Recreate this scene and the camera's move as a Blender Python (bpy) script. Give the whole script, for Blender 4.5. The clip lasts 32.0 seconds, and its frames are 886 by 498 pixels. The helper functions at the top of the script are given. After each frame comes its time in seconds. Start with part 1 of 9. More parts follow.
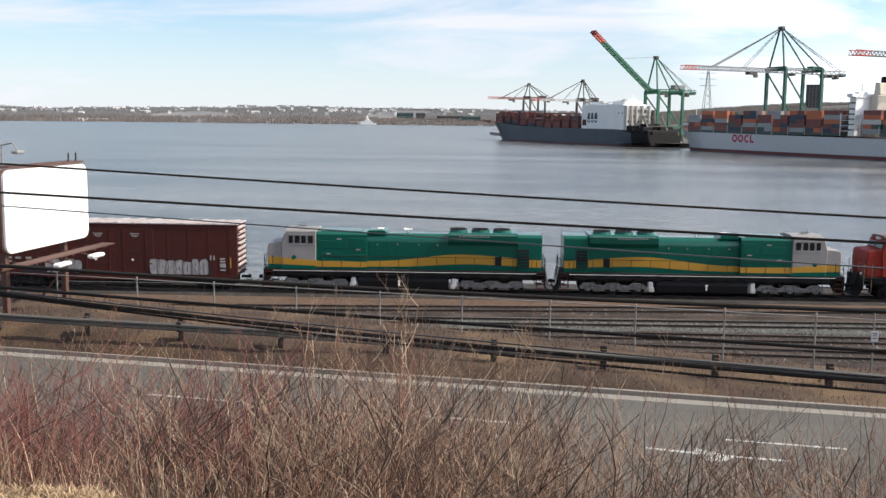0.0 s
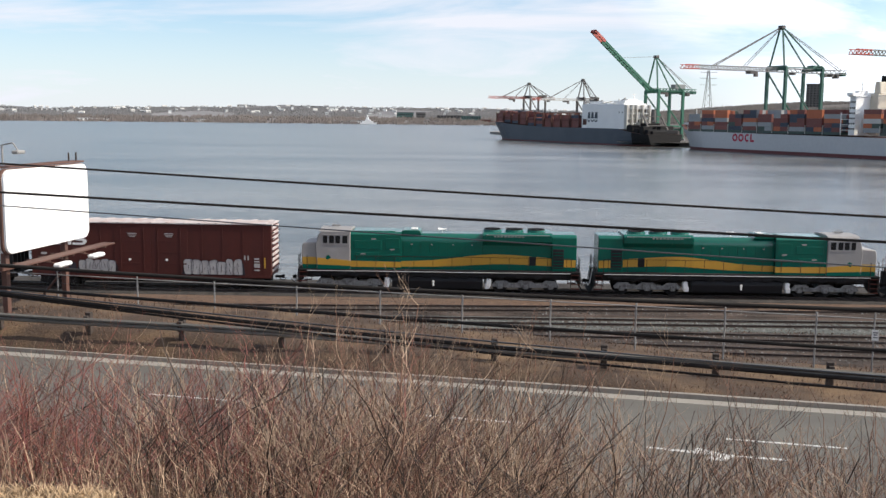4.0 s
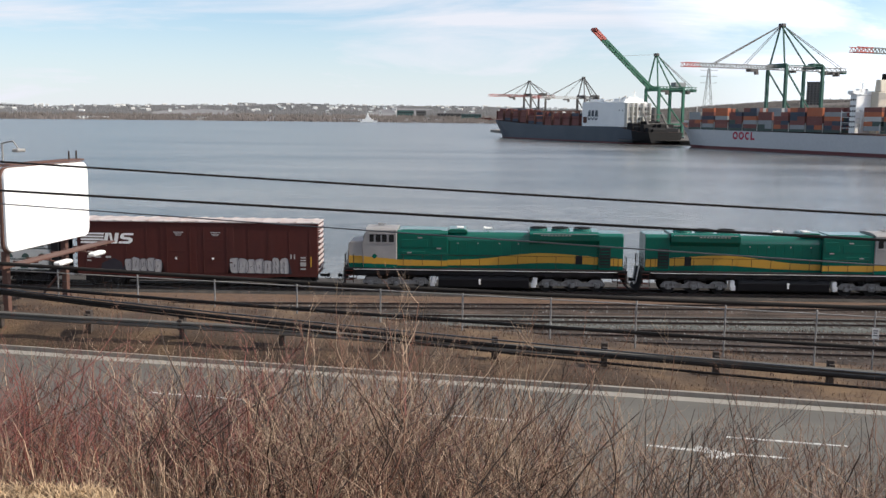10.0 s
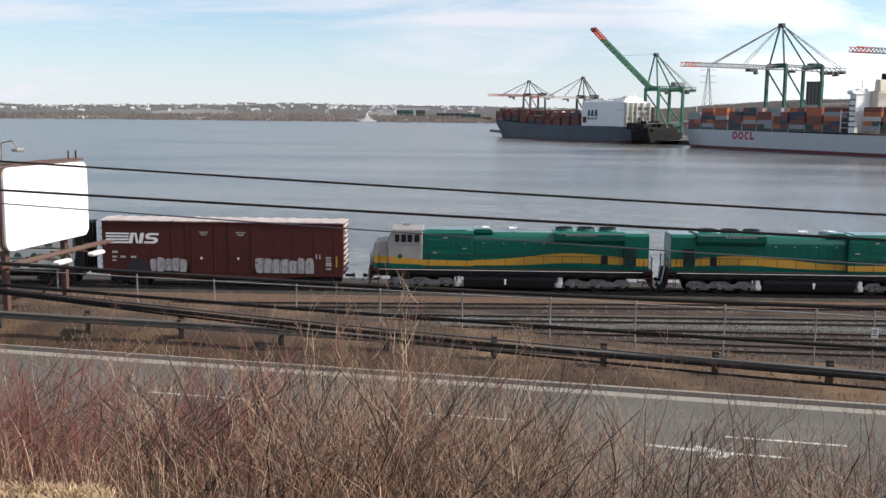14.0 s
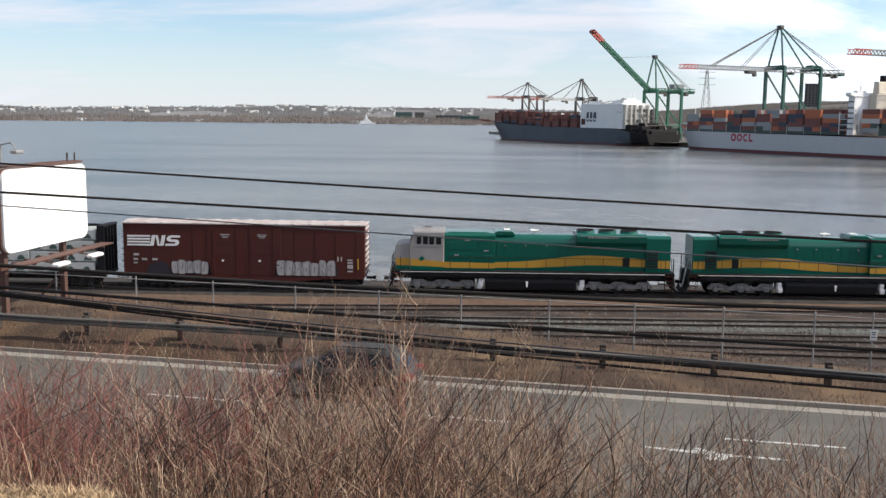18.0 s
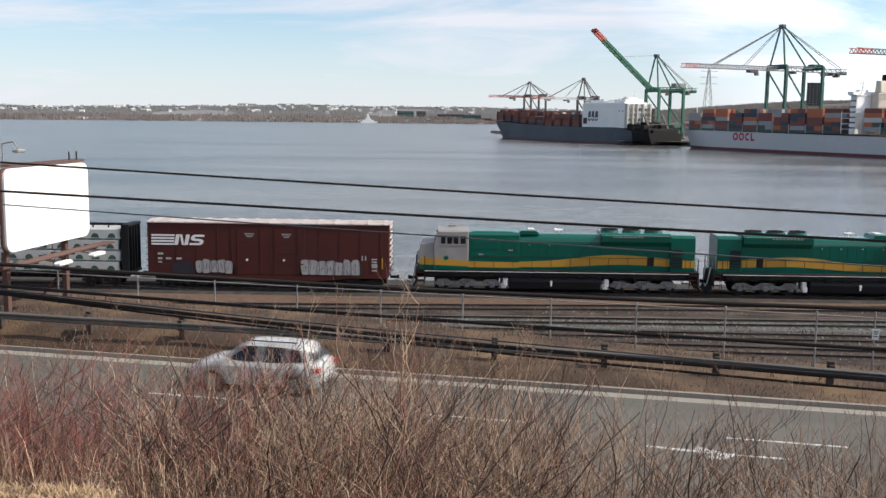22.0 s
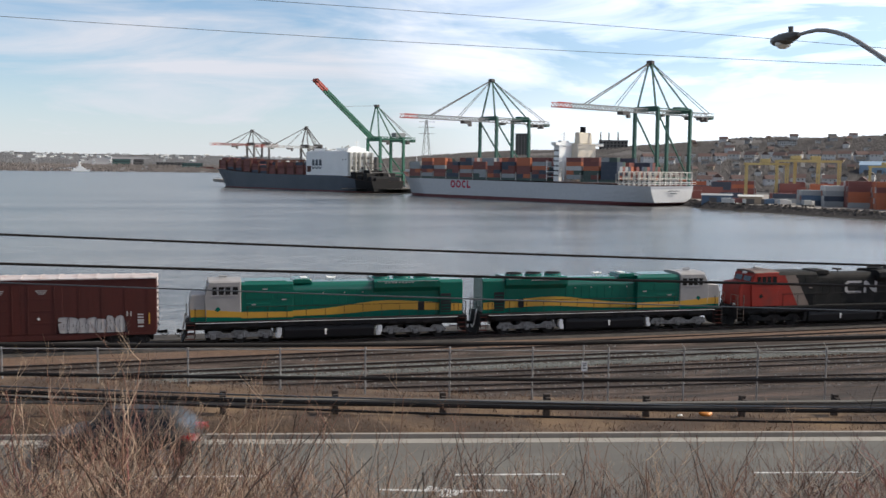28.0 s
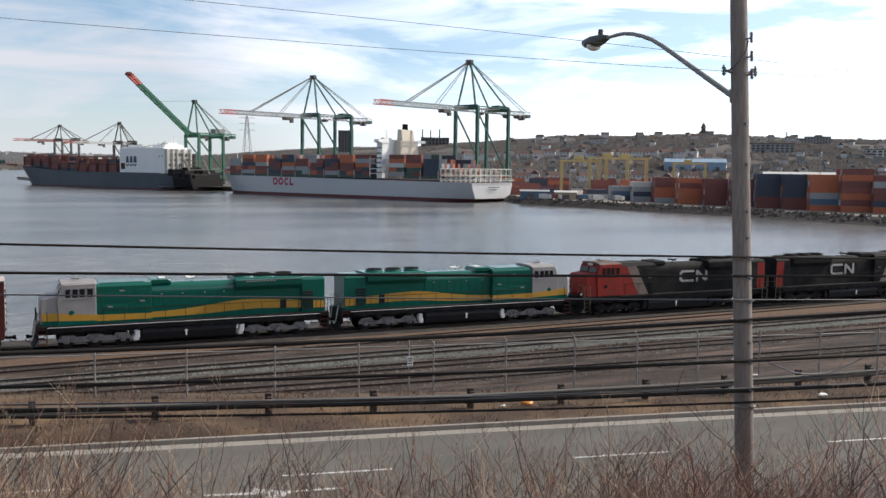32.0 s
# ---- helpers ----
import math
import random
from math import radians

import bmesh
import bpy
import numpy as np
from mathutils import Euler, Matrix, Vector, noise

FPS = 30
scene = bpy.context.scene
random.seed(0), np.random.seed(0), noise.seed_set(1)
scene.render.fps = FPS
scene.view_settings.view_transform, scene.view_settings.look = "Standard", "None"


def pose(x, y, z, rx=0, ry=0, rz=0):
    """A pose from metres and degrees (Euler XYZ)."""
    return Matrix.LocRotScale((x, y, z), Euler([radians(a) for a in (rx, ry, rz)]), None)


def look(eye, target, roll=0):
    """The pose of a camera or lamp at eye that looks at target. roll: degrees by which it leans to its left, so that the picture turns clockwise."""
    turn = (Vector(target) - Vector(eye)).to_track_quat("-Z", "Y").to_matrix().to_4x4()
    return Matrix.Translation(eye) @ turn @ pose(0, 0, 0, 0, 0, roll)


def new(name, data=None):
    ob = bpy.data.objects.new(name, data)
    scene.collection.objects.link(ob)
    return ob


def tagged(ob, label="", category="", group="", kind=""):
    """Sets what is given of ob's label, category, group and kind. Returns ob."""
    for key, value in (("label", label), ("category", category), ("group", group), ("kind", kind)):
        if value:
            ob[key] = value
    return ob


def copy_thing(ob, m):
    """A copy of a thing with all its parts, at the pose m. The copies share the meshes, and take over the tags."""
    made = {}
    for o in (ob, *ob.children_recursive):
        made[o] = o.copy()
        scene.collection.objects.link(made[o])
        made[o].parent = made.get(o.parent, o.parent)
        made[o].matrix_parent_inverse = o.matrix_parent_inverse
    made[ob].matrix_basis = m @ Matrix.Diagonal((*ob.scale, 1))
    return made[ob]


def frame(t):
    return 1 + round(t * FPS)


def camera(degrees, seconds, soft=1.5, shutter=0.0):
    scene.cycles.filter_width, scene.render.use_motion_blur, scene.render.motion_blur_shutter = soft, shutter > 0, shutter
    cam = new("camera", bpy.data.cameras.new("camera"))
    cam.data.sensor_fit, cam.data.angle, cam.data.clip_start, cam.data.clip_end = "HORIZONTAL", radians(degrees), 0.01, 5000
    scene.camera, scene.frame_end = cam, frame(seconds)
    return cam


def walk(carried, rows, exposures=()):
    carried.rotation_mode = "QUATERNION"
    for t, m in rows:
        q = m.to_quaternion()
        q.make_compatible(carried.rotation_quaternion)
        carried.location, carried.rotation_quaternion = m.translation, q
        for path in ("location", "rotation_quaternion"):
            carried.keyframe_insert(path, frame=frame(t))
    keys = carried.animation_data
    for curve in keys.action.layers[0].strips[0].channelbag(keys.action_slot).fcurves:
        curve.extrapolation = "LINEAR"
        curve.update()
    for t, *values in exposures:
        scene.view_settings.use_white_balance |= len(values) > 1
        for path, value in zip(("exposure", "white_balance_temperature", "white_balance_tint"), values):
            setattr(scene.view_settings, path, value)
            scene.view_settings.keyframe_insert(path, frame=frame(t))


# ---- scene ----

# ---- camera: on one spot, panning to the right in the last third ----
EYE = 13.2
SEA = -6.8
cam = camera(48.49, 32.0, 1.45, 0.5)
PATH = (
    (0, -0, -7.53, -0.686), (1, 0.01, -7.523, -0.675), (2, 0.032, -7.539, -0.653), (3, 0.028, -7.54, -0.631),
    (3.5, 0.013, -7.549, -0.626), (5.5, 0.04, -7.575, -0.679), (6, 0.04, -7.575, -0.674), (7, 0.03, -7.588, -0.659),
    (8, 0.03, -7.619, -0.646), (9, 0.016, -7.637, -0.638), (10, 0.028, -7.67, -0.624), (11, 0.052, -7.687, -0.611),
    (12, 0.031, -7.705, -0.616), (13, 0.024, -7.647, -0.63), (14, 0.003, -7.688, -0.639), (14.5, -0.001, -7.648, -0.639),
    (16.5, -0.023, -7.63, -0.644), (17, -0.031, -7.614, -0.645), (18, -0.063, -7.569, -0.64), (19, -0.03, -7.561, -0.63),
    (20, 0, -7.557, -0.631), (21, 0.005, -7.559, -0.639), (22, 0.037, -7.625, -0.647), (22.5, -0.068, -7.634, -0.653),
    (23, -1.48, -7.637, -0.665), (23.5, -2.822, -7.584, -0.672), (24, -4.144, -7.497, -0.673), (24.5, -5.809, -7.053, -0.669),
    (25, -7.376, -5.838, -0.659), (25.5, -9.036, -5.226, -0.651), (27.5, -14.04, -4.69, -0.67), (28, -15.842, -4.667, -0.667),
    (28.5, -17.111, -4.699, -0.664), (29, -18.55, -4.739, -0.663), (29.5, -19.842, -4.794, -0.66), (30, -20.749, -4.808, -0.658),
    (30.5, -22.144, -4.788, -0.651), (31, -23.902, -4.782, -0.643), (31.5, -25.141, -4.79, -0.632), (32, -26.076, -4.726, -0.62),
)
walk(cam, [(t, pose(0, 0, EYE, 90 + p, r, y)) for t, y, p, r in PATH], ((0, 0.12), (9, 0.02), (22, 0.0), (26, -0.14), (32, -0.16)))

# ---- sky and sun: the sun stands to the right, high in a thinly clouded sky ----
SUN_AZ, SUN_EL = 98.0, 40.0
world = bpy.data.worlds.new("sky")
scene.world = world
world.use_nodes = True


def build_sky():
    nt = world.node_tree
    n, l = nt.nodes, nt.links
    n.clear()
    out, bg = n.new("ShaderNodeOutputWorld"), n.new("ShaderNodeBackground")
    sky = n.new("ShaderNodeTexSky")
    sky.sky_type, sky.sun_disc = "NISHITA", False
    sky.sun_elevation, sky.sun_rotation = radians(SUN_EL), radians(SUN_AZ)
    sky.altitude, sky.air_density, sky.dust_density, sky.ozone_density = 20, 1.0, 0.3, 2.2
    coord = n.new("ShaderNodeTexCoord")
    squash = n.new("ShaderNodeMapping")
    squash.inputs["Scale"].default_value = (1.6, 1.6, 9.0)
    l.new(coord.outputs["Generated"], squash.inputs["Vector"])
    cloud = n.new("ShaderNodeTexNoise")
    cloud.inputs["Scale"].default_value, cloud.inputs["Detail"].default_value = 2.6, 8
    cloud.inputs["Roughness"].default_value, cloud.inputs["Distortion"].default_value = 0.58, 0.6
    l.new(squash.outputs["Vector"], cloud.inputs["Vector"])
    ramp = n.new("ShaderNodeValToRGB")
    ramp.color_ramp.elements[0].position, ramp.color_ramp.elements[1].position = 0.40, 0.68
    ramp.color_ramp.elements[0].color = (0.18, 0.18, 0.18, 1)
    ramp.color_ramp.elements[1].color = (0.95, 0.95, 0.95, 1)
    l.new(cloud.outputs["Fac"], ramp.inputs["Fac"])
    mix = n.new("ShaderNodeMixRGB")
    # the cloud is a white veil towards the horizon and opens to blue overhead
    sep = n.new("ShaderNodeSeparateXYZ")
    l.new(coord.outputs["Generated"], sep.inputs["Vector"])
    veil, open_sky = n.new("ShaderNodeMapRange"), n.new("ShaderNodeMapRange")
    for node, a, b, c, d in ((veil, 0.0, 0.13, 0.82, 0.05), (open_sky, 0.26, 0.65, 1.0, 0.75)):
        node.inputs["From Min"].default_value, node.inputs["From Max"].default_value = a, b
        node.inputs["To Min"].default_value, node.inputs["To Max"].default_value = c, d
        l.new(sep.outputs["Z"], node.inputs["Value"])
    most, mul = n.new("ShaderNodeMath"), n.new("ShaderNodeMath")
    most.operation, mul.operation = "MAXIMUM", "MULTIPLY"
    # thin cloud glows towards the sun
    aim = n.new("ShaderNodeVectorMath")
    aim.operation = "DOT_PRODUCT"
    e = radians(SUN_EL)
    aim.inputs[1].default_value = (math.sin(radians(SUN_AZ)) * math.cos(e), math.cos(radians(SUN_AZ)) * math.cos(e), math.sin(e))
    l.new(coord.outputs["Generated"], aim.inputs[0])
    glow, cloudy = n.new("ShaderNodeMapRange"), n.new("ShaderNodeVectorMath")
    glow.inputs["From Min"].default_value, glow.inputs["From Max"].default_value = 0.09, 0.66
    glow.inputs["To Min"].default_value, glow.inputs["To Max"].default_value = 0.90, 3.3
    l.new(aim.outputs["Value"], glow.inputs["Value"])
    cloudy.operation = "SCALE"
    # low cloud is cool, the cloud overhead warm and neutral
    height, tone = n.new("ShaderNodeMapRange"), n.new("ShaderNodeMixRGB")
    height.inputs["From Min"].default_value, height.inputs["From Max"].default_value = 0.14, 0.42
    l.new(sep.outputs["Z"], height.inputs["Value"])
    l.new(height.outputs["Result"], tone.inputs["Fac"])
    tone.inputs["Color1"].default_value, tone.inputs["Color2"].default_value = (7.9, 8.05, 8.8, 1), (3.7, 3.5, 3.2, 1)
    l.new(tone.outputs["Color"], cloudy.inputs[0])
    l.new(glow.outputs["Result"], cloudy.inputs["Scale"])
    l.new(cloudy.outputs["Vector"], mix.inputs["Color2"])
    l.new(ramp.outputs["Color"], most.inputs[0])
    l.new(veil.outputs["Result"], most.inputs[1])
    l.new(most.outputs[0], mul.inputs[0])
    l.new(open_sky.outputs["Result"], mul.inputs[1])
    l.new(mul.outputs[0], mix.inputs["Fac"])
    # a clean cold spring air: the clear sky is a deeper blue than the plain model gives near the horizon
    clear = n.new("ShaderNodeVectorMath")
    clear.operation = "MULTIPLY"
    clear.inputs[1].default_value = (0.82, 1.05, 1.20)
    l.new(sky.outputs["Color"], clear.inputs[0])
    l.new(clear.outputs["Vector"], mix.inputs["Color1"])
    l.new(mix.outputs["Color"], bg.inputs["Color"])
    bg.inputs["Strength"].default_value = 0.12
    l.new(bg.outputs["Background"], out.inputs["Surface"])


build_sky()
sun = new("sun", bpy.data.lights.new("sun", "SUN"))
sun.data.energy, sun.data.angle, sun.data.color = 5.0, radians(0.6), (1.0, 0.91, 0.77)
sun.matrix_basis = look((math.sin(radians(SUN_AZ)) * 100, math.cos(radians(SUN_AZ)) * 100, math.tan(radians(SUN_EL)) * 100), (0, 0, 0))

# ---- materials ----
def mat(name, base, rough=0.6, metal=0.0, vary=0.18, scale=3.0, fine=40.0, bump=0.15, other=None, amount=0.5, spot=0.55, coat=0.0, stretch=(1, 1, 1), island=0.0, obj=0.0):
    """A surface with a base colour, a second colour in patches, a coarse and a fine variation and a fine relief."""
    m = bpy.data.materials.new(name)
    m.use_nodes = True
    nt = m.node_tree
    n, l = nt.nodes, nt.links
    b = n["Principled BSDF"]
    coord = n.new("ShaderNodeTexCoord")
    geo = n.new("ShaderNodeNewGeometry")
    mp = n.new("ShaderNodeMapping")
    mp.inputs["Scale"].default_value = stretch
    l.new(geo.outputs["Position"] if obj == 0 else coord.outputs["Object"], mp.inputs["Vector"])
    big, small = n.new("ShaderNodeTexNoise"), n.new("ShaderNodeTexNoise")
    big.inputs["Scale"].default_value, big.inputs["Detail"].default_value = scale, 6
    small.inputs["Scale"].default_value, small.inputs["Detail"].default_value = fine, 4
    for t in (big, small):
        l.new(mp.outputs["Vector"], t.inputs["Vector"])
    ramp = n.new("ShaderNodeValToRGB")
    ramp.color_ramp.elements[0].position, ramp.color_ramp.elements[1].position = spot - 0.12, spot + 0.12
    l.new(big.outputs["Fac"], ramp.inputs["Fac"])
    gain = n.new("ShaderNodeMath")
    gain.operation = "MULTIPLY"
    gain.inputs[1].default_value = amount if other else 0.0
    l.new(ramp.outputs["Color"], gain.inputs[0])
    mix = n.new("ShaderNodeMixRGB")
    mix.inputs["Color1"].default_value = (*base, 1)
    mix.inputs["Color2"].default_value = (*(other or base), 1)
    l.new(gain.outputs[0], mix.inputs["Fac"])
    add = n.new("ShaderNodeMath")
    add.operation = "ADD"
    l.new(big.outputs["Fac"], add.inputs[0])
    l.new(small.outputs["Fac"], add.inputs[1])
    rng = n.new("ShaderNodeMapRange")
    rng.inputs["From Min"].default_value, rng.inputs["From Max"].default_value = 0.6, 1.4
    rng.inputs["To Min"].default_value, rng.inputs["To Max"].default_value = 1 - vary, 1 + vary
    l.new(add.outputs[0], rng.inputs["Value"])
    value = rng.outputs["Result"]
    if island:
        rnd = n.new("ShaderNodeMapRange")
        rnd.inputs["To Min"].default_value, rnd.inputs["To Max"].default_value = 1 - island, 1 + island
        l.new(geo.outputs["Random Per Island"], rnd.inputs["Value"])
        mul = n.new("ShaderNodeMath")
        mul.operation = "MULTIPLY"
        l.new(value, mul.inputs[0])
        l.new(rnd.outputs["Result"], mul.inputs[1])
        value = mul.outputs[0]
    tint = n.new("ShaderNodeVectorMath")
    tint.operation = "SCALE"
    l.new(mix.outputs["Color"], tint.inputs[0])
    l.new(value, tint.inputs["Scale"])
    l.new(tint.outputs["Vector"], b.inputs["Base Color"])
    rr = n.new("ShaderNodeMapRange")
    rr.inputs["To Min"].default_value, rr.inputs["To Max"].default_value = max(rough - 0.12, 0.02), min(rough + 0.12, 1)
    l.new(small.outputs["Fac"], rr.inputs["Value"])
    l.new(rr.outputs["Result"], b.inputs["Roughness"])
    b.inputs["Metallic"].default_value = metal
    b.inputs["Coat Weight"].default_value = coat
    b.inputs["Specular IOR Level"].default_value = 0.3 if rough > 0.6 else 0.5
    if bump:
        bp = n.new("ShaderNodeBump")
        bp.inputs["Strength"].default_value, bp.inputs["Distance"].default_value = bump, 0.6 / fine
        l.new(small.outputs["Fac"], bp.inputs["Height"])
        l.new(bp.outputs["Normal"], b.inputs["Normal"])
    return m


def water_mat():
    m = bpy.data.materials.new("basin_water")
    m.use_nodes = True
    n, l = m.node_tree.nodes, m.node_tree.links
    b = n["Principled BSDF"]
    b.inputs["Base Color"].default_value = (0.10, 0.108, 0.115, 1)
    b.inputs["Roughness"].default_value = 0.24
    b.inputs["IOR"].default_value = 1.33
    geo = n.new("ShaderNodeNewGeometry")
    total = None
    for scale, stretch, strength in ((1.0, (0.5, 1.0, 1), 0.55), (0.25, (0.4, 1.0, 1), 0.8), (0.05, (0.3, 1.0, 1), 0.9)):
        mp = n.new("ShaderNodeMapping")
        mp.inputs["Scale"].default_value = stretch
        l.new(geo.outputs["Position"], mp.inputs["Vector"])
        t = n.new("ShaderNodeTexNoise")
        t.inputs["Scale"].default_value, t.inputs["Detail"].default_value = scale, 5
        l.new(mp.outputs["Vector"], t.inputs["Vector"])
        mul = n.new("ShaderNodeMath")
        mul.operation = "MULTIPLY"
        mul.inputs[1].default_value = strength
        l.new(t.outputs["Fac"], mul.inputs[0])
        if total is None:
            total = mul.outputs[0]
        else:
            a = n.new("ShaderNodeMath")
            a.operation = "ADD"
            l.new(total, a.inputs[0])
            l.new(mul.outputs[0], a.inputs[1])
            total = a.outputs[0]
    # calmer and rougher streaks of the wind
    mp = n.new("ShaderNodeMapping")
    mp.inputs["Scale"].default_value = (0.006, 0.022, 1)
    l.new(geo.outputs["Position"], mp.inputs["Vector"])
    wind = n.new("ShaderNodeTexNoise")
    wind.inputs["Scale"].default_value, wind.inputs["Detail"].default_value = 1.0, 6
    l.new(mp.outputs["Vector"], wind.inputs["Vector"])
    rng = n.new("ShaderNodeMapRange")
    rng.inputs["From Min"].default_value, rng.inputs["From Max"].default_value = 0.3, 0.7
    rng.inputs["To Min"].default_value, rng.inputs["To Max"].default_value = 0.14, 0.5
    l.new(wind.outputs["Fac"], rng.inputs["Value"])
    bp = n.new("ShaderNodeBump")
    bp.inputs["Distance"].default_value = 0.6
    l.new(rng.outputs["Result"], bp.inputs["Strength"])
    l.new(total, bp.inputs["Height"])
    l.new(bp.outputs["Normal"], b.inputs["Normal"])
    # ripple glints and sky sheen are put into the base colour as flecks
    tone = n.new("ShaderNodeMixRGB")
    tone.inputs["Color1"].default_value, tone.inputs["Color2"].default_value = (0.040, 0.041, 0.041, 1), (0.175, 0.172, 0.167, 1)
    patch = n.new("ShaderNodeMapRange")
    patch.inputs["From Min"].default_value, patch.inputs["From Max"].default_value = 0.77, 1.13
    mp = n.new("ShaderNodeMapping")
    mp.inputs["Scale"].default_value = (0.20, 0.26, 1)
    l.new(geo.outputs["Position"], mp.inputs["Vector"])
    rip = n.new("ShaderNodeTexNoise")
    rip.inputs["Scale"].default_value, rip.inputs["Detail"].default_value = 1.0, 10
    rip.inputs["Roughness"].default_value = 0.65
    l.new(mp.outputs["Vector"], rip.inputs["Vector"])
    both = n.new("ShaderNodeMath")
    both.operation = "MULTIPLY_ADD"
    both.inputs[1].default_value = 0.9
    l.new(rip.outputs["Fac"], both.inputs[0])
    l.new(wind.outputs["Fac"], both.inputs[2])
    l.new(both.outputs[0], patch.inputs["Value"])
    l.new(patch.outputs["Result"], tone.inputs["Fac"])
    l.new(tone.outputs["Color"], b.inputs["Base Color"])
    return m


M = {
    "water": water_mat(),
    "soil": mat("dry_grass_and_soil", (0.072, 0.048, 0.034), 0.95, vary=0.45, scale=0.35, fine=9, bump=0.8, other=(0.142, 0.092, 0.053), amount=0.9),
    "yard": mat("yard_cinder", (0.044, 0.033, 0.028), 0.95, vary=0.8, scale=0.5, fine=5, bump=0.9, other=(0.100, 0.066, 0.052), amount=0.9, stretch=(0.12, 1, 1)),
    "asphalt": mat("worn_asphalt", (0.110, 0.103, 0.093), 0.9, vary=0.14, scale=0.35, fine=30, bump=0.25, other=(0.138, 0.129, 0.115), amount=0.7, stretch=(0.5, 1.6, 1)),
    "paint": mat("road_paint", (0.62, 0.62, 0.60), 0.8, vary=0.2, scale=4, fine=30, other=(0.3, 0.29, 0.28), amount=0.8, spot=0.56),
    "sand": mat("sandy_gutter", (0.30, 0.28, 0.25), 0.95, vary=0.2, scale=1.2, fine=20, other=(0.20, 0.185, 0.165), amount=0.7),
    "kerb": mat("kerb_concrete", (0.27, 0.245, 0.215), 0.9, vary=0.2, scale=2, fine=25),
    "ballast": mat("grey_ballast", (0.108, 0.115, 0.108), 0.95, vary=0.6, scale=1.0, fine=7, bump=1.0, other=(0.085, 0.083, 0.077), amount=0.7),
    "ballast_dark": mat("oily_ballast", (0.045, 0.041, 0.039), 0.95, vary=0.4, scale=1.0, fine=14, bump=1.0, other=(0.07, 0.06, 0.054), amount=0.6),
    "yard_bed": mat("brown_cinder_ballast", (0.044, 0.033, 0.028), 0.95, vary=0.6, scale=0.8, fine=8, bump=1.0, other=(0.100, 0.072, 0.059), amount=0.8, stretch=(0.3, 1, 1)),
    "weedy": mat("dead_weed_mat", (0.150, 0.096, 0.068), 0.95, vary=0.6, scale=0.7, fine=6, bump=1.0, other=(0.085, 0.058, 0.045), amount=0.8, stretch=(0.35, 1, 1)),
    "sleeper": mat("tarred_sleeper", (0.055, 0.043, 0.036), 0.9, vary=0.3, scale=3, fine=30),
    "rail": mat("rusty_rail", (0.045, 0.032, 0.027), 0.7, vary=0.2, scale=3, fine=30),
    "stone": mat("pale_ballast_stone", (0.17, 0.17, 0.165), 0.95, vary=0.2, scale=1, fine=10, bump=0.0, island=0.7),
    "rail_top": mat("worn_rail_head", (0.42, 0.40, 0.38), 0.35, metal=0.8, vary=0.1, scale=3, fine=30),
}

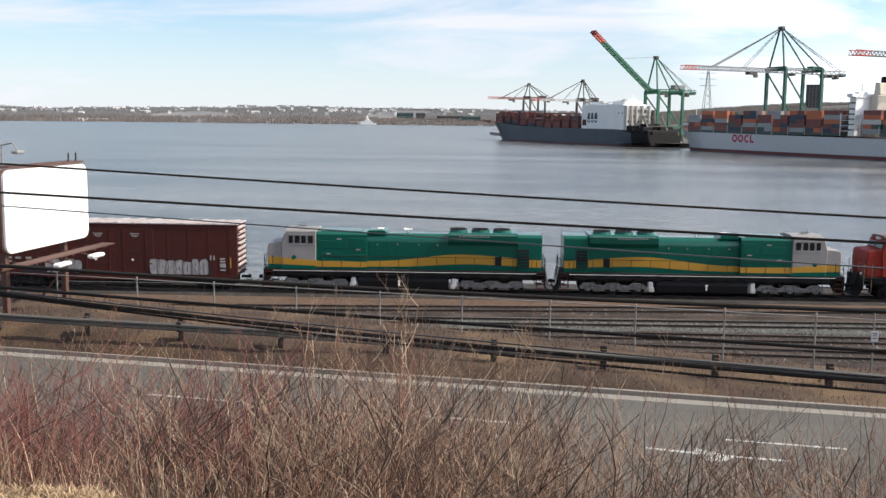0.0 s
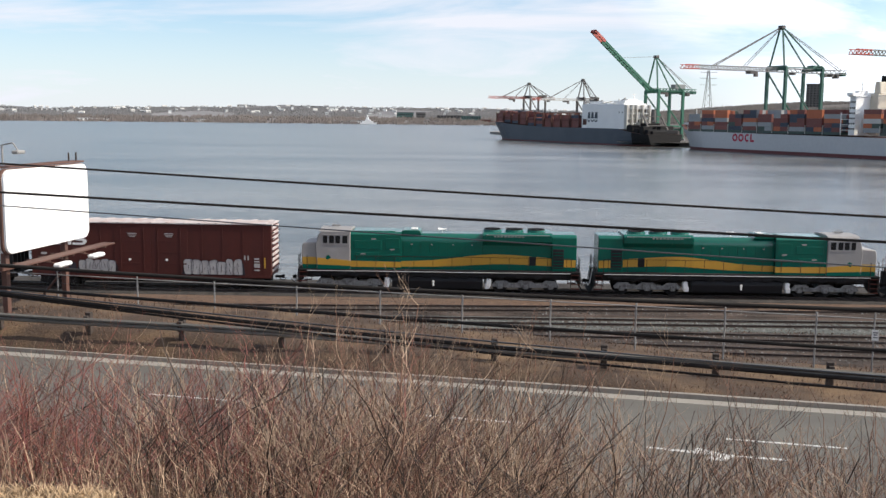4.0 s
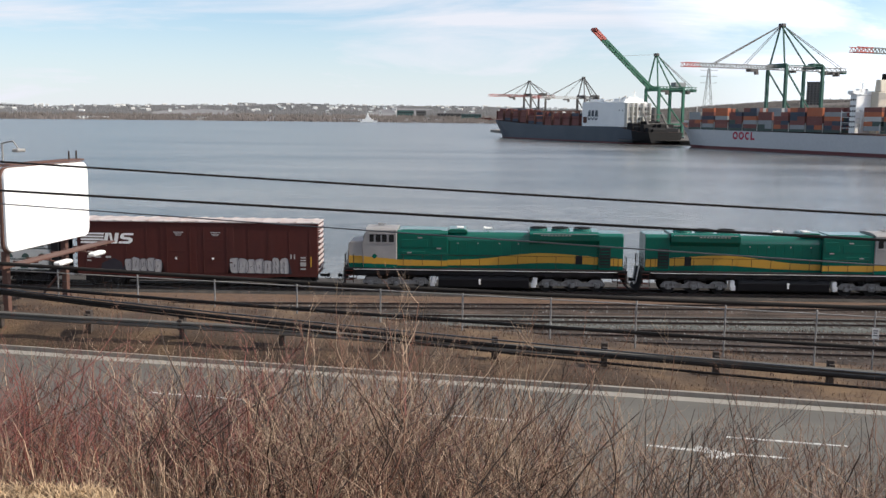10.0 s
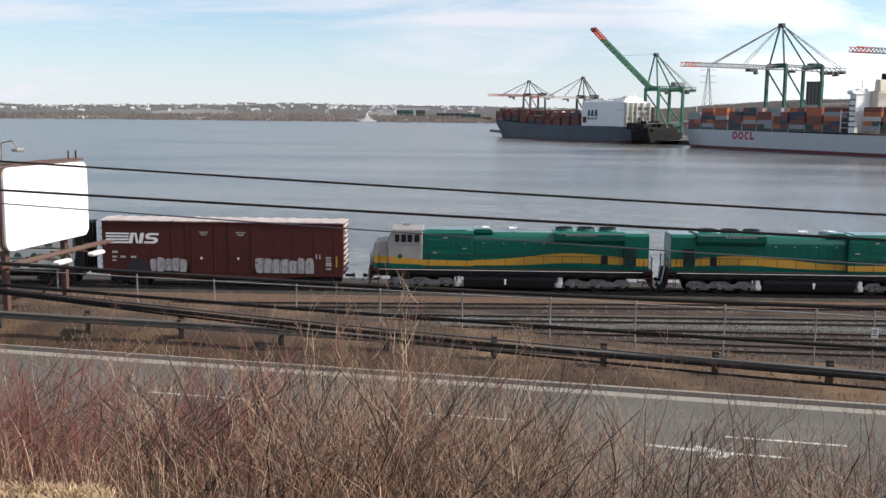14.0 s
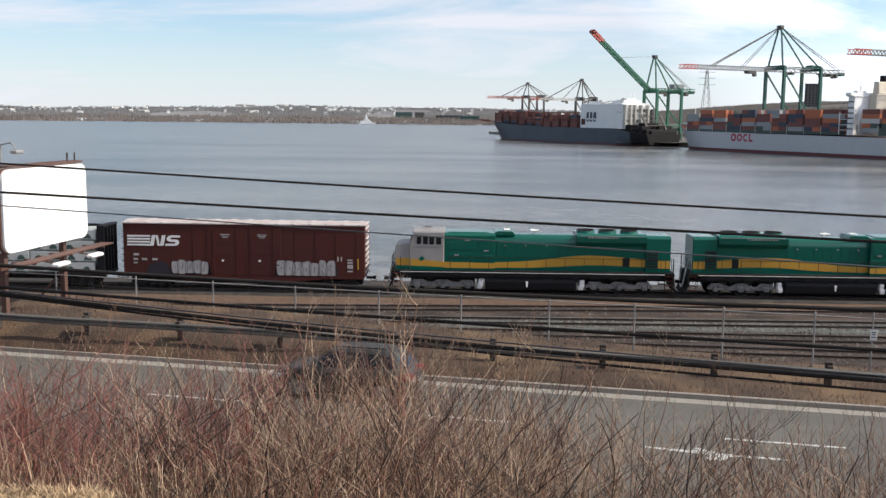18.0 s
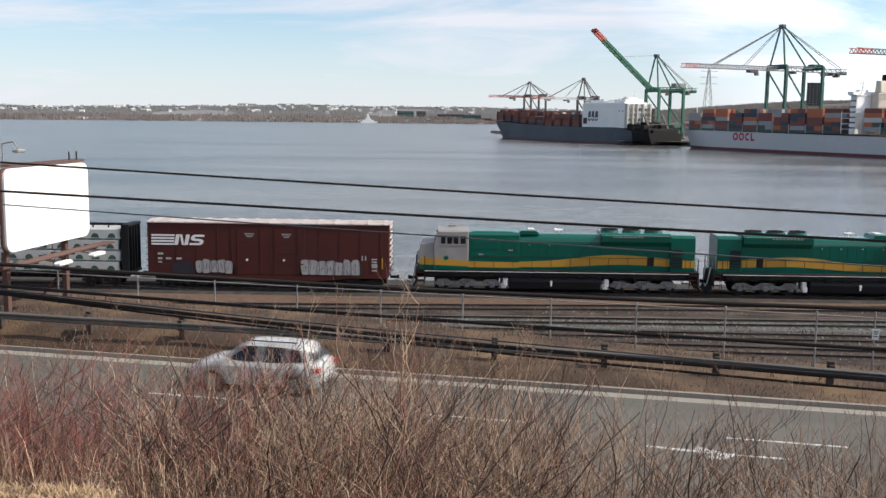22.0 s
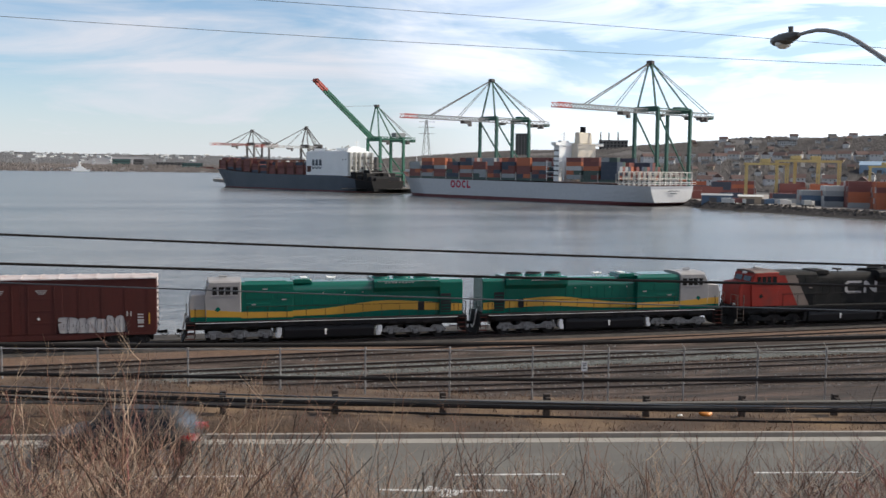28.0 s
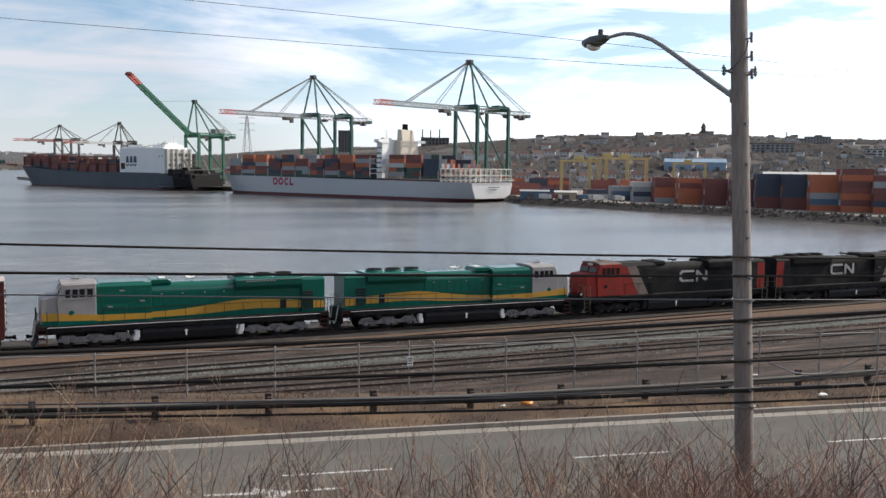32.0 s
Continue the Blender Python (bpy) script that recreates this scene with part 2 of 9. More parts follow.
M.update({
    "green": mat("green_loco_paint", (0.0006, 0.098, 0.069), 0.22, vary=0.12, scale=0.8, fine=12, bump=0.02, other=(0.0008, 0.080, 0.056), amount=0.5, coat=0.15, obj=1),
    "yellow": mat("yellow_loco_paint", (0.50, 0.275, 0.03), 0.42, vary=0.10, scale=0.8, fine=12, bump=0.03, other=(0.40, 0.21, 0.03), amount=0.5, obj=1),
    "cab_grey": mat("pale_grey_cab_paint", (0.27, 0.255, 0.248), 0.5, vary=0.08, scale=0.9, fine=12, bump=0.03, other=(0.32, 0.30, 0.295), amount=0.6, obj=1),
    "white": mat("white_paint", (0.78, 0.77, 0.75), 0.5, vary=0.08, scale=1.0, fine=15, bump=0.03, obj=1),
    "black": mat("black_underframe", (0.010, 0.010, 0.011), 0.8, vary=0.3, scale=1.2, fine=15, bump=0.1, other=(0.024, 0.020, 0.018), amount=0.6, obj=1),
    "tank_black": mat("black_fuel_tank", (0.008, 0.008, 0.010), 0.62, vary=0.2, scale=1.0, fine=15, bump=0.05, obj=1),
    "truck_grey": mat("dusty_grey_truck", (0.24, 0.235, 0.23), 0.8, vary=0.4, scale=4.0, fine=18, bump=0.15, other=(0.07, 0.066, 0.062), amount=0.9, obj=1),
    "glass": mat("dark_window_glass", (0.012, 0.014, 0.016), 0.08, vary=0.1, scale=1, fine=5, bump=0.0, obj=1),
    "dusty_red": mat("faded_red_paint", (0.27, 0.020, 0.011), 0.62, vary=0.2, scale=0.9, fine=10, bump=0.04, other=(0.13, 0.022, 0.016), amount=0.7, obj=1),
    "dusty_black": mat("dusty_black_paint", (0.009, 0.009, 0.009), 0.85, vary=0.25, scale=0.7, fine=10, bump=0.04, other=(0.025, 0.022, 0.02), amount=0.7, obj=1),
    "dusty_white": mat("dirty_white_stripe", (0.20, 0.15, 0.12), 0.6, vary=0.2, scale=1.5, fine=12, bump=0.03, other=(0.13, 0.10, 0.085), amount=0.7, obj=1),
    "boxcar": mat("oxide_red_boxcar_paint", (0.074, 0.0165, 0.0125), 0.65, vary=0.25, scale=0.6, fine=9, bump=0.06, other=(0.046, 0.013, 0.011), amount=0.7, stretch=(1, 1, 0.35), obj=1),
    "boxcar_roof": mat("weathered_pale_roof", (0.52, 0.47, 0.46), 0.7, vary=0.25, scale=1.2, fine=9, bump=0.1, other=(0.26, 0.16, 0.14), amount=0.6, obj=1),
    "graffiti": mat("chalky_white_spray_paint", (0.44, 0.42, 0.41), 0.8, vary=0.25, scale=2.0, fine=14, bump=0.0, other=(0.2, 0.18, 0.18), amount=0.6, obj=1),
    "graffiti_dark": mat("dark_spray_outline", (0.03, 0.027, 0.035), 0.8, vary=0.2, scale=2.0, fine=14, bump=0.0, obj=1),
    "wrap": mat("grey_wrapped_lumber", (0.47, 0.48, 0.47), 0.6, vary=0.15, scale=1.5, fine=10, bump=0.1, other=(0.36, 0.38, 0.37), amount=0.6, obj=1),
    "wrap_mark": mat("dark_green_wrap_mark", (0.05, 0.085, 0.075), 0.7, vary=0.2, scale=2, fine=12, bump=0.0, obj=1),
    "steel": mat("bare_steel", (0.34, 0.335, 0.33), 0.42, metal=0.8, vary=0.15, scale=3, fine=30, bump=0.05, obj=1),
    "roof_dust": mat("dusty_brown_roof", (0.12, 0.085, 0.075), 0.8, vary=0.25, scale=1, fine=12, bump=0.05, other=(0.2, 0.17, 0.155), amount=0.6, obj=1),
    "lens": mat("lamp_lens", (0.75, 0.74, 0.70), 0.15, vary=0.05, scale=3, fine=20, bump=0.0, obj=1),
    "red_lens": mat("red_lamp_lens", (0.55, 0.012, 0.015), 0.2, vary=0.05, scale=3, fine=20, bump=0.0, obj=1),
})

M.update({
    "wood_pole": mat("grey_weathered_pole_wood", (0.29, 0.25, 0.225), 0.9, vary=0.35, scale=2.0, fine=30, bump=0.5, other=(0.155, 0.128, 0.112), amount=0.7, stretch=(1, 1, 0.12), obj=1),
    "post_wood": mat("dark_creosoted_post", (0.045, 0.036, 0.032), 0.9, vary=0.3, scale=3, fine=25, bump=0.3, other=(0.08, 0.06, 0.05), amount=0.5, obj=1),
    "galv": mat("dull_galvanised_steel", (0.28, 0.27, 0.26), 0.6, metal=0.1, vary=0.15, scale=1.5, fine=20, bump=0.06, other=(0.26, 0.25, 0.24), amount=0.6),
    "guard": mat("weathered_grey_guard_rail_steel", (0.13, 0.124, 0.115), 0.85, metal=0.05, vary=0.25, scale=0.8, fine=14, bump=0.05, other=(0.09, 0.08, 0.07), amount=0.6),
    "cable": mat("black_cable_sheath", (0.020, 0.017, 0.015), 0.9, vary=0.2, scale=2, fine=20, bump=0.1),
    "wire": mat("grey_wire", (0.10, 0.105, 0.11), 0.5, metal=0.4, vary=0.2, scale=2, fine=20, bump=0.0),
    "board_white": mat("bright_white_poster_sheet", (0.86, 0.86, 0.85), 0.6, vary=0.03, scale=0.7, fine=8, bump=0.02, obj=1),
    "board_frame": mat("rust_brown_steel", (0.12, 0.062, 0.048), 0.75, vary=0.25, scale=1.5, fine=14, bump=0.1, other=(0.08, 0.05, 0.042), amount=0.6, obj=1),
    "twig_red": mat("red_winter_twig", (0.155, 0.042, 0.032), 0.6, vary=0.3, scale=1.5, fine=30, bump=0.0, island=0.45),
    "twig_tan": mat("tan_winter_twig", (0.39, 0.28, 0.195), 0.7, vary=0.3, scale=1.5, fine=30, bump=0.0, island=0.5),
    "twig_brown": mat("reddish_brown_twig", (0.17, 0.092, 0.064), 0.7, vary=0.3, scale=1.5, fine=30, bump=0.0, island=0.5),
    "twig_grey": mat("grey_brown_bark", (0.046, 0.033, 0.027), 0.8, vary=0.3, scale=1.5, fine=30, bump=0.0, island=0.4),
    "straw": mat("golden_dry_grass", (0.45, 0.32, 0.20), 0.8, vary=0.25, scale=1.0, fine=20, bump=0.0, island=0.4),
    "weed": mat("brown_dead_weeds", (0.155, 0.098, 0.070), 0.9, vary=0.3, scale=0.3, fine=8, bump=0.0, island=0.45),
    "lamp_metal": mat("dark_lamp_housing", (0.10, 0.095, 0.09), 0.5, metal=0.5, vary=0.2, scale=3, fine=25, bump=0.05, obj=1),
    "insulator": mat("grey_porcelain", (0.12, 0.12, 0.125), 0.3, vary=0.1, scale=3, fine=20, bump=0.0, obj=1),
    "orange_litter": mat("orange_plastic", (0.62, 0.22, 0.03), 0.5, vary=0.15, scale=5, fine=30, bump=0.05),
    "white_litter": mat("white_plastic", (0.75, 0.74, 0.72), 0.5, vary=0.1, scale=5, fine=30, bump=0.05),
})

M.update({
    "hull_grey": mat("pale_grey_ship_paint", (0.52, 0.52, 0.525), 0.5, vary=0.08, scale=0.05, fine=0.6, bump=0.0, other=(0.45, 0.45, 0.46), amount=0.5),
    "hull_dark": mat("dark_slate_ship_paint", (0.045, 0.058, 0.080), 0.5, vary=0.15, scale=0.05, fine=0.6, bump=0.0, other=(0.06, 0.07, 0.09), amount=0.5),
    "boot_red": mat("boot_topping_red", (0.13, 0.030, 0.030), 0.6, vary=0.2, scale=0.1, fine=1.0, bump=0.0),
    "ship_white": mat("white_ship_paint", (0.82, 0.82, 0.81), 0.5, vary=0.06, scale=0.1, fine=1.0, bump=0.0),
    "ship_deck": mat("brown_red_deck", (0.10, 0.045, 0.036), 0.8, vary=0.25, scale=0.1, fine=1.0, bump=0.0),
    "logo_red": mat("red_hull_mark", (0.42, 0.015, 0.05), 0.5, vary=0.08, scale=0.2, fine=2.0, bump=0.0),
    "crane_green": mat("dark_green_crane_paint", (0.022, 0.085, 0.062), 0.55, vary=0.2, scale=0.1, fine=1.0, bump=0.0, other=(0.035, 0.10, 0.08), amount=0.5),
    "crane_bright": mat("green_crane_paint", (0.028, 0.125, 0.078), 0.55, vary=0.2, scale=0.1, fine=1.0, bump=0.0),
    "crane_grey": mat("grey_crane_lattice", (0.24, 0.25, 0.25), 0.6, vary=0.2, scale=0.1, fine=1.0, bump=0.0),
    "crane_red": mat("faded_red_boom_tip", (0.42, 0.10, 0.08), 0.6, vary=0.15, scale=0.1, fine=1.0, bump=0.0),
    "crane_yellow": mat("yellow_yard_crane", (0.52, 0.40, 0.17), 0.6, vary=0.15, scale=0.1, fine=1.0, bump=0.0),
    "quay": mat("quay_concrete", (0.30, 0.27, 0.24), 0.9, vary=0.25, scale=0.08, fine=1.0, bump=0.2, other=(0.20, 0.175, 0.16), amount=0.7),
    "rock": mat("shore_rock", (0.065, 0.056, 0.05), 0.95, vary=0.3, scale=0.4, fine=3.0, bump=0.3, island=0.5),
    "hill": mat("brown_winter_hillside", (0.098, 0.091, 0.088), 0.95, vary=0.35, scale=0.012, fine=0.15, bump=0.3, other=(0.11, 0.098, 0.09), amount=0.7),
    # distance haze is put into this pale bluish base colour
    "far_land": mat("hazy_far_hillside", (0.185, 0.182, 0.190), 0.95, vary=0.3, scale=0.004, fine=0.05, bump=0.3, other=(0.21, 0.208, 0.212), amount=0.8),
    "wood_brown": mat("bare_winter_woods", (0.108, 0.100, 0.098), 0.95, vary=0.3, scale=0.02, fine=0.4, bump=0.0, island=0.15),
    # greyed and blued likewise, the haze over the far woods as colour
    "wood_far": mat("haze_toned_far_woods", (0.130, 0.130, 0.136), 0.95, vary=0.3, scale=0.006, fine=0.1, bump=0.0, island=0.12),
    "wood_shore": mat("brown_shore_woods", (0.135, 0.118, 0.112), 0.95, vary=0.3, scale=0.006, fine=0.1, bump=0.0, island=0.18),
    "house_white": mat("white_clapboard", (0.55, 0.54, 0.53), 0.8, vary=0.08, scale=0.3, fine=3, bump=0.05),
    "house_grey": mat("grey_clapboard", (0.30, 0.30, 0.30), 0.8, vary=0.1, scale=0.3, fine=3, bump=0.05),
    "house_tan": mat("tan_clapboard", (0.34, 0.27, 0.20), 0.8, vary=0.1, scale=0.3, fine=3, bump=0.05),
    "house_red": mat("brick_red_wall", (0.22, 0.085, 0.065), 0.85, vary=0.15, scale=0.3, fine=3, bump=0.05),
    "roof_dark": mat("dark_shingle_roof", (0.085, 0.078, 0.075), 0.9, vary=0.2, scale=0.3, fine=3, bump=0.1),
    "roof_brown": mat("brown_shingle_roof", (0.125, 0.083, 0.075), 0.9, vary=0.2, scale=0.3, fine=3, bump=0.1),
    "shed_blue": mat("pale_blue_cladding", (0.22, 0.31, 0.41), 0.6, vary=0.12, scale=0.2, fine=2, bump=0.05),
    "concrete_dark": mat("dark_concrete_facade", (0.12, 0.112, 0.108), 0.85, vary=0.15, scale=0.2, fine=2, bump=0.05),
    "teal": mat("teal_cladding", (0.07, 0.13, 0.12), 0.7, vary=0.15, scale=0.1, fine=1, bump=0.0),
    "lash": mat("pale_lashing_bridge_paint", (0.48, 0.46, 0.42), 0.6, vary=0.15, scale=0.3, fine=2, bump=0.0),
    "funnel_cream": mat("cream_funnel_paint", (0.62, 0.56, 0.46), 0.6, vary=0.1, scale=0.2, fine=2, bump=0.0),
})
# container colours are raised: haze over the distant terminal is put into them
for key, col in (("c_orange", (0.46, 0.135, 0.060)), ("c_rust", (0.195, 0.062, 0.052)), ("c_navy", (0.046, 0.060, 0.090)), ("c_grey", (0.32, 0.335, 0.34)), ("c_white", (0.55, 0.54, 0.52)),
                 ("c_green", (0.06, 0.09, 0.078)), ("c_blue", (0.085, 0.14, 0.215)), ("c_brown", (0.25, 0.080, 0.062))):
    M[key] = mat("container_" + key[2:], col, 0.6, vary=0.15, scale=0.25, fine=3.0, bump=0.05, other=tuple(0.75 * v + 0.02 for v in col), amount=0.6)

# ---- small tools for shapes ----
def mesh_object(name, bm, material, parent=None, label="", smooth=False):
    me = bpy.data.meshes.new(name)
    if smooth:
        for fc in bm.faces:
            fc.smooth = True
    bm.to_mesh(me)
    bm.free()
    for mt in (material if isinstance(material, (list, tuple)) else [material]):
        me.materials.append(mt)
    ob = new(name, me)
    if parent is not None:
        ob.parent = parent
    if label:
        ob["label"] = label
    return ob


def part(name, bm, material, parent, label="", smooth=False):
    return mesh_object(name, bm, material, parent, label, smooth)


def raw(name, verts, faces, material, parent=None, label="", mats=None):
    me = bpy.data.meshes.new(name)
    me.from_pydata(verts, [], faces)
    for mt in (material if isinstance(material, (list, tuple)) else [material]):
        me.materials.append(mt)
    if mats is not None:
        me.polygons.foreach_set("material_index", mats)
    me.update()
    ob = new(name, me)
    if parent is not None:
        ob.parent = parent
    if label:
        ob["label"] = label
    return ob


def thing(name, m, label, category, group="", kind=""):
    ob = new(name)
    ob.matrix_basis = m
    return tagged(ob, label, category, group, kind)


def box(bm, x0, x1, y0, y1, z0, z1, bevel=0.0, turn=None, mi=0):
    """A box between two corners, with bevelled edges."""
    r = bmesh.ops.create_cube(bm, size=1)
    vs = r["verts"]
    for v in vs:
        v.co = Vector((x0 + (v.co.x + 0.5) * (x1 - x0), y0 + (v.co.y + 0.5) * (y1 - y0), z0 + (v.co.z + 0.5) * (z1 - z0)))
    if bevel:
        es = list({e for v in vs for e in v.link_edges})
        r = bmesh.ops.bevel(bm, geom=es, offset=bevel, segments=1, affect="EDGES", profile=0.5)
        vs = list({v for f in r["faces"] for v in f.verts})
    if turn is not None:
        bmesh.ops.transform(bm, matrix=turn, verts=vs)
    if mi:
        for f in {f for v in vs for f in v.link_faces}:
            f.material_index = mi
    return vs


def bar(bm, a, b, r, sides=6, r2=None):
    """A round bar from a to b."""
    a, b = Vector(a), Vector(b)
    d = b - a
    q = d.to_track_quat("Z", "Y").to_matrix().to_4x4()
    bmesh.ops.create_cone(bm, cap_ends=True, segments=sides, radius1=r, radius2=r if r2 is None else r2, depth=d.length,
                          matrix=Matrix.Translation((a + b) / 2) @ q)


def beam(bm, a, b, w, h):
    """A square beam from a to b, w wide and h high."""
    a, b = Vector(a), Vector(b)
    d = b - a
    q = d.to_track_quat("Z", "Y").to_matrix().to_4x4()
    r = bmesh.ops.create_cube(bm, size=1, matrix=Matrix.Translation((a + b) / 2) @ q @ Matrix.Diagonal((w, h, d.length, 1)))
    return r["verts"]


def prism(bm, outline, y0, y1, axis="y", bevel=0.0):
    """An outline in x and z, drawn out from y0 to y1 (or in y and z along x)."""
    def at(p, s):
        return (p[0], s, p[1]) if axis == "y" else ((s, p[0], p[1]) if axis == "x" else (p[0], p[1], s))
    va = [bm.verts.new(at(p, y0)) for p in outline]
    vb = [bm.verts.new(at(p, y1)) for p in outline]
    k = len(outline)
    fs = [bm.faces.new(va), bm.faces.new(vb[::-1])]
    for i in range(k):
        fs.append(bm.faces.new((va[i], vb[i], vb[(i + 1) % k], va[(i + 1) % k])))
    bmesh.ops.recalc_face_normals(bm, faces=fs)
    if bevel:
        bmesh.ops.bevel(bm, geom=list({e for f in fs for e in f.edges}), offset=bevel, segments=1, affect="EDGES")
    return va + vb


def B():
    return bmesh.new()

# ---- the ground: a bank under the camera, the road, the railway yard, the basin ----
UX, UY = 0.9762, -0.2167   # along the road, to the right


def road_xy(u, n):
    """The place u metres along the road and n metres from the camera across it."""
    return u * UX - n * UY, u * UY + n * UX


def along(x, y):
    return x * UX + y * UY, -x * UY + y * UX


def lerp(v, pts):
    for (a, za), (b, zb) in zip(pts, pts[1:]):
        if v <= b:
            s = max(0, (v - a) / (b - a))
            return za + (zb - za) * s
    return pts[-1][1]


ROAD_Z = 4.14
NEAR = ((0, 11.6), (3.5, 11.55), (5.0, 10.9), (12, 6.9), (16.2, 4.55), (17.8, 4.24), (18.2, 4.0), (32.4, 4.0), (32.5, 4.24), (38, 4.2), (40, 4.0))


def shore_y(x):
    return 79.3 - 0.02 * x + 0.8 * noise.noise((x * 0.05, 3, 0))


def verge_tilt(u, n):
    """The verge beyond the kerb falls to the east."""
    return max(-0.55, min(0.75, -0.0395 * (u - 2.2))) * max(0.0, min(1.0, (n - 32.7) / 0.7, (47 - n) / 7))


def ground_z(x, y):
    u, n = along(x, y)
    if n < 40:
        z = lerp(n, NEAR)
        if n < 8 and u < -1.2:   # the lawn's edge reaches further out to the left
            z = lerp(n - 0.12 * min(1, (-1.2 - u) / 1.0) * (1 if n < 6 else max(0, (8 - n) / 2)), NEAR)
        z += verge_tilt(u, n)
        if n < 17.5 or 33 < n:
            z += 0.10 * noise.noise((x * 0.5, y * 0.5, 0)) + 0.25 * noise.noise((x * 0.13, y * 0.13, 5)) * (1 if n < 17 else 0.2)
        return z
    s = min(1, (n - 40) / 11.0)
    z = 4.0 * (1 - s) ** 1.15 - 0.13 * s + verge_tilt(u, n)
    z += 0.05 * noise.noise((x * 0.4, y * 0.4, 0))
    sy = shore_y(x)
    if y > sy:
        z -= min(12, (y - sy) * 0.8)
    return z


def build_ground():
    ns = sorted({*(-60, -30, -12, -6, -2), *[i * 0.6 for i in range(0, 32)], 17.8, 18.2, 32.4, 32.5, *[32.5 + i * 0.8 for i in range(1, 32)],
                 *[60 + i * 2.5 for i in range(30)], 140, 170, 220, 400, 900, 2500, 6000})
    us = sorted({*(-6000, -2500, -1000, -500, -300, -200, -140), *[-100 + 1.6 * i for i in range(0, 146)], 150, 190, 260, 400, 800, 2500, 6000})
    verts, faces, mi = [], [], []
    for n in ns:
        for u in us:
            x, y = road_xy(u, n)
            verts.append((x, y, ground_z(x, y)))
    w = len(us)
    for j in range(len(ns) - 1):
        for i in range(w - 1):
            a = j * w + i
            faces.append((a, a + 1, a + w + 1, a + w))
            x, y = road_xy(us[i] + 0.5, ns[j] + 0.3)
            mi.append(0 if ns[j] < 46 else 1)
    g = raw("ground", verts, faces, [M["soil"], M["yard"]], mats=mi)
    for p in g.data.polygons:
        p.use_smooth = True
    tagged(g, "dry winter grass bank and brown railway yard soil", "ground", kind="structure")


build_ground()

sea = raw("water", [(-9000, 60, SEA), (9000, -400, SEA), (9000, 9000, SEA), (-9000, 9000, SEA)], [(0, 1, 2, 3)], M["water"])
tagged(sea, "grey rippled water of a wide harbour basin", "water", kind="structure")


def strip(name, n0, n1, u0, u1, z, material, label, step=None, lift=0.0):
    bm = B()
    x0 = [road_xy(u0, n0), road_xy(u1, n0), road_xy(u1, n1), road_xy(u0, n1)]
    v = [bm.verts.new((*p, z)) for p in x0]
    top = bm.faces.new(v)
    r = bmesh.ops.extrude_face_region(bm, geom=[top])
    low = [e for e in r["geom"] if isinstance(e, bmesh.types.BMVert)]
    bmesh.ops.translate(bm, verts=low, vec=(0, 0, lift))
    bmesh.ops.recalc_face_normals(bm, faces=bm.faces)
    return tagged(mesh_object(name, bm, material), label, name.split("_")[-1], kind="structure")


strip("road", 17.9, 32.45, -720, 720, ROAD_Z - 0.3, M["asphalt"], "worn grey asphalt four lane road", lift=0.3)
strip("gutter", 31.9, 32.43, -720, 720, ROAD_Z - 0.1, M["sand"], "pale sandy strip along the far kerb", lift=0.108)
strip("far_kerb", 32.46, 32.64, -720, 720, ROAD_Z - 0.2, M["kerb"], "low concrete kerb beside dry grass", lift=0.36)
strip("near_kerb", 17.7, 17.88, -720, 720, ROAD_Z - 0.2, M["kerb"], "low concrete kerb below the bank", lift=0.34)


# ---- railway tracks: centre line y = y0 + slope * x ----
TRAIN_Y, TRAIN_K = 74.0, -0.02
TRACKS = (("running_track", TRAIN_Y, TRAIN_K, 0.22, 1), ("yard_track", 67.7, 0.03, 0.12, 1), ("yard_track", 63.5, -0.008, 0.14, 0),
          ("yard_track", 60.1, -0.045, 0.12, 1), ("yard_track", 57.4, -0.10, 0.12, 1))


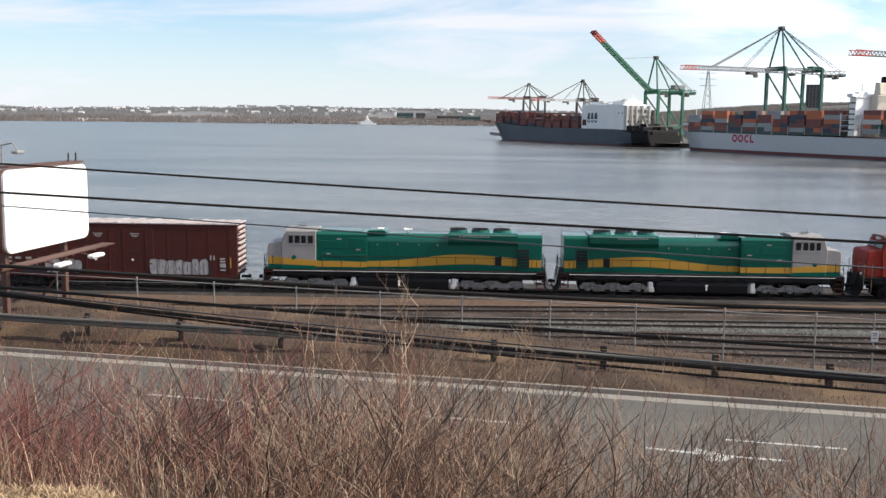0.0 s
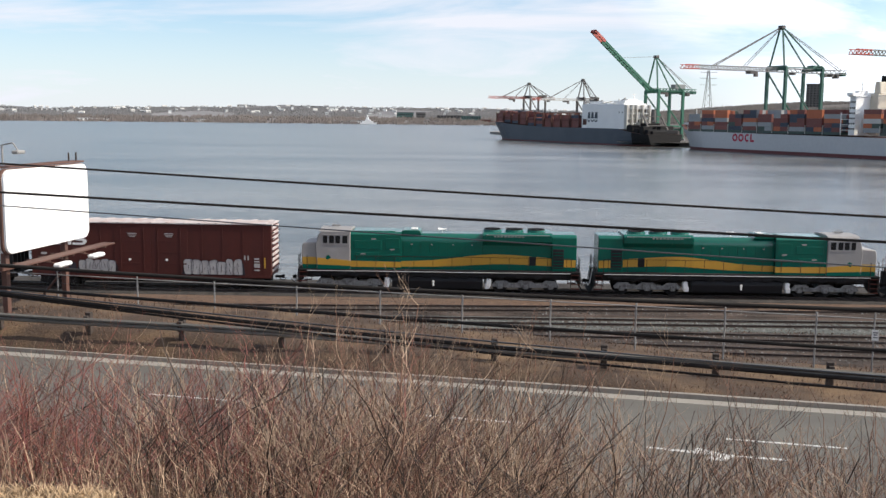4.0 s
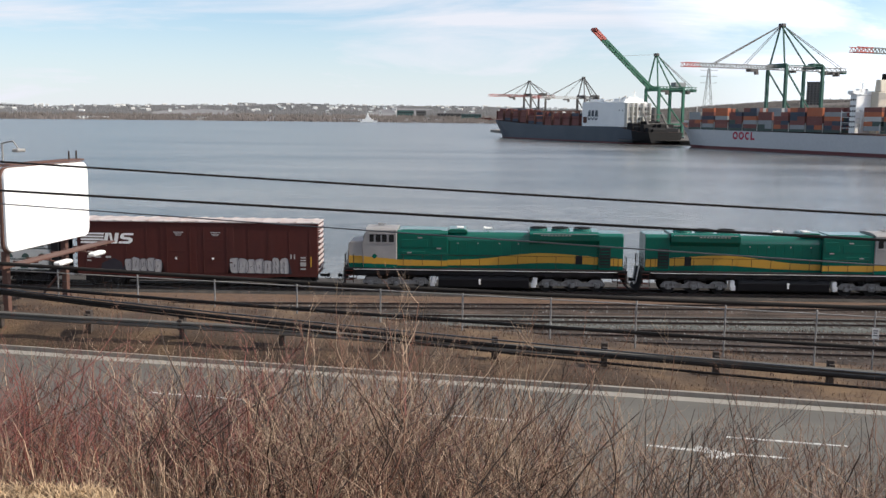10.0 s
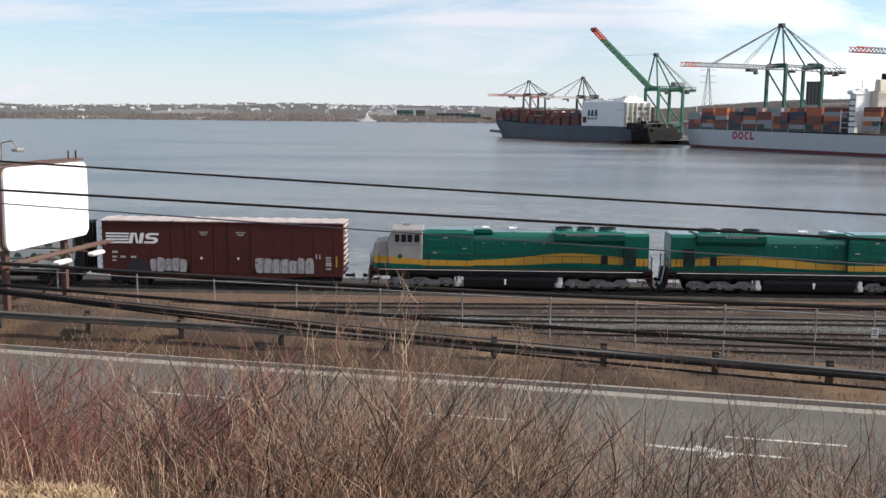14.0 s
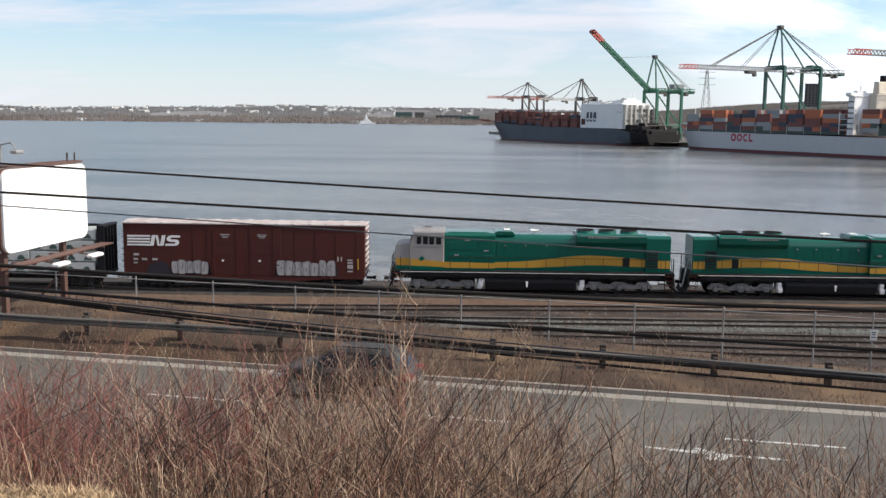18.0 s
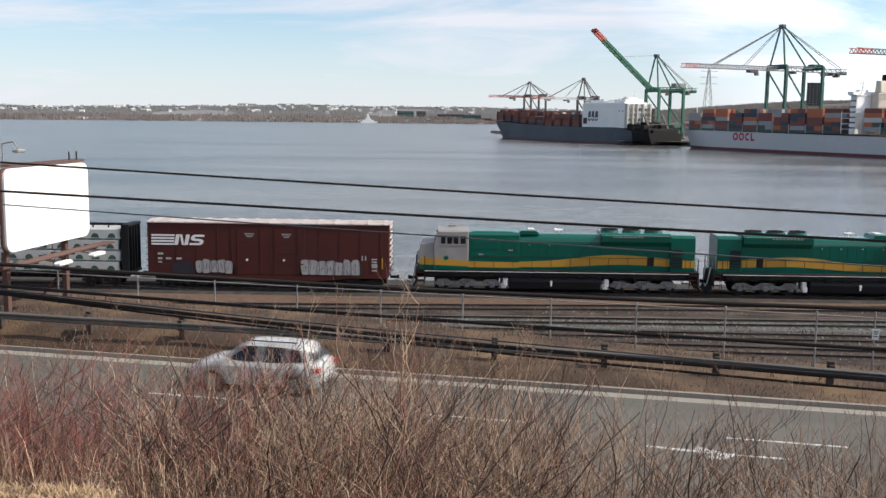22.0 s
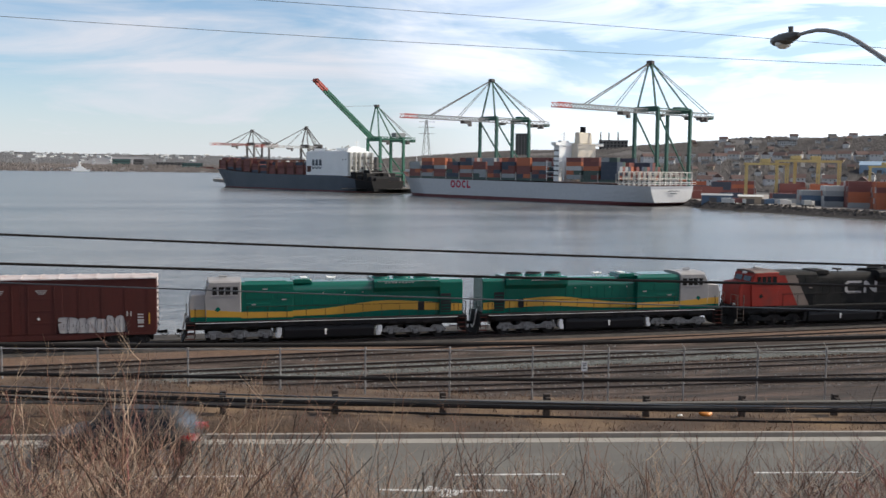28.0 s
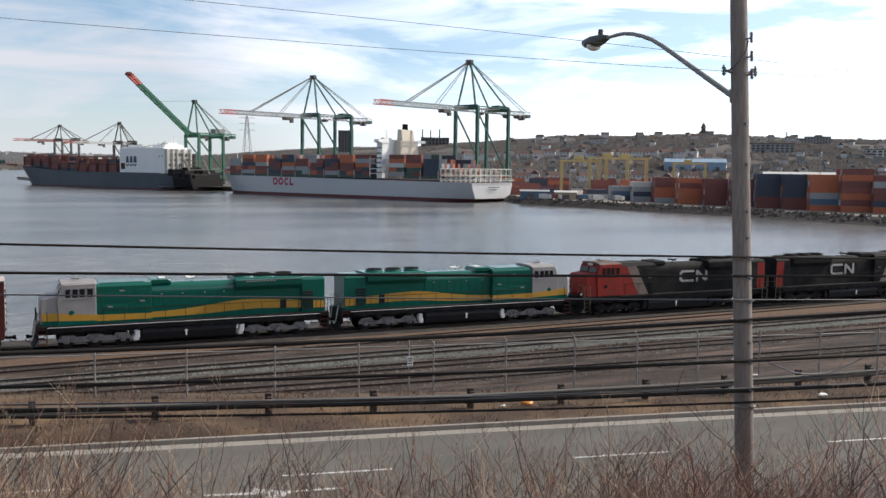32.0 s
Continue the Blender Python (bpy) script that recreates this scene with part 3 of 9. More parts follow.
def build_track(name, y0, k, top, dark):
    """Ballast bed, sleepers and two rails; top is the height of the rail's head."""
    x0, x1 = -130.0, 190.0
    c = 1 / math.hypot(1, k)
    m = Matrix.Translation((0, y0, 0)) @ Matrix.Rotation(math.atan(k), 4, "Z")
    t = thing(name, m, "steel rails on dark sleepers in a bed of ballast", "railway track", "tracks of the yard", "structure")
    bm = B()
    prism(bm, [(-2.7, -0.35), (-1.9, top - 0.18), (-1.3, top - 0.165), (1.3, top - 0.165), (1.9, top - 0.18), (2.7, -0.35)], x0, x1, "x")
    part("ballast_bed", bm, M["ballast_dark"] if name == "running_track" else (M["yard_bed"] if dark else M["ballast"]), t)
    for s in (-0.7525, 0.7525):
        bm = B()
        prism(bm, [(s - 0.075, top - 0.17), (s - 0.07, top - 0.15), (s - 0.012, top - 0.12), (s - 0.012, top - 0.04), (s - 0.036, top - 0.03),
                   (s - 0.036, top), (s + 0.036, top), (s + 0.036, top - 0.03), (s + 0.012, top - 0.04), (s + 0.012, top - 0.12),
                   (s + 0.07, top - 0.15), (s + 0.075, top - 0.17)], x0, x1, "x")
        part("rail", bm, M["rail"] if dark != 1 or name == "yard_track" else M["rail"], t)
    rnd = random.Random(int(y0 * 10))
    verts, faces = [], []
    x = -48.0
    while x < 96:
        a, w, z = rnd.uniform(-0.03, 0.03), 0.115, top - (0.15 if dark else 0.165) + rnd.uniform(-0.03, 0.02)
        b = len(verts)
        for dx, dy, dz in ((-w, -1.3, -0.1), (w, -1.3, -0.1), (w, 1.3, -0.1), (-w, 1.3, -0.1), (-w, -1.3, 0), (w, -1.3, 0), (w, 1.3, 0), (-w, 1.3, 0)):
            verts.append((x + dx + a * dy, dy + rnd.uniform(-0.02, 0.02), z + dz))
        faces += [tuple(b + i for i in f) for f in ((4, 5, 6, 7), (0, 1, 5, 4), (1, 2, 6, 5), (2, 3, 7, 6), (3, 0, 4, 7))]
        x += 0.56 + rnd.uniform(-0.03, 0.03)
    tagged(raw("sleepers", verts, faces, M["sleeper"], t), kind="stuff")
    return t


for spec in TRACKS:
    build_track(*spec)

# added dark strip; seen below the train, its colour stands for the shade there
bm = B()
prism(bm, [(1.9, -0.3), (2.2, 0.10), (4.6, 0.10), (5.6, -0.6)], -130, 190, "x")
bank_ob = tagged(mesh_object("dark_shade_bank", bm, M["ballast_dark"]), "dark bank added between track and water, standing for shade below the train", "ground", kind="structure")
bank_ob.matrix_basis = Matrix.Translation((0, TRAIN_Y, 0)) @ Matrix.Rotation(math.atan(TRAIN_K), 4, "Z")


bm = B()
prism(bm, [(-5.4, -0.5), (-5.4, -0.10), (-4.6, -0.02), (-3.4, 0.03), (-2.35, 0.0), (-2.2, -0.5)], -130, 190, "x")
weedy = tagged(mesh_object("weedy_bank", bm, M["weedy"]), "low bank of dead orange-brown weeds below the track", "ground", kind="structure")
weedy.matrix_basis = Matrix.Translation((0, TRAIN_Y, 0)) @ Matrix.Rotation(math.atan(TRAIN_K), 4, "Z")


def ballast_stones():
    """Loose stones on the beds of the yard tracks."""
    rnd = random.Random(41)
    verts, faces = [], []
    for _ in range(15000):
        name, y0, k, top, dark = TRACKS[rnd.choice((1, 2, 2, 2, 3, 3, 4))]
        x, off = rnd.uniform(-45, 80), rnd.uniform(-2.0, 2.0)
        z = top - 0.17 - max(0, abs(off) - 1.6) * 0.4
        r = rnd.uniform(0.03, 0.085)
        b = len(verts)
        for p in ((1, 0, 0), (-0.6, 0.9, 0), (-0.5, -0.9, 0), (0.1, 0.1, 1.0)):
            verts.append((x + p[0] * r * rnd.uniform(0.7, 1.3), y0 + k * x + off + p[1] * r * rnd.uniform(0.7, 1.3), z + p[2] * r))
        faces += [(b, b + 1, b + 3), (b + 1, b + 2, b + 3), (b + 2, b, b + 3)]
    tagged(raw("ballast_stones", verts, faces, M["stone"]), "pale loose ballast stones on the track beds", "stones", kind="stuff")


ballast_stones()

# ---- the train ----
RAIL = 0.22


def ribbon(bm, x0, x1, lo, hi, y, n=24, thick=0.008):
    """An upright band on a side wall, its lower and upper edge given as functions of x."""
    s = 1 if y > 0 else -1
    rows = []
    for i in range(n + 1):
        x = x0 + (x1 - x0) * i / n
        rows.append([bm.verts.new((x, y, lo(x))), bm.verts.new((x, y, hi(x))), bm.verts.new((x, y - s * thick, hi(x))), bm.verts.new((x, y - s * thick, lo(x)))])
    fs = []
    for a, b in zip(rows, rows[1:]):
        for i in range(4):
            fs.append(bm.faces.new((a[i], b[i], b[(i + 1) % 4], a[(i + 1) % 4])))
    bmesh.ops.recalc_face_normals(bm, faces=fs)


def wheelset(parent, x, material, r=0.52):
    """Two flanged wheels on an axle that turns about y, with a hub boss and four spokes that show the turn."""
    bm = B()
    for s in (-1, 1):
        bar(bm, (0, s * 0.68, 0), (0, s * 0.82, 0), r, 20)
        bar(bm, (0, s * 0.66, 0), (0, s * 0.69, 0), r + 0.03, 20)
        bar(bm, (0, s * 0.82, 0), (0, s * 0.90, 0), 0.14, 10)
        for k in range(4):
            a = k * math.pi / 2
            beam(bm, (0.14 * math.cos(a), s * 0.83, 0.14 * math.sin(a)), (0.42 * math.cos(a), s * 0.83, 0.42 * math.sin(a)), 0.10, 0.03)
    bar(bm, (0, -0.7, 0), (0, 0.7, 0), 0.09, 8)
    w = part("wheelset", bm, material, parent)
    w.matrix_basis = Matrix.Translation((x, 0, r - parent.location.z))
    return w


WHEELS = []


def truck(parent, x, axles, material, r=0.52, wheel_mat=None):
    """A bogie: side frames that arch over the axle boxes, springs, brake rigging and wheelsets."""
    half = (axles - 1) * 0.5 * (1.9 if axles == 3 else 1.78)
    bm = B()
    for s in (-1, 1):
        y0, y1 = s * 0.98, s * 1.12
        z = r + 0.10
        top = [(-half - 0.62, z + 0.02), (-half - 0.30, z + 0.34), (-half + 0.45, z + 0.36), (-half + 0.75, z + 0.12)]
        if axles == 3:
            top += [(-0.75, z + 0.12), (-0.40, z + 0.36), (0.40, z + 0.36), (0.75, z + 0.12)]
        top += [(half - 0.75, z + 0.12), (half - 0.45, z + 0.36), (half + 0.30, z + 0.34), (half + 0.62, z + 0.02)]
        low = [(half + 0.55, z - 0.12), (half - 0.6, z - 0.17), (-half + 0.6, z - 0.17), (-half - 0.55, z - 0.12)]
        prism(bm, top + low, y0, y1, "y", 0.02)
    box(bm, -0.35, 0.35, -0.95, 0.95, r + 0.05, r + 0.35, 0.03)
    t = part("truck", bm, material, parent)
    t.matrix_basis = Matrix.Translation((x, 0, 0))
    for i in range(axles):
        ax = -half + 2 * half * i / (axles - 1)
        for s in (-1, 1):
            bm = B()
            box(bm, ax - 0.20, ax + 0.20, s * 1.05 - 0.11, s * 1.05 + 0.11, r - 0.18, r + 0.20, 0.04)
            bar(bm, (ax, s * 1.14, r), (ax, s * 1.24, r), 0.15, 10)
            bar(bm, (ax - 0.30, s * 1.08, r + 0.02), (ax - 0.30, s * 1.08, r + 0.30), 0.085, 8)
            bar(bm, (ax + 0.30, s * 1.08, r + 0.02), (ax + 0.30, s * 1.08, r + 0.30), 0.085, 8)
            part("axle_box", bm, material, t)
        w = wheelset(t, ax, wheel_mat or M["truck_grey"], r)
        WHEELS.append((w, r))
    return t


def coupler(parent, x, s):
    bm = B()
    box(bm, min(x, x + s * 0.55), max(x, x + s * 0.55), -0.09, 0.09, 0.80, 0.98, 0.02)
    box(bm, min(x + s * 0.50, x + s * 0.72), max(x + s * 0.50, x + s * 0.72), -0.17, 0.17, 0.76, 1.04, 0.05)
    part("coupler", bm, M["black"], parent)
    bm = B()
    pts = [(x + s * 0.1, 0.35, 0.95), (x + s * 0.35, 0.36, 0.62), (x + s * 0.62, 0.30, 0.55), (x + s * 0.8, 0.22, 0.75)]
    for a, b in zip(pts, pts[1:]):
        bar(bm, a, b, 0.028, 6)
    part("air_hose", bm, M["black"], parent)


def locomotive(name, m, look_, label):
    """A six-axle road diesel, cab to +x. look_ gives the colours."""
    body, cabm, nosem, under = M[look_["body"]], M[look_["cab"]], M[look_["nose"]], M["black"]
    t = thing(name, m, label, "locomotive", "locomotives of the train")
    # underframe and walkway
    bm = B()
    box(bm, -10.55, 10.35, -1.0, 1.0, 1.05, 1.62, 0.03)
    box(bm, -10.55, 10.35, -1.48, 1.48, 1.60, 1.74, 0.02)
    part("frame", bm, under, t)
    for s in (-1, 1):
        bm = B()
        box(bm, -9.9, 9.75, s * 1.49 - 0.012, s * 1.49 + 0.012, 1.60, 1.638)
        part("side_sill", bm, M[look_["sill"]], t)
        bm = B()
        box(bm, -9.6, 9.6, min(s * 1.28, s * 1.40), max(s * 1.28, s * 1.40), 1.28, 1.60, 0.02)
        for i in range(14):
            box(bm, -9.2 + i * 1.38, -8.6 + i * 1.38, min(s * 1.30, s * 1.43), max(s * 1.30, s * 1.43), 1.20, 1.42, 0.02)
        part("pipe_run", bm, under, t)
    # nose, cab, roof
    bm = B()
    prism(bm, [(8.95, 1.74), (10.14, 1.74), (10.18, 2.9), (10.13, 3.52), (10.02, 3.68), (8.95, 3.78)], -1.40, 1.40, "y", 0.07)
    nose = part("nose", bm, nosem, t)
    bm = B()
    box(bm, 10.14, 10.19, -0.38, 0.38, 1.86, 3.05, 0.02)
    part("nose_door", bm, nosem, nose)
    bm = B()
    prism(bm, [(6.5, 1.74), (9.0, 1.74), (9.12, 3.5), (8.86, 4.40), (8.62, 4.58), (6.5, 4.62)], -1.5, 1.5, "y", 0.05)
    cab = part("cab", bm, cabm, t)
    bm = B()
    prism(bm, [(-1.5, 4.56), (-1.3, 4.68), (-0.6, 4.75), (0.6, 4.75), (1.3, 4.68), (1.5, 4.56)], 6.46, 8.82, "x", 0.02)
    part("cab_roof", bm, M[look_["roof"]], cab, look_["roof_label"])
    for s in (-1, 1):
        for x0, x1 in ((6.72, 7.10), (7.26, 7.62), (7.72, 8.08), (8.22, 8.54)):
            bm = B()
            box(bm, x0, x1, s * 1.5 - 0.015, s * 1.5 + 0.015, 3.68, 4.24, 0.01)
            part("cab_window", bm, M["glass"], cab, "dark side window")
        bm = B()
        box(bm, 6.66, 8.62, min(s * 1.505, s * 1.53), max(s * 1.505, s * 1.53), 4.28, 4.34, 0.01)
        box(bm, 6.66, 8.62, min(s * 1.505, s * 1.53), max(s * 1.505, s * 1.53), 3.58, 3.63, 0.01)
        part("window_trim", bm, cabm, cab)
        bm = B()
        prism(bm, [(9.04, 3.86), (9.07, 3.86), (8.95, 4.28), (8.92, 4.28)], min(s * 0.12, s * 1.2), max(s * 0.12, s * 1.2))
        part("windscreen", bm, M["glass"], cab, "dark windscreen pane")
        bm = B()
        prism(bm, [(7.95, 2.62), (8.12, 2.80), (8.30, 2.72), (8.36, 2.55), (8.20, 2.42), (8.06, 2.50)], min(s * 1.5, s * 1.512), max(s * 1.5, s * 1.512))
        part("emblem", bm, M[look_["emblem"]], cab, "small plain dark emblem")
    bm = B()
    for y in (-0.16, 0.16):
        bar(bm, (8.70, y, 4.52), (8.92, y, 4.50), 0.11, 10)
    part("headlight", bm, M["lens"], cab)
    for y in (-0.95, 0.95):
        bm = B()
        bar(bm, (10.30, y, 1.95), (10.42, y, 1.95), 0.11, 10)
        part("ditch_light", bm, M["lens"], t)
    bm = B()
    for i, y in enumerate((-0.12, 0.0, 0.12)):
        bar(bm, (7.4, y, 4.86 + 0.02 * i), (8.0, y, 4.88 + 0.02 * i), 0.03, 8, 0.09)
    bar(bm, (7.6, 0, 4.72), (7.6, 0, 4.90), 0.04, 6)
    part("horn", bm, M["steel"], cab)
    # hoods
    bm = B()
    prism(bm, [(-1.42, 1.74), (-1.42, 4.36), (-1.22, 4.55), (1.22, 4.55), (1.42, 4.36), (1.42, 1.74)], 2.72, 6.5, "x", 0.02)
    eq = part("equipment_hood", bm, body, t)
    bm = B()
    arc = [(1.02 - 0.55 * (1 - math.cos(k * math.pi / 10)), 3.86 + 0.56 * math.sin(k * math.pi / 10)) for k in range(6)]
    prism(bm, [(-1.02, 1.74)] + [(-y, z) for y, z in arc] + arc[::-1] + [(1.02, 1.74)], -3.35, 2.72, "x")
    eng = part("engine_hood", bm, body, t)
    bm = B()
    prism(bm, [(-1.02, 1.74), (-1.02, 3.62), (-1.52, 3.98), (-1.52, 4.42), (-1.20, 4.60), (1.20, 4.60), (1.52, 4.42), (1.52, 3.98), (1.02, 3.62), (1.02, 1.74)], -8.5, -3.35, "x", 0.02)
    rad = part("radiator_hood", bm, body, t)
    bm = B()
    prism(bm, [(-1.28, 1.74), (-1.28, 4.30), (-1.05, 4.48), (1.05, 4.48), (1.28, 4.30), (1.28, 1.74)], -10.35, -8.5, "x", 0.05)
    end = part("end_hood", bm, body, t)
    for s in (-1, 1):
        for i in range(9):
            x = -3.3 + i * 0.66
            bm = B()
            box(bm, x, x + 0.60, s * 1.02 - 0.018, s * 1.02 + 0.018, 2.72, 3.80, 0.012)
            box(bm, x + 0.06, x + 0.10, s * 1.045 - 0.02, s * 1.045 + 0.02, 3.2, 3.34)
            part("hood_door", bm, body, eng)
        for x0, x1, z0, z1 in ((2.85, 3.9, 3.3, 4.1), (4.2, 6.2, 3.3, 3.9), (2.85, 3.5, 1.95, 2.9), (4.4, 6.1, 1.95, 3.0)):
            bm = B()
            box(bm, x0, x1, s * 1.42 - 0.02, s * 1.42 + 0.02, z0, z1, 0.015)
            part("access_panel", bm, body, eq)
        for x, z in ((4.6, 3.98), (3.2, 3.2), (5.4, 2.86)):
            bm = B()
            box(bm, x, x + 0.34, s * 1.43 - 0.02, s * 1.43 + 0.02, z, z + 0.09)
            part("builder_plate", bm, M["dusty_white"] if look_["dirty"] else M["cab_grey"], eq, "small pale plate")
        for k in range(9):
            bm = B()
            box(bm, -8.35, -3.5, s * 1.52 - 0.02, s * 1.52 + 0.02, 3.99 + k * 0.046, 4.015 + k * 0.046)
            part("radiator_louvre", bm, M["tank_black"] if look_["dirty"] else body, rad)
        bm = B()
        box(bm, -9.40, -8.58, s * 1.27 - 0.03, s * 1.27 + 0.03, 1.95, 3.42, 0.01)
        part("end_grille", bm, M["tank_black"], end, "dark grille with bars")
        for k in range(6):
            bm = B()
            box(bm, -9.36, -8.62, s * 1.305 - 0.012, s * 1.305 + 0.012, 2.05 + k * 0.22, 2.10 + k * 0.22)
            part("grille_bar", bm, body, end)
        bm = B()
        box(bm, -7.35, -6.85, s * 1.02 - 0.03, s * 1.02 + 0.03, 2.12, 2.80, 0.01)
        part("air_intake", bm, M["tank_black"], rad, "dark square grille")
        for x in (1.9, 0.4, -1.2, -2.6):
            bm = B()
            box(bm, x, x + 0.10, s * 1.045 - 0.02, s * 1.045 + 0.02, 3.58, 3.66)
            part("door_latch", bm, M["cab_grey"] if look_["bands"] else M["dusty_black"], eng, "small pale latch")
        bm = B()
        box(bm, -8.3, -3.6, s * 1.50 - 0.02, s * 1.50 + 0.02, 4.43, 4.47)
        part("drip_rail", bm, M["cab_grey"] if look_["bands"] else M["dusty_black"], rad, "pale rail along the radiator's top edge")
    for x in (-4.1, -5.75, -7.4):
        bm = B()
        bar(bm, (x, 0, 4.58), (x, 0, 4.72), 0.72, 20, 0.68)
        cowl = part("fan_cowl", bm, body, rad)
        bm = B()
        bar(bm, (x, 0, 4.722), (x, 0, 4.74), 0.62, 20)
        part("fan_opening", bm, M["tank_black"], cowl, "black fan opening")
        bm = B()
        for k in range(6):
            a = k * math.pi / 6
            beam(bm, (x - 0.66 * math.cos(a), -0.66 * math.sin(a), 4.78 - 0.002 * k), (x + 0.66 * math.cos(a), 0.66 * math.sin(a), 4.78 - 0.002 * k), 0.03, 0.03)
        for r in (0.30, 0.62):
            pts = [(x + r * math.cos(q * math.pi / 8), r * math.sin(q * math.pi / 8), 4.785) for q in range(17)]
            for p, q in zip(pts, pts[1:]):
                beam(bm, p, q, 0.03, 0.03)
        for k in range(4):
            a = k * math.pi / 2 + 0.4
            beam(bm, (x + 0.62 * math.cos(a), 0.62 * math.sin(a), 4.70), (x + 0.62 * math.cos(a), 0.62 * math.sin(a), 4.79), 0.03, 0.03)
        part("fan_guard", bm, M["black"], cowl, "black wire fan guard")
    bm = B()
    prism(bm, [(1.20, 4.34), (1.28, 4.58), (1.42, 4.68), (2.55, 4.68), (2.72, 4.56), (2.72, 4.34)], -0.98, 0.98, "y", 0.05)
    silencer = part("exhaust_hood", bm, body, eng)
    bm = B()
    box(bm, 1.55, 2.05, -0.42, 0.42, 4.68, 4.74, 0.02)
    part("exhaust_outlet", bm, M["white"] if look_["bands"] else M["tank_black"], silencer, "pale outlet plate")
    bm = B()
    box(bm, 3.2, 6.2, -1.05, 1.05, 4.53, 4.60, 0.02)
    part("roof_hatch", bm, body, eq)
    bm = B()
    bar(bm, (-0.3, 0, 4.38), (-0.3, 0, 4.62), 0.04, 6)
    beam(bm, (-0.3, -0.3, 4.60), (-0.3, 0.3, 4.60), 0.05, 0.05)
    for y, d in ((-0.28, 1), (0.0, -1), (0.28, 1)):
        bar(bm, (-0.3 - 0.18 * d, y, 4.66), (-0.3 + 0.32 * d, y, 4.66), 0.03, 8, 0.10)
    part("roof_horn", bm, M["white"] if look_["bands"] else M["black"], eng, "three-trumpet horn")
    # coloured bands and marks
    if look_["bands"]:
        lo = lambda x: 1.93 + 0.27 * math.exp(-((x + 4.8) / 3.4) ** 2) + 0.12 * (1 / (1 + math.exp(x + 7.0)))
        hi = lambda x: 2.32 + 0.60 * math.exp(-((x + 4.3) / 3.8) ** 2) + 0.25 * (1 / (1 + math.exp(x + 7.0)))
        for s in (-1, 1):
            bm = B()
            ribbon(bm, 2.72, 6.5, lambda x: 1.93, lambda x: 2.33 + 0.012 * (x - 2.72), s * 1.452)
            part("yellow_band", bm, M["yellow"], eq, "yellow band")
            bm = B()
            ribbon(bm, -3.35, 2.72, lo, hi, s * 1.048)
            part("yellow_band", bm, M["yellow"], eng, "rising yellow band")
            bm = B()
            ribbon(bm, -8.5, -3.35, lo, hi, s * 1.030)
            part("yellow_band", bm, M["yellow"], rad, "falling yellow band")
            bm = B()
            ribbon(bm, -10.29, -9.42, lo, hi, s * 1.290)
            part("yellow_band", bm, M["yellow"], end, "yellow band")
            bm = B()
            ribbon(bm, 6.5, 8.98, lambda x: 2.0 + 0.03 * (x - 6.5), lambda x: 2.40 + 0.08 * (x - 6.5), s * 1.508)
            part("yellow_band", bm, M["yellow"], cab, "yellow band")
            bm = B()
            ribbon(bm, 6.5, 8.98, lambda x: 1.745, lambda x: 2.0 + 0.03 * (x - 6.5), s * 1.507)
            part("green_band", bm, M["green"], cab, "green band")
            bm = B()
            ribbon(bm, 9.0, 10.1, lambda x: 2.08, lambda x: 2.62, s * 1.408)
            part("yellow_band", bm, M["yellow"], nose, "yellow band")
            bm = B()
            ribbon(bm, 9.0, 10.1, lambda x: 1.745, lambda x: 2.08, s * 1.407)
            part("green_band", bm, M["green"], nose, "green band")
            for i in range(9):
                bm = B()
                box(bm, -6.4 + i * 0.26, -6.24 + i * 0.26, s * 1.545 - 0.006, s * 1.545 + 0.006, 4.30, 4.38)
                part("lettering_bar", bm, M["cab_grey"], rad, "small pale bar")
    else:
        for s in (-1, 1):
            bm = B()
            prism(bm, [(4.9, 4.34), (5.9, 4.34), (4.6, 1.76), (3.5, 1.76)], min(s * 1.442, s * 1.452), max(s * 1.442, s * 1.452))
            part("diagonal_stripe", bm, M["dusty_white"], eq, "dirty white diagonal stripe")
            bm = B()
            prism(bm, [(5.9, 4.34), (6.49, 4.34), (6.49, 1.76), (4.6, 1.76)], min(s * 1.442, s * 1.451), max(s * 1.442, s * 1.451))
            part("red_panel", bm, M["dusty_red"], eq, "red painted panel")
            turned = lambda x: -1.65 - s * (x + 1.65)
            y0, y1 = min(s * 1.043, s * 1.067), max(s * 1.043, s * 1.067)
            bm = B()
            prism(bm, [(turned(x), z) for x, z in ((-1.35, 3.72), (-1.35, 3.52), (-2.6, 3.52), (-2.75, 3.40), (-2.75, 2.95), (-2.6, 2.83), (-1.35, 2.83), (-1.35, 2.63), (-2.75, 2.63), (-3.0, 2.84), (-3.0, 3.51), (-2.75, 3.72))], y0, y1)
            part("logo_shape", bm, M["graffiti"], eng, "dirty white bent bar")
            bm = B()
            prism(bm, [(turned(x), z) for x, z in ((-1.1, 2.63), (-1.1, 3.62), (-0.95, 3.72), (-0.78, 3.64), (-0.02, 2.98), (-0.02, 3.72), (0.22, 3.72), (0.22, 2.74), (0.08, 2.63), (-0.10, 2.70), (-0.86, 3.36), (-0.86, 2.63))], y0, y1)
            part("logo_shape", bm, M["graffiti"], eng, "dirty white zigzag bar")
            bm = B()
            ribbon(bm, -10.34, -9.42, lambda x: 1.76, lambda x: 4.2, s * 1.290)
            part("red_panel", bm, M["dusty_red"], end, "red painted end")
    # tank, air tanks, trucks
    bm = B()
    prism(bm, [(-1.25, 1.25), (-1.42, 0.95), (-1.30, 0.34), (-0.9, 0.20), (0.9, 0.20), (1.30, 0.34), (1.42, 0.95), (1.25, 1.25)], -3.4, 3.4, "x", 0.05)
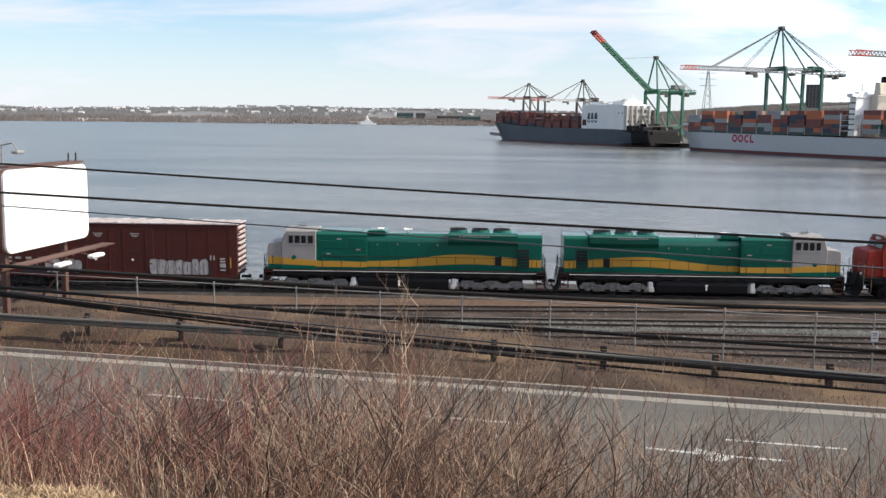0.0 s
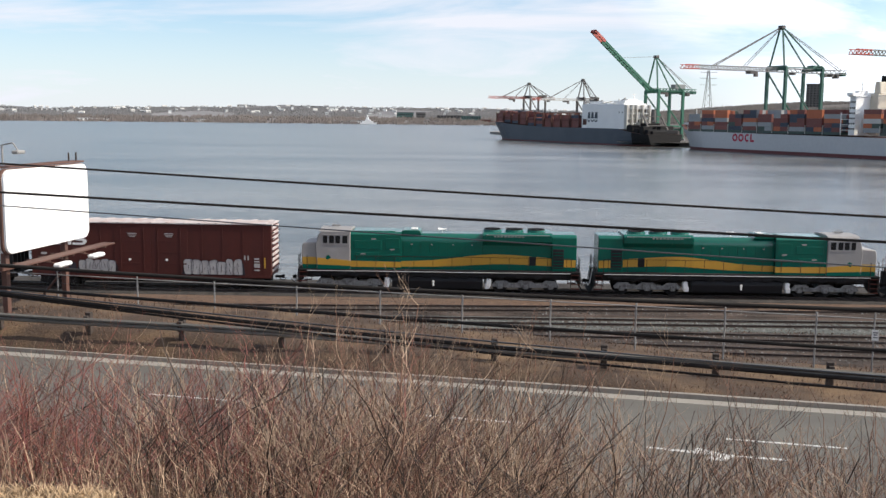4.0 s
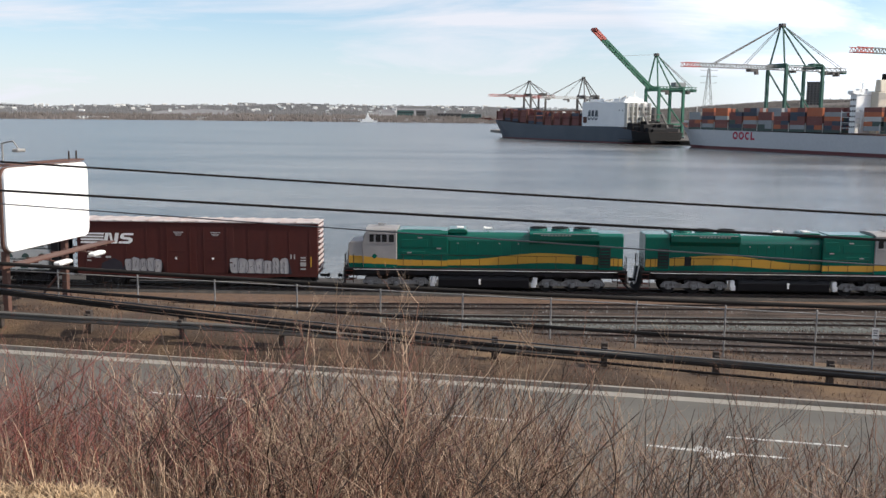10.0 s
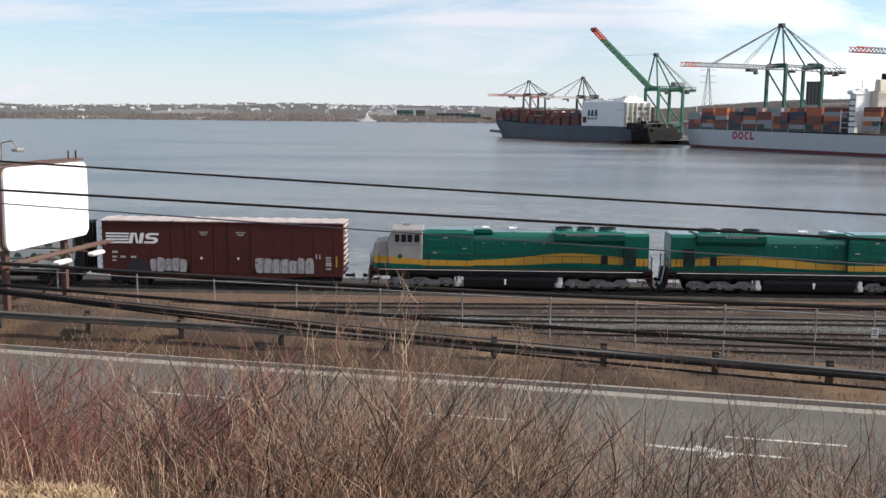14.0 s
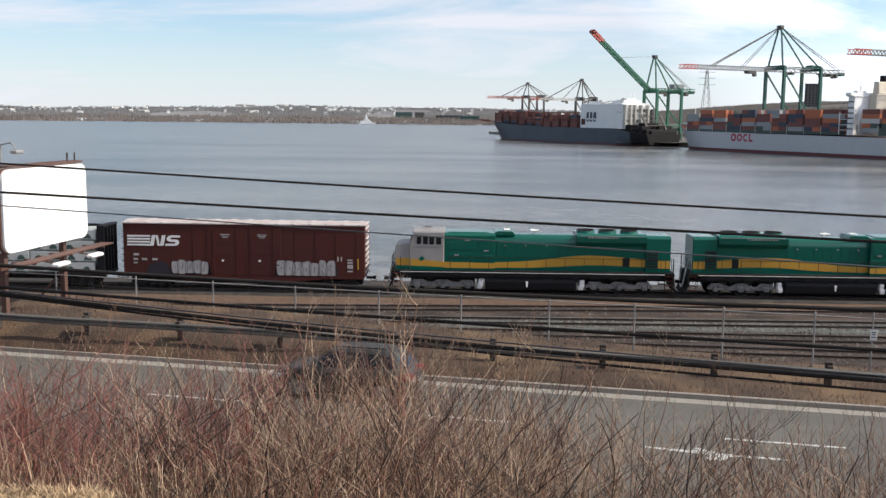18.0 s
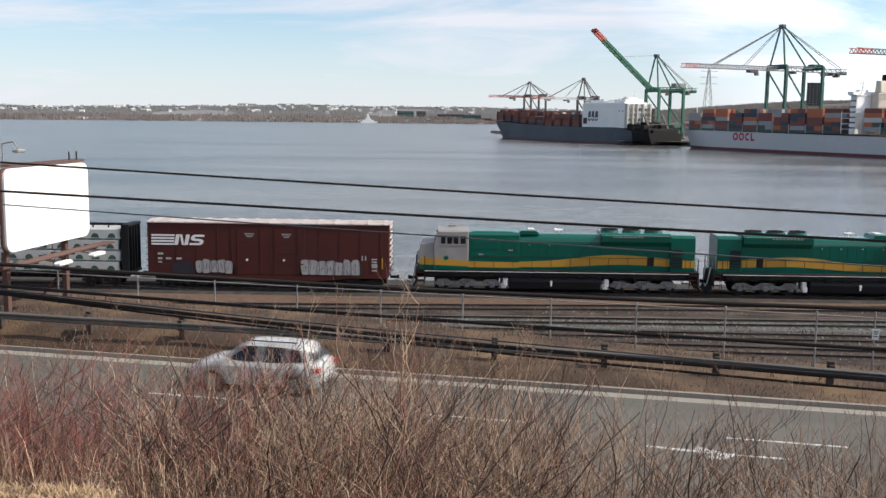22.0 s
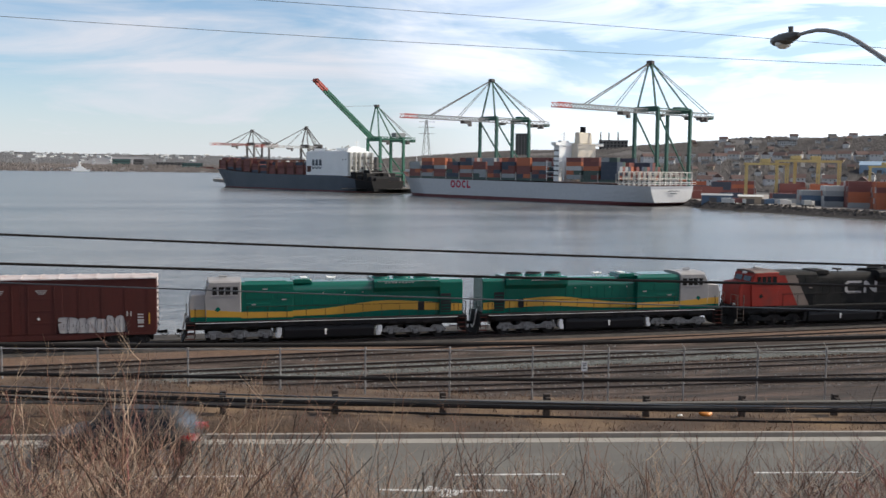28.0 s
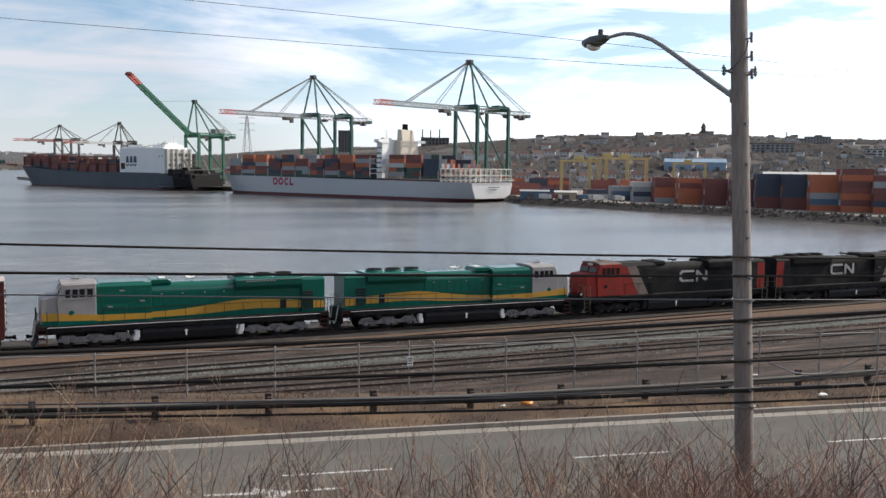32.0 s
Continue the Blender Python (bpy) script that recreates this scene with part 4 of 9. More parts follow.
    tank = part("fuel_tank", bm, M["tank_black"], t)
    for s in (-1, 1):
        bm = B()
        bar(bm, (0.3, s * 1.40, 0.9), (0.3, s * 1.46, 0.9), 0.10, 10)
        box(bm, 0.24, 0.36, min(s * 1.38, s * 1.46), max(s * 1.38, s * 1.46), 0.55, 0.85, 0.02)
        part("filler_cap", bm, M["white"], tank, "white filler cap")
        bm = B()
        bar(bm, (-4.3, s * 1.02, 1.38), (3.6, s * 1.02, 1.38), 0.17, 12)
        part("air_reservoir", bm, under, t)
        for x in (3.75, -3.8):
            bm = B()
            box(bm, x - 0.2, x + 0.16, min(s * 0.95, s * 1.38), max(s * 0.95, s * 1.38), 0.55, 1.12, 0.06)
            box(bm, x - 0.12, x + 0.26, min(s * 0.98, s * 1.34), max(s * 0.98, s * 1.34), 0.35, 0.75, 0.06)
            part("sand_filler_box", bm, M[look_["box"]], t, look_["box_label"])
    for x in (6.6, -6.6):
        truck(t, x, 3, M[look_["truck"]], 0.53, M["black"])
    # ends: plates, steps, plough, couplers
    for s in (-1, 1):
        bm = B()
        xe = 10.35 if s > 0 else -10.55
        box(bm, min(xe, xe + s * 0.10), max(xe, xe + s * 0.10), -1.48, 1.48, 0.75, 1.74, 0.02)
        part("end_plate", bm, under, t)
        coupler(t, xe, s)
        bm = B()
        prism(bm, [(xe + s * 0.08, 0.75), (xe + s * 0.40, 0.20), (xe + s * 0.34, 0.17), (xe + s * 0.02, 0.70)], -1.35, 1.35)
        part("snow_plough", bm, under, t)
        for w in (-1, 1):
            bm = B()
            pts = [(xe + s * 0.10, w * 0.72, 2.05), (xe + s * 0.20, w * 0.70, 1.45), (xe + s * 0.30, w * 0.66, 0.85), (xe + s * 0.42, w * 0.58, 0.62), (xe + s * 0.50, w * 0.50, 0.86)]
            for p, q in zip(pts, pts[1:]):
                bar(bm, p, q, 0.050, 6)
            part("brake_hose", bm, M[look_["box"]], t, look_["hose_label"])
        for w in (-1, 1):
            for k in range(4):
                bm = B()
                box(bm, xe - 0.55 * (s > 0) - 0.05 * (s < 0), xe + 0.05 * (s > 0) + 0.55 * (s < 0), min(w * 1.15, w * 1.5), max(w * 1.15, w * 1.5), 0.45 + k * 0.34, 0.49 + k * 0.34)
                part("step", bm, M[look_["steps"]], t)
            bm = B()
            for dx in (-0.55, 0.05):
                box(bm, xe + s * dx - 0.02, xe + s * dx + 0.02, min(w * 1.12, w * 1.15), max(w * 1.12, w * 1.15), 0.42, 1.74)
            part("step_well", bm, M[look_["steps"]], t)
            bm = B()
            bar(bm, (xe - s * 0.02, w * 1.46, 0.6), (xe - s * 0.02, w * 1.46, 2.75), 0.025, 6)
            bar(bm, (xe - s * 0.60, w * 1.46, 0.6), (xe - s * 0.60, w * 1.46, 2.75), 0.025, 6)
            bar(bm, (xe + s * 0.05, w * 1.3, 1.74), (xe + s * 0.05, w * 1.3, 2.75), 0.02, 6)
            bar(bm, (xe + s * 0.05, w * 0.5, 1.74), (xe + s * 0.05, w * 0.5, 2.75), 0.02, 6)
            bar(bm, (xe + s * 0.05, w * 1.3, 2.75), (xe + s * 0.05, w * 0.5, 2.75), 0.02, 6)
            bar(bm, (xe + s * 0.05, w * 1.3, 2.25), (xe + s * 0.05, w * 0.5, 2.25), 0.02, 6)
            part("end_handrail", bm, M[look_["rail"]], t)
    for s in (-1, 1):
        bm = B()
        bar(bm, (-9.9, s * 1.45, 2.75), (6.2, s * 1.45, 2.75), 0.02, 6)
        part("handrail", bm, M[look_["side_rail"]], t)
        for i in range(12):
            bm = B()
            x = -9.6 + i * 1.42
            bar(bm, (x, s * 1.45, 1.70), (x, s * 1.45, 2.75), 0.02, 6)
            part("stanchion", bm, M[look_["side_rail"]], t)
    return t


GREEN = dict(body="green", cab="cab_grey", nose="cab_grey", sill="white", roof="cab_grey", roof_label="", emblem="green", dirty=False, louvre="green",
             bands=True, box="white", box_label="white box", hose_label="pale brake hose", truck="truck_grey", steps="boxcar", rail="black", side_rail="black")
RED = dict(body="dusty_black", cab="dusty_red", nose="dusty_red", sill="dusty_black", roof="roof_dust", roof_label="dusty brown cab roof", emblem="dusty_black", dirty=True, louvre="dusty_black",
           bands=False, box="black", box_label="", hose_label="", truck="black", steps="black", rail="dusty_white", side_rail="dusty_black")


def boxcar(m):
    t = thing("boxcar", m, "oxide red steel boxcar with pale roof and sprayed white graffiti", "boxcar")
    bm = B()
    box(bm, -9.05, 9.05, -1.42, 1.42, 1.08, 4.98, 0.03)
    body = part("body", bm, M["boxcar"], t)
    bm = B()
    prism(bm, [(-1.5, 4.96), (-1.5, 5.03), (0, 5.16), (1.5, 5.03), (1.5, 4.96)], -9.12, 9.12, "x")
    roof = part("roof", bm, M["boxcar_roof"], t, "weathered pale galvanised roof")
    for i in range(15):
        bm = B()
        x = -8.6 + i * 1.23
        prism(bm, [(-1.51, 5.035), (-1.51, 5.075), (0, 5.205), (1.51, 5.075), (1.51, 5.035), (0, 5.165)], x - 0.07, x + 0.07, "x")
        part("roof_rib", bm, M["boxcar_roof"], roof)
    bm = B()
    for s in (-1, 1):
        box(bm, -9.05, 9.05, s * 1.43 - 0.03, s * 1.43 + 0.03, 4.84, 4.95, 0.01)
    part("side_plate", bm, M["boxcar"], body)
    for s in (-1, 1):
        bm = B()
        prism(bm, [(-9.0, 1.10), (-9.0, 0.95), (-6.2, 0.95), (-4.0, 0.72), (4.0, 0.72), (6.2, 0.95), (9.0, 0.95), (9.0, 1.10)], min(s * 1.36, s * 1.44), max(s * 1.36, s * 1.44))
        part("side_sill", bm, M["boxcar"], body)
        for i in range(12):
            x = -8.4 + i * 1.53
            if abs(x) < 2.6:
                continue
            bm = B()
            box(bm, x - 0.035, x + 0.035, min(s * 1.42, s * 1.438), max(s * 1.42, s * 1.438), 1.15, 4.84)
            part("side_post", bm, M["boxcar"], body)
        for x0, x1 in ((-2.75, -0.02), (0.02, 2.75)):
            bm = B()
            box(bm, x0, x1, min(s * 1.42, s * 1.446), max(s * 1.42, s * 1.446), 1.16, 4.72, 0.008)
            door = part("plug_door", bm, M["boxcar"], body)
            bm = B()
            for z in (1.9, 2.75, 3.6):
                box(bm, x0 + 0.1, x1 - 0.1, min(s * 1.446, s * 1.458), max(s * 1.446, s * 1.458), z, z + 0.10, 0.004)
            for x in (x0 + 0.5, x1 - 0.5):
                bar(bm, (x, s * 1.462, 1.2), (x, s * 1.462, 4.65), 0.016, 6)
            part("lock_rod", bm, M["boxcar"], door)
            for x, z, w, h in ((x0 + 1.0, 4.18, 0.72, 0.06), (x0 + 1.08, 4.06, 0.56, 0.05), (x0 + 1.16, 3.96, 0.40, 0.05)):
                bm = B()
                box(bm, x, x + w, s * 1.452 - 0.005, s * 1.452 + 0.005, z, z + h)
                part("stencil_bar", bm, M["graffiti"], door, "pale stencil bar")
            bm = B()
            bar(bm, ((x0 + x1) / 2 - 0.2, s * 1.45, 2.25), ((x0 + x1) / 2 - 0.2, s * 1.49, 2.25), 0.09, 10)
            part("door_hub", bm, M["white"], door)
        q = 1 if s < 0 else -1
        for k in range(4):
            bm = B()
            xa, xb = sorted((q * -8.75, q * (-7.05 + 0.02 * k)))
            box(bm, xa, xb, s * 1.442 - 0.006, s * 1.442 + 0.006, 3.30 + k * 0.22, 3.43 + k * 0.22)
            part("logo_bar", bm, M["white"], body, "white horizontal logo bar")
        slant = lambda pts: [(q * (x + 0.22 * (z - 3.3)), z) for x, z in pts]
        y0, y1 = min(s * 1.436, s * 1.448), max(s * 1.436, s * 1.448)
        bm = B()
        for pts in ([(-7.05, 3.30), (-7.05, 4.09), (-6.77, 4.09), (-6.77, 3.30)], [(-6.30, 3.30), (-6.30, 4.09), (-6.02, 4.09), (-6.02, 3.30)], [(-6.77, 4.09), (-6.60, 4.09), (-6.30, 3.30), (-6.47, 3.30)]):
            prism(bm, slant(pts), y0, y1)
        part("logo_shape", bm, M["white"], body, "white slanted zigzag shape")
        bm = B()
        prism(bm, slant([(-5.90, 3.30), (-5.90, 3.46), (-5.22, 3.46), (-5.16, 3.52), (-5.22, 3.60), (-5.66, 3.62), (-5.86, 3.72), (-5.90, 3.88), (-5.80, 4.04), (-5.64, 4.09),
                         (-4.92, 4.09), (-4.92, 3.93), (-5.56, 3.93), (-5.62, 3.86), (-5.56, 3.79), (-5.12, 3.77), (-4.92, 3.66), (-4.88, 3.50), (-4.98, 3.35), (-5.14, 3.30)]), y0, y1)
        part("logo_shape", bm, M["white"], body, "white bent ribbon shape")
        for x0, z0, w, h in ((-8.3, 2.55, 0.42, 0.16), (-8.3, 2.2, 0.34, 0.15), (-7.7, 2.2, 0.42, 0.15), (-6.9, 2.2, 0.4, 0.15), (-8.3, 1.95, 0.3, 0.1), (7.0, 2.3, 0.1, 0.35), (7.25, 2.3, 0.1, 0.35),
                             (7.75, 2.35, 0.4, 0.1), (7.75, 2.15, 0.4, 0.1), (7.75, 1.75, 0.42, 0.3), (7.75, 1.5, 0.4, 0.1)):
            bm = B()
            xa, xb = sorted((q * x0, q * (x0 + w)))
            box(bm, xa, xb, s * 1.442 - 0.006, s * 1.442 + 0.006, z0, z0 + h)
            part("number_bar", bm, M["graffiti"], body, "pale plain bar")
        bm = B()
        xa, xb = sorted((q * 8.5, q * 8.6))
        box(bm, xa, xb, s * 1.442 - 0.006, s * 1.442 + 0.006, 1.7, 2.5)
        part("reflector_strip", bm, M["yellow"], body, "yellow reflector strip")
        # graffiti: rounded pale shapes with dark gaps
        rnd = random.Random(11)
        for x0, n, w, h in ((2.50, 7, 0.62, 1.18), (-5.45, 5, 0.55, 1.0)):
            bm = B()
            prism(bm, [(q * (x0 - 0.25), 1.16), (q * (x0 + n * w + 0.25), 1.16), (q * (x0 + n * w + 0.1), 2.0), (q * (x0 + 0.1), 2.15)], min(s * 1.436, s * 1.446), max(s * 1.436, s * 1.446))
            part("graffiti_ground", bm, M["graffiti_dark"], body, "dark sprayed ground")
            for k in range(n):
                bm = B()
                wide, tall = w * rnd.uniform(0.95, 1.25), h * rnd.uniform(0.92, 1.12)
                cx, cz = x0 + w * (k + 0.5), 1.66 + rnd.uniform(-0.04, 0.10)
                out = []
                for j in range(14):
                    a = 2 * math.pi * j / 14
                    rr = 1 + 0.07 * math.sin(3 * a + 1.7 * k)
                    out.append((q * (cx + wide * 0.56 * rr * math.copysign(abs(math.cos(a)) ** 0.6, math.cos(a))), max(1.17, cz + tall * 0.52 * rr * math.copysign(abs(math.sin(a)) ** 0.6, math.sin(a)))))
                off = 1.449 + 0.002 * (k % 3)
                prism(bm, out, min(s * (off - 0.012), s * off), max(s * (off - 0.012), s * off))
                blob = part("graffiti_shape", bm, M["graffiti"], body, "pale rounded graffiti shape")
                bm = B()
                y = s * (off + 0.004)
                ins = [(q * cx + (x - q * cx) * 0.985, cz + (z - cz) * 0.985) for x, z in out]
                for j in range(14):
                    (xa, za), (xb, zb) = ins[j], ins[(j + 1) % 14]
                    beam(bm, (xa, y, za), (xb, y, zb), 0.022, 0.022)
                lean = rnd.uniform(-0.10, 0.10)
                for z0, z1 in rnd.choice((((-0.18, 0.26),), ((-0.36, -0.05), (0.08, 0.30)), ((-0.10, 0.10),))):
                    beam(bm, (q * cx + lean, y, cz + z0 * tall), (q * cx - lean, y, cz + z1 * tall), 0.03, 0.03)
                part("graffiti_stroke", bm, M["graffiti_dark"], blob, "dark sprayed stroke")
        bm = B()
        prism(bm, [(q * -7.3, 1.2), (q * -5.6, 1.2), (q * -5.7, 1.9), (q * -6.3, 2.2), (q * -7.2, 1.8)], min(s * 1.436, s * 1.445), max(s * 1.436, s * 1.445))
        part("graffiti_smear", bm, M["graffiti_dark"], body, "dark sprayed smear")
    bm = B()
    box(bm, -8.8, 8.8, -0.55, 0.55, 0.42, 1.09, 0.03)
    for x in (-3.5, -1.2, 1.2, 3.5):
        box(bm, x - 0.1, x + 0.1, -1.35, 1.35, 0.62, 1.09)
    part("underframe", bm, M["black"], t)
    for e in (-1, 1):
        for k in range(9):
            bm = B()
            z = 1.4 + k * 0.4
            box(bm, min(e * 9.05, e * 9.13), max(e * 9.05, e * 9.13), -1.25, 1.25, z, z + 0.22, 0.03)
            part("end_corrugation", bm, M["boxcar_roof"], body)
        for k in range(8):
            bm = B()
            z = 1.2 + k * 0.45
            box(bm, min(e * 9.1, e * 9.2), max(e * 9.1, e * 9.2), -1.38, -0.98, z, z + 0.05)
            part("ladder_rung", bm, M["black"], body)
            bm = B()
            box(bm, min(e * 9.1, e * 9.2), max(e * 9.1, e * 9.2), 0.98, 1.38, z, z + 0.05)
            part("ladder_rung", bm, M["black"], body)
        coupler(t, e * 9.05, e)
        truck(t, e * 7.1, 2, M["black"], 0.42, M["black"])
    return t


def centerbeam(m):
    t = thing("lumber_car", m, "dark centre-beam flat car loaded with grey wrapped lumber packs", "freight car")
    bm = B()
    box(bm, -10.9, 10.9, -1.4, 1.4, 0.95, 1.15, 0.03)
    box(bm, -10.2, 10.2, -0.5, 0.5, 0.55, 0.97, 0.03)
    part("deck", bm, M["black"], t)
    for e in (-1, 1):
        bm = B()
        box(bm, min(e * 10.3, e * 10.5), max(e * 10.3, e * 10.5), -1.4, 1.4, 1.15, 4.75, 0.03)
        for y in (-1.35, -0.6, 0, 0.6, 1.35):
            box(bm, min(e * 10.5, e * 10.85), max(e * 10.5, e * 10.85), y - 0.06, y + 0.06, 1.15, 4.72)
        box(bm, min(e * 10.45, e * 10.9), max(e * 10.45, e * 10.9), -1.42, 1.42, 4.6, 4.76, 0.02)
        part("bulkhead", bm, M["tank_black"], t, "dark end bulkhead")
        coupler(t, e * 10.9, e)
        truck(t, e * 8.6, 2, M["black"], 0.42, M["black"])
    bm = B()
    box(bm, -10.3, 10.3, -0.06, 0.06, 4.55, 4.75, 0.02)
    for i in range(18):
        box(bm, -10.2 + i * 1.19, -10.1 + i * 1.19, -0.05, 0.05, 1.15, 4.6)
    part("centre_beam", bm, M["tank_black"], t)
    for s in (-1, 1):
        for lay in range(4):
            for k in range(4):
                bm = B()
                x0 = -10.1 + k * 5.06 + (0.12 if lay % 2 else 0)
                y0, y1 = sorted((s * 0.12, s * 1.36))
                box(bm, x0, x0 + 4.98, y0, y1, 1.18 + lay * 0.82, 1.94 + lay * 0.82, 0.04)
                pack = part("lumber_pack", bm, M["wrap"], t, "grey wrapped lumber pack")
                for j in range(4):
                    bm = B()
                    cx, cz = x0 + 0.65 + j * 1.24, 1.30 + lay * 0.82
                    out = [(cx + 0.30 * math.cos(a * math.pi / 8), cz + 0.34 * math.sin(a * math.pi / 8)) for a in range(9)]
                    prism(bm, out, min(s * 1.355, s * 1.366), max(s * 1.355, s * 1.366))
                    box(bm, cx - 0.5, cx + 0.5, min(s * 1.355, s * 1.364), max(s * 1.355, s * 1.364), 1.20 + lay * 0.82, 1.24 + lay * 0.82)
                    part("wrap_mark", bm, M["wrap_mark"], pack, "dark half-round mark")
    return t


def rail_pose(s, turn=0):
    """The pose on the running track, s metres along it."""
    a = math.atan(TRAIN_K)
    return Matrix.Translation((s * math.cos(a), TRAIN_Y + s * math.sin(a), RAIL)) @ Matrix.Rotation(a + radians(turn), 4, "Z")


TRAIN = []
for kind, s0, turn in (("loco_a", 4.62, 180), ("loco_b", 26.92, 0), ("loco_c", 49.1, 180), ("loco_d", 71.3, 0), ("box", -16.85, 0), ("beam", -38.2, 0)):
    if kind == "loco_a":
        ob = locomotive("locomotive", rail_pose(s0, turn), GREEN, "new green diesel locomotive with yellow band and grey cab")
    elif kind == "loco_b":
        ob = locomotive("locomotive", rail_pose(s0, turn), GREEN, "new green diesel locomotive coupled cab forward, yellow band")
    elif kind in ("loco_c", "loco_d"):
        ob = locomotive("locomotive", rail_pose(s0, turn), RED, "dusty black diesel locomotive with red cab and white diagonal stripe")
    elif kind == "box":
        ob = boxcar(rail_pose(s0, turn))
    else:
        ob = centerbeam(rail_pose(s0, turn))
    TRAIN.append((ob, s0, turn))

# ---- road markings ----
def marking(name, outline, z, label):
    """Paint on the road: an outline in u and n."""
    bm = B()
    prism(bm, [road_xy(*p) for p in outline], z, z + 0.006, "z")
    return tagged(mesh_object(name, bm, M["paint"]), label, "road marking", "markings of the road", "structure")


for n, u0, period, count, w in ((28.5, -43.4, 9.1, 15, 0.12), (21.6, -47.0, 9.1, 15, 0.12)):
    for i in range(count):
        a = u0 + i * period
        marking("lane_line", [(a, n - w / 2), (a + 3.3, n - w / 2), (a + 3.3, n + w / 2), (a, n + w / 2)], ROAD_Z + 0.002, "worn white broken lane line")
marking("turn_arrow", [(-0.1, 27.25), (1.2, 27.18), (1.25, 27.5), (2.05, 27.12), (3.7, 27.12), (3.7, 26.98), (2.3, 26.98), (1.9, 26.55), (1.5, 26.55), (1.6, 26.95), (-0.1, 27.13)], ROAD_Z + 0.002,
        "worn white turn arrow on the lane")


# ---- guard rail on the far verge ----
def rail_n(u):
    """The guard rail stands nearer the road to the west."""
    return max(33.3, 35.1 + 0.12 * u)


def guard_rail():
    t = thing("guard_rail", Matrix.Identity(4), "dull galvanised guard rail on dark wooden posts", "guard rail")
    way = math.atan2(UY, UX) + math.atan(0.12)
    step = 3.90
    for i in range(-22, 24):
        u = 2.15 + i * step
        n = rail_n(u)
        g = ground_z(*road_xy(u, n))
        m = Matrix.Translation((*road_xy(u, n), g)) @ Matrix.Rotation(way if u > -14 else math.atan2(UY, UX), 4, "Z")
        bm = B()
        box(bm, -0.11, 0.11, -0.09, 0.11, -0.3, 0.83, 0.012, m)
        part("post", bm, M["post_wood"], t)
        bm = B()
        box(bm, -0.09, 0.09, -0.25, -0.09, 0.34, 0.72, 0.01, m)
        part("spacer_block", bm, M["post_wood"], t)
    prof = [(-0.29, 0.36), (-0.25, 0.36), (-0.33, 0.42), (-0.33, 0.46), (-0.25, 0.51), (-0.33, 0.56), (-0.33, 0.60), (-0.25, 0.65), (-0.29, 0.66),
            (-0.37, 0.61), (-0.37, 0.55), (-0.30, 0.51), (-0.37, 0.47), (-0.37, 0.41)]
    for i in range(-12, 13):
        a, b = 2.15 + i * 2 * step - 0.05, 2.15 + (i + 1) * 2 * step + 0.05
        bm = B()
        rings = []
        for u in (a, b):
            n = rail_n(u)
            g = ground_z(*road_xy(u, n)) + (0.012 if i % 2 else 0)
            rings.append([bm.verts.new((*road_xy(u, n + off), g + h)) for off, h in prof])
        k = len(prof)
        for j in range(k):
            bm.faces.new((rings[0][j], rings[1][j], rings[1][(j + 1) % k], rings[0][(j + 1) % k]))
        bm.faces.new(rings[0])
        bm.faces.new(rings[1][::-1])
        bmesh.ops.recalc_face_normals(bm, faces=bm.faces)
        part("beam", bm, M["guard"], t)


guard_rail()


